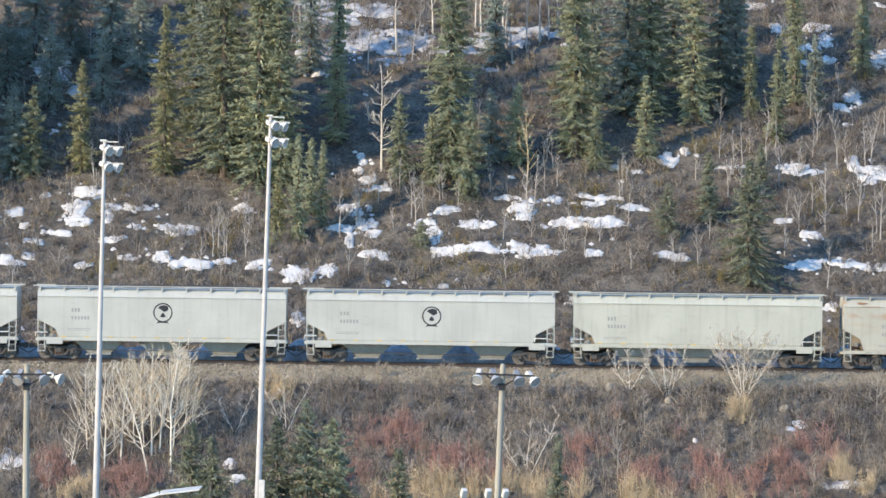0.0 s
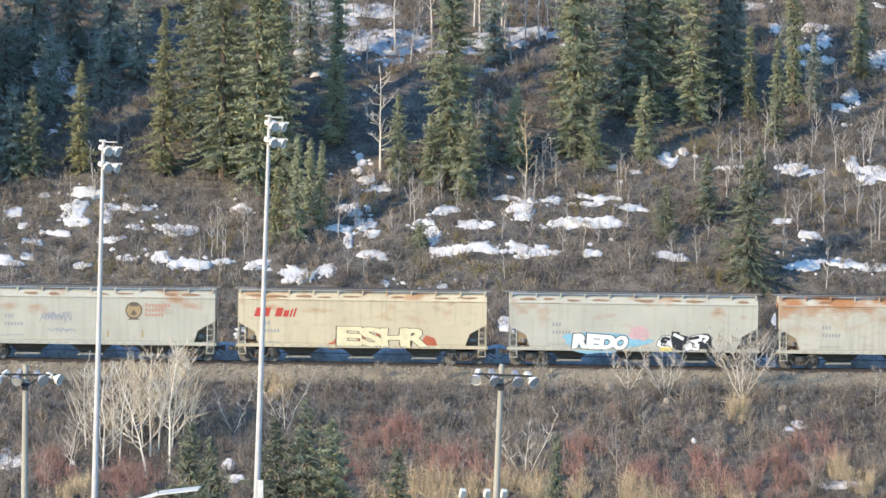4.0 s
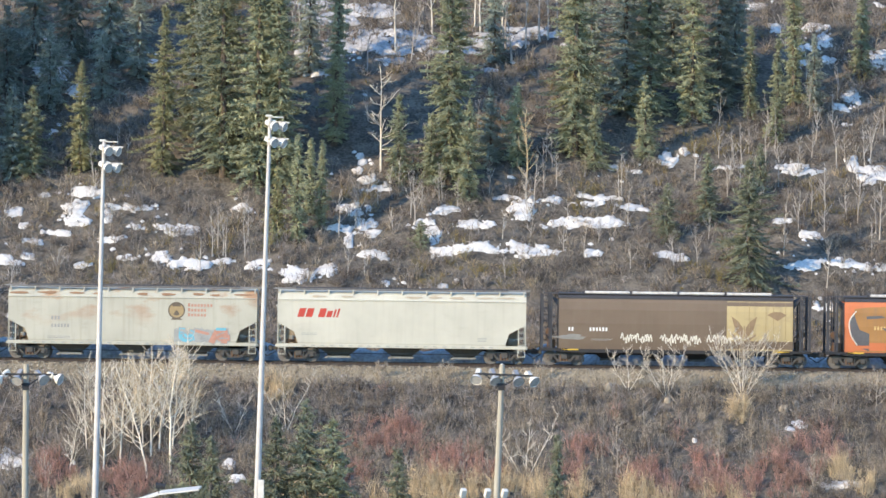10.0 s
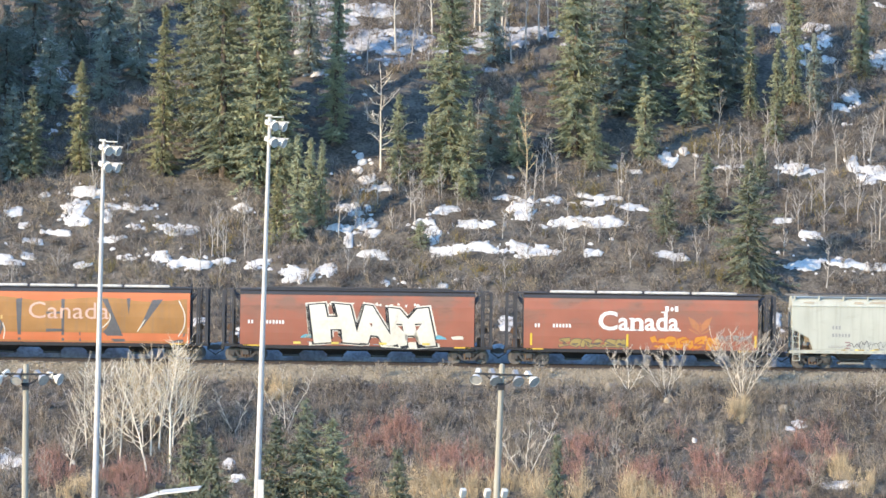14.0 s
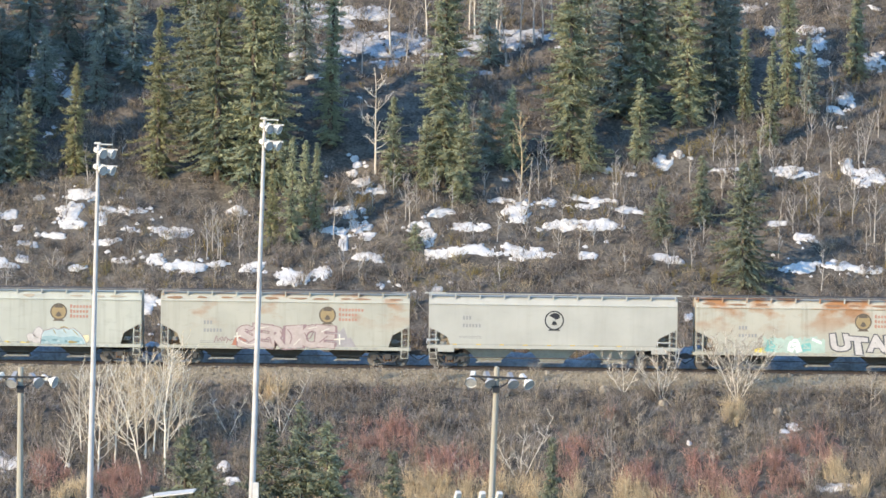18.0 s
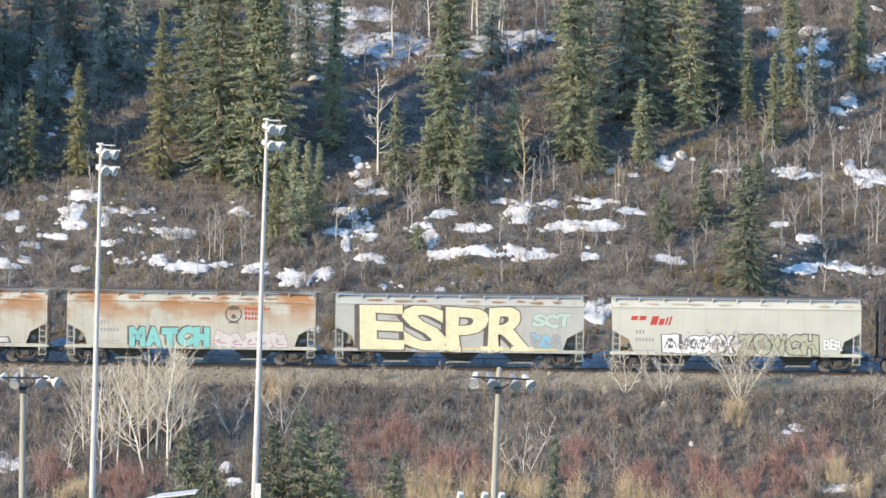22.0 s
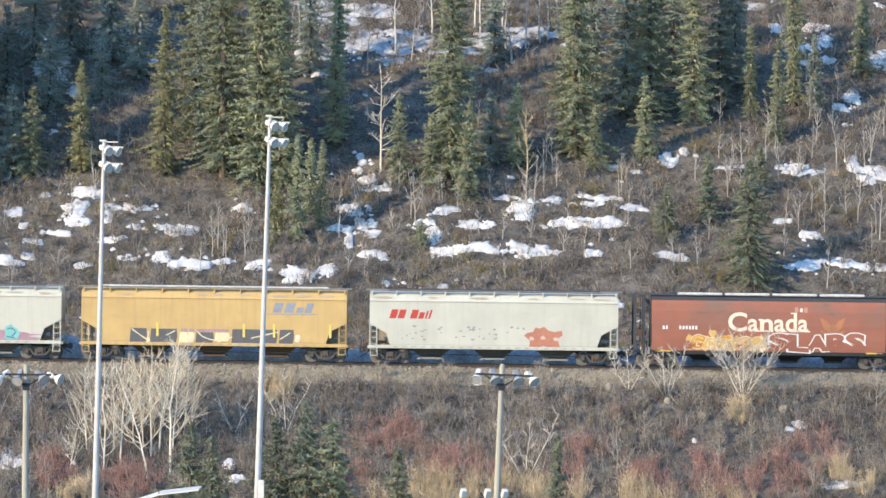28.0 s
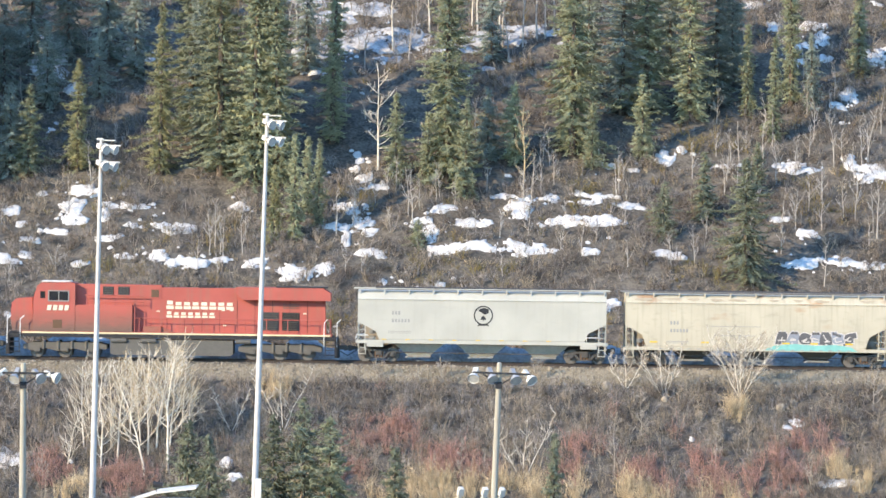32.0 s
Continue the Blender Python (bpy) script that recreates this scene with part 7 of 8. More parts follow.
patch("paint_fleck", blob(3.65, 1.3, 0.3, 0.09, faded, 12), M["ochre_spray"], car, "plain", 0.021)
sweep("graffiti_line", [((2.4, 2.1), (2.55, 1.85)), ((3.05, 2.15), (3.25, 1.9)), ((3.7, 2.1), (4.1, 1.7)), ((2.9, 2.25), (3.1, 2.32), (3.35, 2.24))], 0.05, M["ochre_spray"], car, "plain", 0.021)
car = enrol(plain_hopper(252.73, "soo_paint", OLD + " with dusty pink graffiti"))
gold_roundel(2.8, 3.3, car, "plain"), small_marks(car, x=-5.6, z=2.1)
for line in ([(-3.5, 1.25), (-3.0, 2.35), (-2.5, 1.6), (-2.6, 1.2)], [(-0.7, 1.9), (0.1, 2.55), (0.4, 1.8)], [(0.8, 1.2), (1.3, 2.2), (1.7, 1.3)]):
    patch("graffiti_splash", line, M["brick_spray"], car, "plain", 0.004)
patch("graffiti_peak", [(2.6, 1.15), (2.8, 2.3), (3.15, 2.15), (3.35, 2.42), (3.6, 2.2), (3.9, 2.5), (4.15, 1.75), (4.35, 1.85), (4.75, 1.15)], M["dusk_spray"], car, "plain", 0.004)
graffiti_word("SERICE", -3.05, 3.2, 1.14, 2.62, "dusty_pink_spray", "mauve_spray", car, "plain", 0.055, 0.030, wobble=0.05, overlap=1.2, slant=0.06, drop=(0.07, -0.03))
sweep("graffiti_line", [((3.3, 1.7), (3.9, 1.75)), ((3.6, 2.0), (3.62, 1.4)), ((-3.3, 1.8), (-2.95, 1.85)), ((-3.15, 2.05), (-3.1, 1.55))], 0.10, M["chalk_spray"], car, "plain", 0.02)
tag(-4.6, -3.4, 1.4, 1.95, "mauve_spray", car, "plain", 19, 3, 0.05)
sweep("graffiti_line", [((-2.6, 2.3), (-2.2, 2.15), (-2.0, 2.4)), ((-1.4, 1.5), (-1.0, 1.9), (-0.9, 1.4)), ((0.2, 2.3), (0.5, 1.9), (0.35, 1.4)), ((1.3, 2.1), (1.6, 1.6), (1.9, 2.2)), ((-0.3, 2.2), (0.0, 1.7)), ((2.3, 1.5), (2.8, 1.9)), ((-2.4, 1.4), (-1.9, 1.7))], 0.07, M["mauve_spray"], car, "plain", 0.021)
sweep("graffiti_line", [((-2.9, 1.5), (-2.4, 1.25), (-1.9, 1.35)), ((-1.6, 2.4), (-1.1, 2.5)), ((0.6, 1.3), (1.0, 1.7)), ((1.5, 2.4), (2.1, 2.5)), ((2.4, 2.2), (2.9, 2.4))], 0.06, M["chalk_spray"], car, "plain", 0.023)
car = enrol(plain_hopper(288.02, "rusty_paint", "rust-spotted grey covered hopper car with green and black graffiti"))
gold_roundel(2.85, 3.3, car, "plain"), small_marks(car, x=-5.6, z=2.2)
scrawl(-3.6, 0.2, 1.2, 2.3, ("teal_spray", "mint_spray", "white_spray"), "mint_spray", car, "plain", 19, 5, "mint_spray")
graffiti_word("UTAL", 0.75, 5.5, 1.24, 2.4, "lilac_spray", "ash_spray", car, "plain", 0.05, 0.05, slant=-0.12, overlap=1.1, flare=0.15)
patch("graffiti_blot", blob(-3.9, 1.3, 0.4, 0.25, np.random.default_rng(11)), M["yellow_spray"], car, "plain")
car = enrol(plain_hopper(305.72, "rusty_paint", "badly rusted covered hopper car with teal and lilac graffiti"))
gold_roundel(2.8, 3.35, car, "plain", None, "dark_gold_mark", "red_mark"), small_marks(car, x=-6.2, z=2.1)
graffiti_word("MATCH", -4.05, 1.25, 1.1, 2.42, "teal_spray", "shadow_spray", car, "plain", 0.10, 0.03, wobble=0.02, overlap=1.02, drop=(-0.09, 0.03))
scrawl(1.4, 6.2, 1.08, 2.3, ("lilac_spray", "lilac_spray"), "plum_spray", car, "plain", 20, 5, None, None, 0.045)
car = enrol(plain_hopper(323.43, "pale_grey_paint", "grey covered hopper car with giant cream graffiti letters", rusty_top=True))
graffiti_word("ESPR", -6.5, 4.7, 1.12, 4.06, "cream_spray", "shadow_spray", car, "plain", 0.034, 0.016, wobble=0.012, overlap=1.04, drop=(-0.24, -0.03))
for u in (-0.6, 2.2, 4.2):
    bar("graffiti_serif", u - 0.78, u + 0.7, 1.12, 1.42, M["cream_spray"], car, "plain", 0.019)
graffiti_word("SCT", 4.85, 7.3, 2.7, 3.55, "mint_spray", "grey_mark", car, "plain", 0.05, 0.035, slant=0.15), scrawl(4.7, 6.6, 1.3, 2.4, ("grime_spray", "sky_spray"), "grey_mark", car, "plain", 22, 3)
bar("graffiti_bar", -6.8, 6.5, 1.1, 1.3, M["yellow_spray"], car, "plain", 0.004)
car = enrol(plain_hopper(341.72, "white_paint", "white covered hopper car with black and cream graffiti"))
red_emblem(-7.1, 2.98, car, "plain", cut=True), small_marks(car, x=-6.9, z=1.9)
patch("graffiti_ground", [(-5.0, 1.2), (-4.7, 2.15), (-3.9, 2.4), (-3.0, 2.3), (-2.2, 2.45), (-1.2, 2.3), (-0.3, 2.4), (-0.1, 1.7), (-0.3, 1.2)], M["lilac_spray"], car, "plain", 0.003)
graffiti_word("ELGBOX", -4.8, -0.3, 1.2, 2.36, "white_spray", "ash_spray", car, "plain", 0.04, 0.04, wobble=0.09, overlap=1.25, drop=(0.1, -0.03))
graffiti_word("ZOWCH", 0.1, 5.35, 1.12, 2.44, "sage_spray", "shadow_spray", car, "plain", 0.08, 0.05, wobble=0.03, overlap=1.12, flare=0.12)
tag(-4.7, -0.3, 1.25, 2.3, "ash_spray", car, "plain", 26, 9, 0.06, 0.020), tag(-4.5, -0.4, 1.2, 2.2, "white_spray", car, "plain", 27, 4, 0.04, 0.024)
tag(0.3, 5.2, 1.2, 2.4, "shadow_spray", car, "plain", 28, 5, 0.05, 0.020)
patch("graffiti_splash", [(-0.35, 1.7), (0.5, 2.3), (0.55, 2.0), (0.1, 1.75)], M["dusk_spray"], car, "plain", 0.005)
graffiti_word("BER", 5.75, 6.95, 1.4, 2.1, "white_spray", "ash_spray", car, "plain", 0.02, 0.03)
haze = np.random.default_rng(25)
for k in range(20):
    patch("paint_fleck", blob(haze.uniform(-4.8, 5.2), 2.5 + haze.normal(0, 0.05), haze.uniform(0.1, 0.25), haze.uniform(0.02, 0.05), haze, 8), M["grime_spray"], car, "plain", 0.003)
car = enrol(round_hopper(360.1, "brown_rust_paint", "rusty brown cylindrical hopper car with faded yellow panel and silver graffiti", "faded"))
for k in range(4):
    a = -3.75 + 0.82 * k
    shape = [(a, 1.16), (a + 0.8, 1.16), (a + 0.95, 1.45), (a + 0.62, 1.6), (a + 0.9, 1.8), (a + 0.7, 2.2 - 0.1 * k), (a - 0.05, 2.15 - 0.1 * k), (a - 0.12, 1.8), (a + 0.1, 1.6)]
    patch("graffiti_block", [(x + (x - a - 0.4) * 0.1, z + (z - 1.68) * 0.06) for x, z in shape], M["frame_black"], car, "round", 0.007 + 0.002 * k)
    patch("graffiti_block", shape, M["smoke_spray"], car, "round", 0.008 + 0.002 * k)
    sweep("graffiti_stroke", [((a + 0.2, 1.9), (a + 0.55, 1.95)), ((a + 0.25, 1.4), (a + 0.6, 1.38))], 0.06, M["frame_black"], car, "round", 0.018)
CLOUD = [(0.2, 1.14), (0.15, 1.5), (0.28, 1.85), (0.4, 2.15), (0.75, 2.3), (1.2, 2.36), (1.7, 2.26), (2.1, 2.3), (2.45, 2.15), (2.66, 1.85), (2.62, 1.6), (2.85, 1.4), (2.75, 1.14)]
patch("graffiti_cloud", CLOUD, M["white_spray"], car, "round", 0.008)
for u, w, a, b in ((-0.05, 1.5, 0.25, 0.14), (-0.4, 1.75, 0.14, 0.1), (0.05, 1.25, 0.2, 0.1), (2.95, 1.5, 0.12, 0.1), (-0.25, 1.35, 0.1, 0.08)):
    patch("graffiti_blot", blob(u, w, a, b, np.random.default_rng(62), 12), M["white_spray"], car, "round", 0.007)
sweep("graffiti_shape", [((0.98, 1.95), (1.05, 1.5), (1.0, 1.2))], 0.36, M["olive_spray"], car, "round", 0.014)
sweep("graffiti_shape", [((0.9, 1.9), (0.6, 2.0), (0.55, 1.75), (0.75, 1.6))], 0.10, M["olive_spray"], car, "round", 0.014)
sweep("graffiti_shape", [((2.1, 1.62), (2.0, 1.9), (2.25, 2.08), (2.5, 1.9), (2.35, 1.62), (2.05, 1.55))], 0.13, M["olive_spray"], car, "round", 0.014)
patch("graffiti_shape", [(2.05, 1.18), (2.1, 1.42), (2.55, 1.44), (2.62, 1.18)], M["olive_spray"], car, "round", 0.014)
patch("graffiti_block", [(3.66, 1.16), (3.7, 2.05), (4.3, 1.9), (4.75, 2.2), (5.4, 1.95), (6.05, 1.9), (5.9, 1.16)], M["frame_black"], car, "round", 0.012)
patch("graffiti_block", [(3.72, 1.18), (3.76, 1.97), (4.3, 1.82), (4.75, 2.12), (5.4, 1.88), (5.97, 1.84), (5.84, 1.18)], M["white_spray"], car, "round", 0.014)
sweep("graffiti_stroke", [((4.0, 1.6), (4.4, 1.35)), ((4.9, 1.9), (4.7, 1.3)), ((5.3, 1.6), (5.6, 1.7))], 0.05, M["frame_black"], car, "round", 0.018)
car = enrol(plain_hopper(378.41, "white_paint", "white covered hopper car with purple, blue and pink graffiti"))
red_emblem(-6.9, 2.98, car, "plain")
patch("graffiti_ground", [(-5.0, 1.2), (-4.75, 2.1), (-4.2, 2.5), (-3.2, 2.55), (-2.3, 2.62), (-1.3, 2.4), (-0.7, 2.3), (0.2, 2.45), (0.75, 2.1), (0.7, 1.7), (-0.2, 1.5), (-0.6, 1.15)], M["mint_spray"], car, "plain", 0.003)
patch("graffiti_ground", [(-5.0, 1.15), (-4.9, 1.75), (-4.5, 2.0), (-4.5, 1.15)], M["amber_spray"], car, "plain", 0.005)
graffiti_word("EWTA", -4.55, -0.85, 1.14, 2.36, "violet_spray", "slate_mark", car, "plain", 0.06, 0.035, wobble=0.05, slant=-0.1, overlap=1.18, flare=0.1, drop=(0.08, 0.02))
sweep("graffiti_shine", [((-4.4, 2.3), (-3.7, 2.42), (-3.0, 2.3)), ((-2.6, 2.15), (-2.0, 2.42), (-1.3, 2.15)), ((-0.75, 2.1), (-0.3, 2.3), (0.2, 2.1), (0.55, 2.25))], 0.26, M["blue_spray"], car, "plain", 0.021)
sweep("graffiti_line", [((-4.6, 2.45), (-3.8, 2.6), (-2.9, 2.45)), ((-4.4, 1.3), (-4.3, 2.1)), ((-3.4, 1.5), (-2.9, 2.1)), ((-2.4, 2.4), (-1.9, 2.58), (-1.1, 2.3), (-0.75, 1.9)), ((-0.85, 1.8), (-0.5, 1.55), (-0.2, 1.9), (-0.6, 2.15)), ((-1.7, 1.3), (-1.5, 1.9))], 0.06, M["white_spray"], car, "plain", 0.024)
sweep("graffiti_line", [((-1.9, 1.55), (-1.75, 1.9)), ((-1.2, 1.5), (-1.1, 1.8))], 0.12, M["yellow_spray"], car, "plain", 0.023)
patch("graffiti_cloud", blob(3.8, 1.42, 3.0, 0.40, np.random.default_rng(34), 30), M["plum_spray"], car, "plain", 0.005)
for k, (u, tone) in enumerate(((1.2, "amber_spray"), (2.4, "peach_spray"), (3.7, "plum_spray"), (4.95, "teal_spray"))):
    patch("graffiti_blot", blob(u, 1.68, 0.5 if k else 0.3, 0.5 if k else 0.28, np.random.default_rng(30 + k), 20), M[tone], car, "plain", 0.008 + 0.002 * k)
    sweep("graffiti_stroke", [((u - 0.3, 1.9), (u, 2.05), (u + 0.3, 1.75), (u + 0.05, 1.5)), ((u - 0.3, 1.45), (u + 0.2, 1.35))], 0.06, M["plum_spray" if k < 3 else "navy_mark"], car, "plain", 0.02)
car = enrol(plain_hopper(396.69, "yellow_paint", "yellow covered hopper car with blue lettering shapes and dark graffiti blocks", "brown_steel", snow=True, half=8.75))
for a, b in ((3.85, 4.5), (4.6, 5.3), (5.4, 5.85), (5.95, 6.5)):
    patch("emblem_shape", [(a, 3.25), (b - 0.1, 3.25), (b + 0.1, 3.9), (a + 0.2, 3.9)] if b - a > 0.5 else [(a, 3.25), (b, 3.25), (b + 0.05, 3.6), (a + 0.1, 3.6)], M["slate_mark"], car, "plain")
bar("emblem_line", 3.5, 6.8, 3.12, 3.18, M["slate_mark"], car, "plain")
for a, b, c, d, tone in ((-5.54, -4.4, 1.14, 2.12, "ash_spray"), (-4.2, -2.4, 1.14, 2.1, "ash_spray"), (-2.17, -1.26, 1.93, 2.12, "plum_spray"), (-2.3, -1.26, 1.18, 1.88, "cream_spray"), (-1.2, 0.0, 1.14, 1.9, "ash_spray"),
                         (-1.15, 1.05, 1.93, 2.1, "plum_spray"), (0.06, 1.05, 1.3, 1.88, "cream_spray"), (1.17, 4.2, 1.16, 2.12, "ash_spray"), (4.3, 5.3, 1.18, 2.12, "ash_spray"), (-4.4, -4.2, 1.14, 1.5, "cream_spray"), (5.35, 5.7, 1.3, 1.8, "name_cream")):
    patch("graffiti_block", [(a, c), (b - 0.1, c), (b, (c + d) / 2), (b - 0.04, d), (a + 0.06, d), (a, c + 0.1)], M[tone], car, "plain", 0.006)
for k, line in enumerate((((-5.4, 2.05), (-4.9, 1.7), (-4.3, 1.3)), ((-3.1, 1.7), (-2.6, 1.95)), ((-1.1, 1.95), (-0.7, 1.55), (0.1, 1.35)), ((0.3, 1.25), (1.2, 1.6)), ((2.5, 1.55), (4.2, 1.95)), ((4.4, 1.5), (5.0, 1.9)), ((-4.4, 1.2), (-4.3, 1.9)))):
    sweep("graffiti_stroke", [line], 0.07, M["cream_spray"], car, "plain", 0.012)
for u in (-7.5, -3.8, 1.9, 3.9, 7.6):
    bar("yellow_mark", u, u + 0.16, 1.6, 2.5, M["yellow_spray"], car, "plain", 0.02)
car = enrol(plain_hopper(415.15, "white_paint", "white covered hopper car with a splash of red spray paint"))
red_emblem(-6.9, 2.98, car, "plain")
patch("graffiti_blot", [(2.35, 1.15), (2.4, 1.6), (2.0, 1.95), (2.2, 2.12), (2.6, 2.2), (2.75, 2.5), (3.05, 2.42), (3.3, 2.55), (3.6, 2.3), (4.0, 2.2), (4.5, 2.3), (4.55, 2.0), (4.2, 1.75), (4.4, 1.15), (3.7, 1.12), (3.3, 1.3), (2.9, 1.12)], M["brick_spray"], car, "plain")
for u, w in ((2.5, 1.75), (3.25, 1.8), (4.1, 1.72)):
    patch("graffiti_blot", blob(u, w, 0.17, 0.14, np.random.default_rng(41), 12, 0.3), M["peach_spray"], car, "plain", 0.01)
flecks = np.random.default_rng(42)
for k in range(34):
    patch("paint_fleck", blob(flecks.uniform(-6.2, 2.0), flecks.uniform(1.6, 2.5), flecks.uniform(0.03, 0.16), flecks.uniform(0.03, 0.09), flecks, 7), M["grey_mark"], car, "plain")
car = enrol(round_hopper(433.29, "red_brown_paint", "red-brown cylindrical hopper car with a cream country name and orange graffiti"))
canada(-2.7, 2.4, car, "round"), number_bars(-7.0, 2.5, M["white_mark"], car, "round", 2), number_bars(-5.9, 2.5, M["white_mark"], car, "round", 6)
scrawl(-5.3, -0.3, 1.14, 2.2, ("orange_spray", "amber_spray", "amber_spray"), "name_cream", car, "round", 43, 5, "amber_spray")
patch("graffiti_blot", blob(-3.7, 2.25, 0.28, 0.24, np.random.default_rng(45), 18), M["amber_spray"], car, "round")
graffiti_word("SLABS", 0.1, 6.3, 1.2, 2.3, "red_brown_paint", "white_spray", car, "round", 0.06, 0.045, overlap=1.12), wheat(4.2, 2.3, 1.7, 1.3, M["rust_orange_paint"], car, "round")
enrol(locomotive(454.36))
car = enrol(plain_hopper(492.84, "cream_paint", "dusty cream covered hopper car with green and black graffiti", half=8.6))
small_marks(car, x=-5.9, z=2.2)
scrawl(1.3, 6.4, 1.45, 2.45, ("ash_spray", "slate_mark"), "lilac_spray", car, "plain", 45, 7, None, "ash_spray", 0.06)
patch("graffiti_cloud", [(0.5, 1.08), (6.7, 1.06), (6.3, 1.34), (5.2, 1.5), (4.0, 1.42), (2.6, 1.52), (1.2, 1.4)], M["teal_spray"], car, "plain", 0.021)
for u in (-7.0, -3.6, 1.75, 3.6, 5.9):
    bar("yellow_mark", u, u + 0.5, 1.5, 1.6, M["reflector"], car, "plain", 0.024)
lines(-3.0, 0.3, 2.6, M["grey_mark"], car, "plain", 1), lines(-2.8, 0.0, 2.0, M["grey_mark"], car, "plain", 1)


# ---- lamps on poles, and what stands at the foot of the bank ----
M["galvanised"] = shade("galvanised", (0.54, 0.51, 0.475), (0.44, 0.415, 0.39), 0.55, 0.0, fine=3, coarse=0.5)
M["lamp_white"] = shade("lamp_white", (0.72, 0.685, 0.61), (0.60, 0.57, 0.51), 0.4, fine=4)
M["lamp_lens"] = shade("lamp_lens", (0.50, 0.485, 0.45), (0.36, 0.35, 0.33), 0.25, fine=6)
M["lamp_grey"] = shade("lamp_grey", (0.42, 0.42, 0.42), (0.32, 0.32, 0.32), 0.4, 0.3, fine=4)
M["pole_wood"] = shade("pole_wood", (0.42, 0.385, 0.31), (0.31, 0.28, 0.22), 0.9, fine=4, coarse=0.6, stretch=(6, 6, 0.5), bump=0.3)
M["black_metal"] = shade("black_metal", (0.03, 0.03, 0.032), rough=0.6)


def bell(bm, r, h, m, n=16):
    """A hollow lamp bell opening along its own +z."""
    for a, b, u, v in ((0.42, 0.80, 0.0, 0.4), (0.80, 1.0, 0.4, 1.0)):
        bmesh.ops.create_cone(bm, cap_ends=False, segments=n, radius1=r * a, radius2=r * b, depth=h * (v - u), matrix=m @ Matrix.Translation((0, 0, h * (u + v) / 2)))
    bmesh.ops.create_cone(bm, cap_ends=True, segments=n, radius1=r * 0.35, radius2=r * 0.35, depth=h * 0.3, matrix=m @ Matrix.Translation((0, 0, -h * 0.15)))


def floodlight(parent, key, m, r=0.25, h=0.34, tone="lamp_white"):
    lamp = part("floodlight", f"floodlight_{key}_{r}", M[tone], parent, lambda bm: bell(bm, r, h, Matrix()), m)
    part("lens", f"lens_{key}_{r}", M["lamp_lens"], lamp, lambda bm: rod(bm, (0, 0, h * 0.86), (0, 0, h * 0.9), r * 0.93, 16))
    part("ballast_box", f"ballast_box_{key}_{r}", M[tone], lamp, lambda bm: box(bm, -0.1, 0.1, -0.1, 0.1, -0.42, -0.1, 0.02))
    return lamp


def tall_mast(x, y, top, lean, label):
    """A tapered steel mast with two tiers of floodlights to one side."""
    z = float(height(x, y))
    tall = top - z
    ob = empty("floodlight_mast", pose(x, y, z, 0, lean, 0), label, "street lamp", "floodlight masts")
    part("mast", f"mast_{tall:.1f}", M["galvanised"], ob, lambda bm: rod(bm, (0, 0, 0), (0, 0, tall), 0.17, 16, 0.075))
    part("base_plate", "mast_base", M["galvanised"], ob, lambda bm: box(bm, -0.35, 0.35, -0.35, 0.35, 0, 0.06, 0.01))
    for k, drop in enumerate((0.25, 0.98)):
        arm = part("cross_arm", f"mast_arm_{k}", M["galvanised"], ob, lambda bm: (box(bm, -0.16, 0.85, -0.05, 0.05, -0.04, 0.04), box(bm, -0.05, 0.05, -0.35, 0.35, -0.04, 0.04)), pose(0, 0, tall - drop))
        for a, b, turn in ((0.16, -0.25, 38), (0.5, -0.05, 62), (0.42, 0.35, 80)):
            floodlight(arm, "mast", pose(a - 0.06, b, -0.12, 108, 0, turn), 0.21, 0.30)
    part("top_cap", "mast_cap", M["lamp_white"], ob, lambda bm: (box(bm, -0.2, 0.1, -0.1, 0.1, -0.02, 0.07, 0.02), box(bm, 0.1, 0.62, -0.25, 0.1, -0.05, 0.0, 0.01)), pose(0, 0, tall))
    return ob


def wooden_pole(x, y, top, lean, turns, label):
    """A wooden pole with a cross-arm of four bell floodlights."""
    z = float(height(x, y))
    tall = top - z
    ob = empty("lamp_pole", pose(x, y, z, 0, lean, 0), label, "street lamp", "wooden lamp poles")
    part("pole", f"pole_{tall:.1f}", M["pole_wood"], ob, lambda bm: rod(bm, (0, 0, 0), (0, 0, tall), 0.17, 14, 0.105))
    arm = part("cross_arm", "pole_arm", M["black_metal"], ob, lambda bm: (box(bm, -1.05, 1.25, -0.16, -0.08, -0.04, 0.04), box(bm, -0.13, 0.13, -0.14, 0.1, -0.62, -0.34), rod(bm, (-0.7, -0.12, 0), (0, -0.12, -0.5), 0.03, 6), rod(bm, (0.75, -0.12, 0), (0, -0.12, -0.5), 0.03, 6)), pose(0, 0, tall - 0.4))
    for a, (tilt, turn) in zip((-0.98, -0.3, 0.62, 1.2), turns):
        floodlight(arm, "pole", pose(a, -0.14, -0.12, tilt, 0, turn), 0.24, 0.23, "lamp_white" if abs(a) > 0.9 else "lamp_grey")
    return ob


tall_mast(-15.33, -100, 12.95, 0.74, "tall grey steel mast with two tiers of white floodlights")
tall_mast(-8.22, -100, 14.14, 1.22, "tall grey steel mast with white floodlights and a box on it")
wooden_pole(-16.47, -120, 3.74, -0.22, ((125, -60), (130, -20), (120, 40), (110, 65)), "weathered wooden pole with four white bell floodlights")
wooden_pole(2.02, -120, 3.98, 1.64, ((128, -12), (132, 25), (130, 22), (125, 40)), "weathered wooden pole with four white bell floodlights")
cabinet = empty("electrical_box", pose(-7.88, -100.6, -10), "light grey electrical box on a post beside the mast", "electrical box")
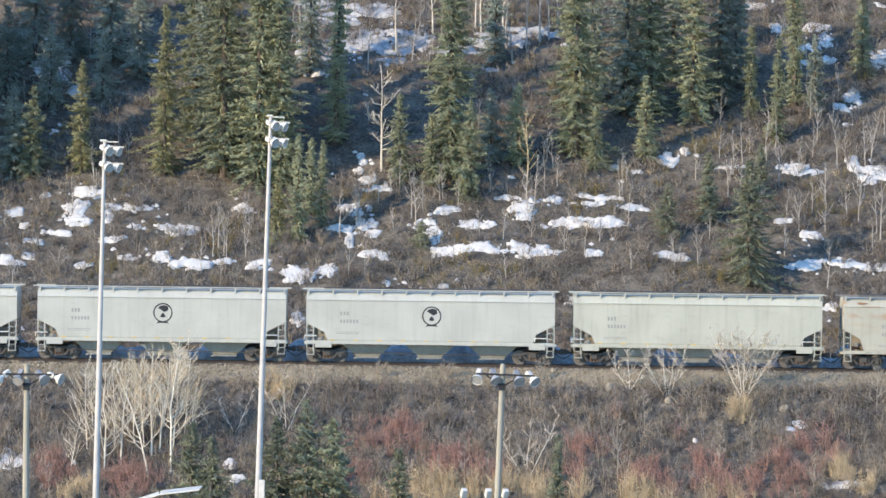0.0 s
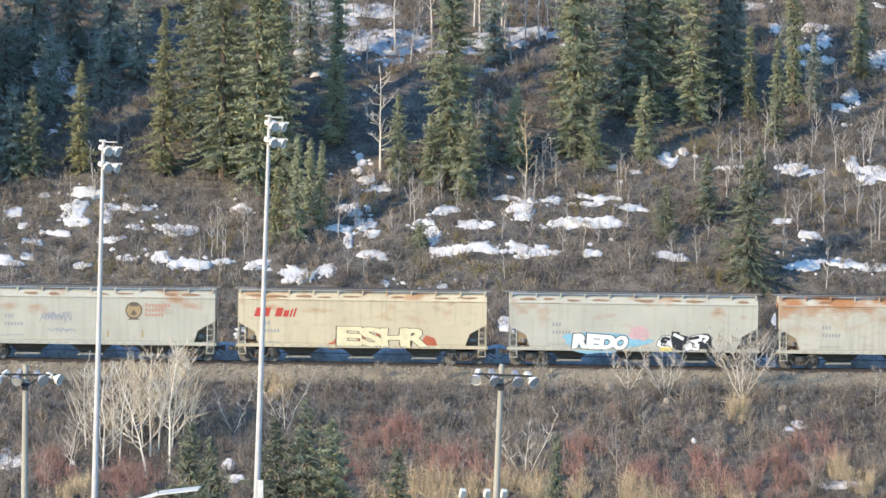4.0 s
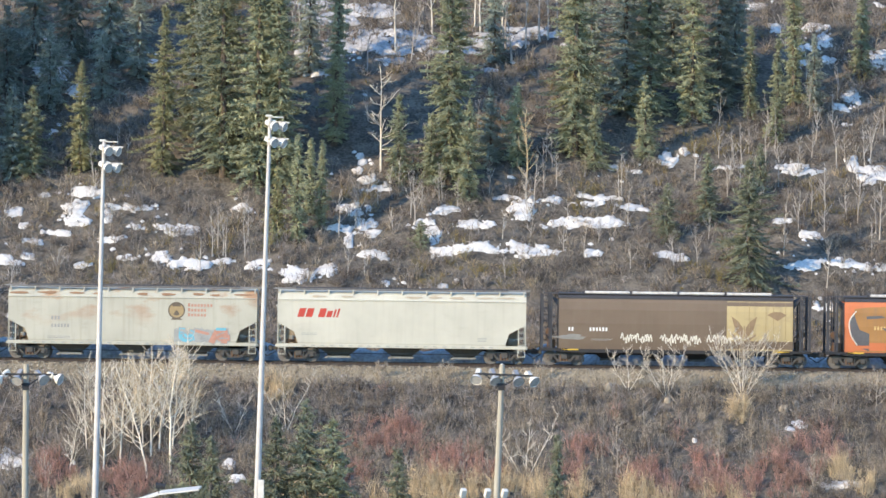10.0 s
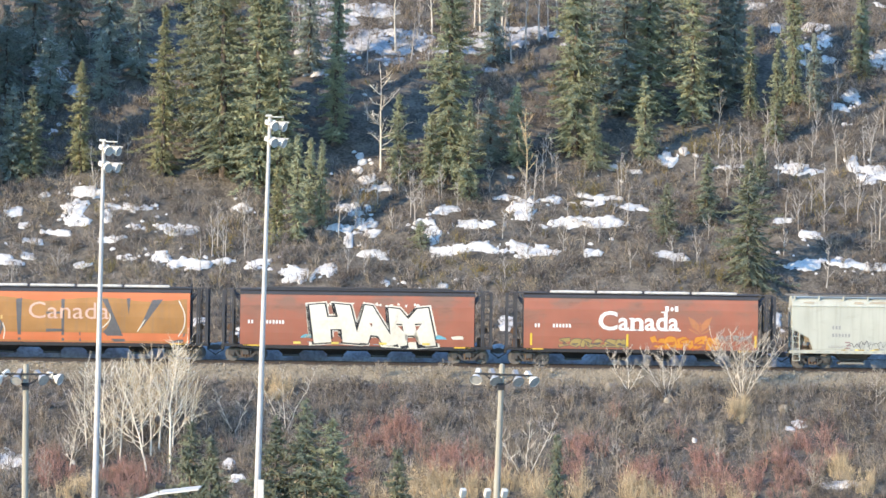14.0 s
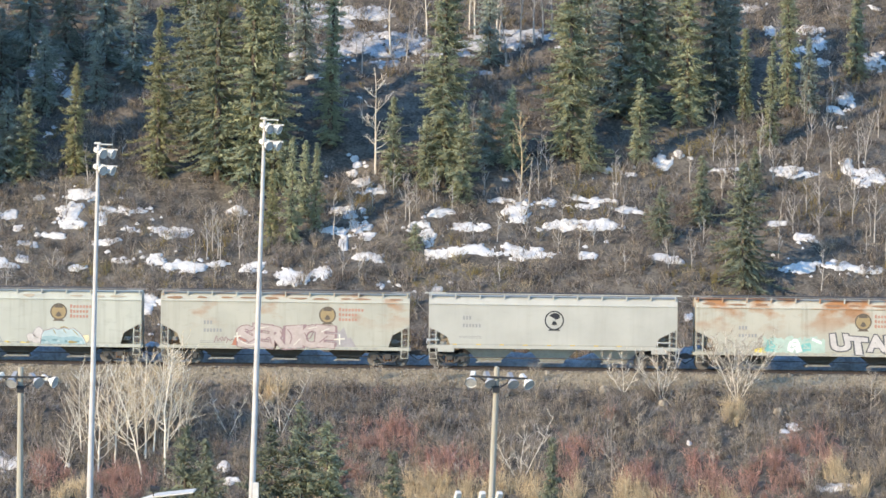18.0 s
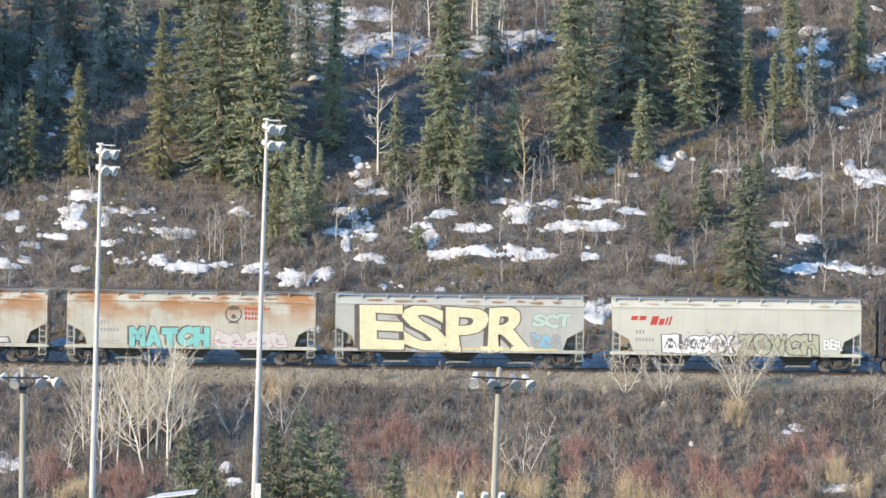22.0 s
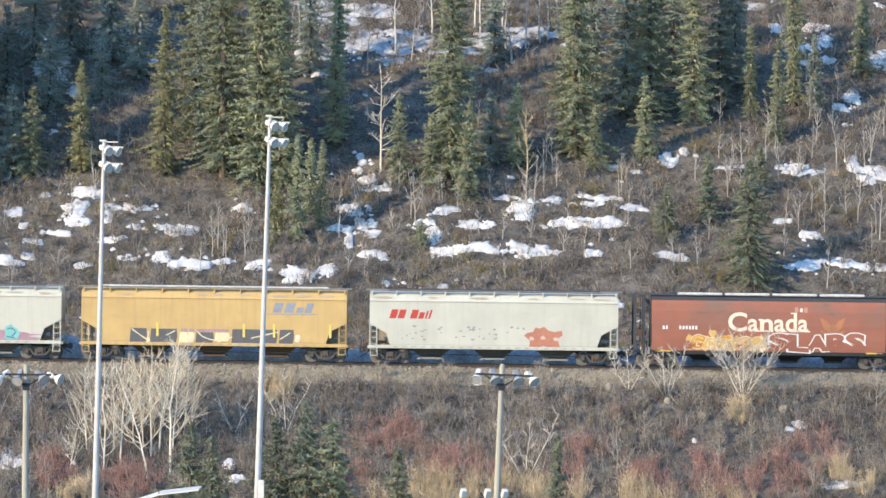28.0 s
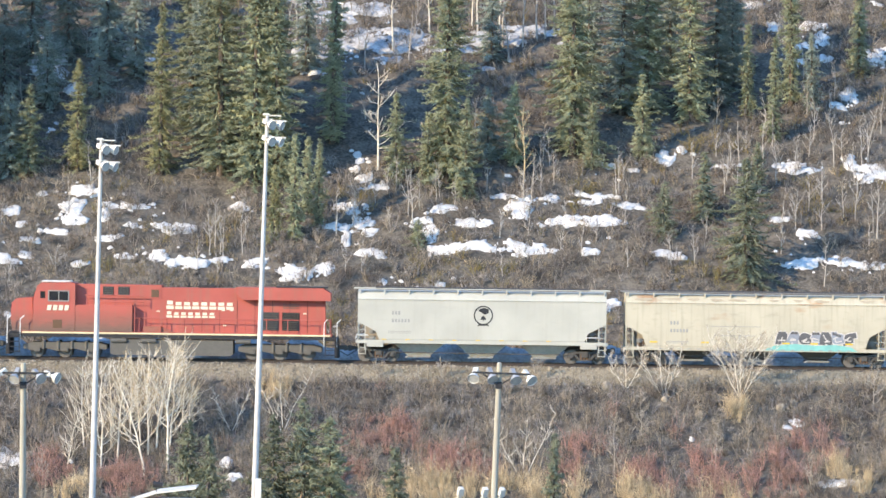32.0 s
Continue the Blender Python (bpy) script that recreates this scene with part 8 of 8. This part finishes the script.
part("post", "cabinet_post", M["galvanised"], cabinet, lambda bm: box(bm, -0.05, 0.05, -0.05, 0.05, 0, 7.0))
part("box", "cabinet_box", M["lamp_white"], cabinet, lambda bm: box(bm, -0.13, 0.13, -0.1, 0.1, 6.6, 8.1, 0.015))
low = empty("lamp_pole", pose(1.7, -140, -10, 0, 0, 0), "pole top with three white floodlights on a white arm", "street lamp", "wooden lamp poles")
part("pole", "low_pole", M["pole_wood"], low, lambda bm: rod(bm, (0, 0, 0), (0, 0, 9.9), 0.16, 12, 0.13))
low_arm = part("cross_arm", "low_arm", M["lamp_white"], low, lambda bm: box(bm, -1.05, 0.75, -0.14, -0.02, -0.1, 0.06, 0.02), pose(0, -0.1, 9.55))
for a in (-0.92, -0.06, 0.54):
    floodlight(low_arm, "low", pose(a, -0.05, 0.32, 150, 0, 200), 0.2, 0.3)
shed = empty("shed", pose(-15.0, -50, -10), "low hut with a bright white sloping metal roof", "shed")
part("wall", "shed_wall", M["lamp_grey"], shed, lambda bm: box(bm, -1.9, 1.6, -1.4, 1.4, 0, 3.9, 0.02))
part("roof", "shed_roof", M["lamp_white"], shed, lambda bm: slab(bm, [(-2.2, 3.75), (-0.4, 4.35), (1.75, 4.62), (1.75, 4.54), (-0.4, 4.27), (-2.2, 3.67)], -1.6, 1.6))
part("vent", "shed_vent", M["black_metal"], shed, lambda bm: (rod(bm, (-0.45, -1.2, 4.3), (-0.45, -1.2, 4.65), 0.03, 6), rod(bm, (-0.62, -1.2, 4.75), (-0.1, -1.2, 4.72), 0.18, 10, 0.14)))
stake = empty("marker_post", pose(3.96, -3.4, -0.95), "short pale wooden stake beside the track bed", "post")
part("post", "stake_post", M["pole_wood"], stake, lambda bm: box(bm, -0.08, 0.08, -0.06, 0.06, 0.0, 1.02, 0.015))
part("cap", "stake_cap", M["lamp_white"], stake, lambda bm: box(bm, -0.09, 0.09, -0.07, 0.07, 1.02, 1.07, 0.01))
for number, (x, tall) in enumerate(((-3.95, 1.3), (0.28, 1.35), (6.48, 1.6))):
    bare_tree(x, -3.4, tall, 0.5, 700 + number, "straw_bark", "straw_bark", "small leafless bush at the edge of the track bed", 0.25, 7, z=-0.9, thick=0.6, stems=4, fork=0.32, forks=1, fine=0.9)
wire = empty("cable", pose(0, -70, 0), "thin pale overhead cable", "cable")
part("strand", "cable_strand", M["lamp_grey"], wire, lambda bm: [rod(bm, (14 + k * 4, 0, -6.1 + 0.062 * k * 4), (18 + k * 4, 0, -6.1 + 0.062 * (k + 1) * 4), 0.02, 6) for k in range(8)])
for number, (x, y, size, label) in enumerate(((10.9, -4.6, 0.3, "pale weathered boulder at the edge of the bank"), (22.2, -7.0, 0.28, "grey broken rock on the bank"), (23.0, -6.3, 0.25, "grey broken rock on the bank"), (14.7, -6.2, 0.22, "grey boulder on the bank"))):
    bm = bmesh.new()
    bmesh.ops.create_icosphere(bm, subdivisions=3, radius=size)
    for v in bm.verts:
        v.co *= 1 + 0.28 * noise.noise(v.co * 2.2 + Vector((number * 7, 0, 0))) + 0.1 * noise.noise(v.co * 7)
        v.co.z *= 1.35
    me = bpy.data.meshes.new("boulder")
    bm.to_mesh(me), bm.free()
    me.materials.append(M["stone"])
    tagged(new("boulder", me), label, "rock", "boulders").matrix_world = pose(x, y, float(height(x, y)) + size * 0.4, 20, 15, 50 * number)


# ---- what moves: the whole train rolls by, gathering a little speed ----
def gone(t):
    """How far the train has rolled at a time, in metres."""
    return 14.401 * t + 0.01086 * t * t


def motions():
    times = [2.0 * k for k in range(17)]
    for ob in TRAIN:
        start = ob.location.x
        walk(ob, [(t, pose(start - gone(t), 0, 0)) for t in times])
    # each wheelset turns as it rolls past the open stretch of line
    for ob, radius in WHEELS:
        seat = ob.location.copy()
        first = ob.parent.parent["start"] + ob.location.x + ob.parent.location.x
        steps = [k / FPS for k in range(round(32 * FPS) + 1) if -33 < first - gone(k / FPS) < 33]
        rows = [(t, pose(seat.x, seat.y, seat.z, 0, -math.degrees((gone(t) - gone(steps[0])) / radius), 0)) for t in steps] if steps else []
        if not rows or rows[0][0] > 0:
            rows.insert(0, (0.0, pose(*seat)))
        if rows[-1][0] < 32:
            rows.append((32.0, rows[-1][1]))
        walk(ob, rows)


motions()
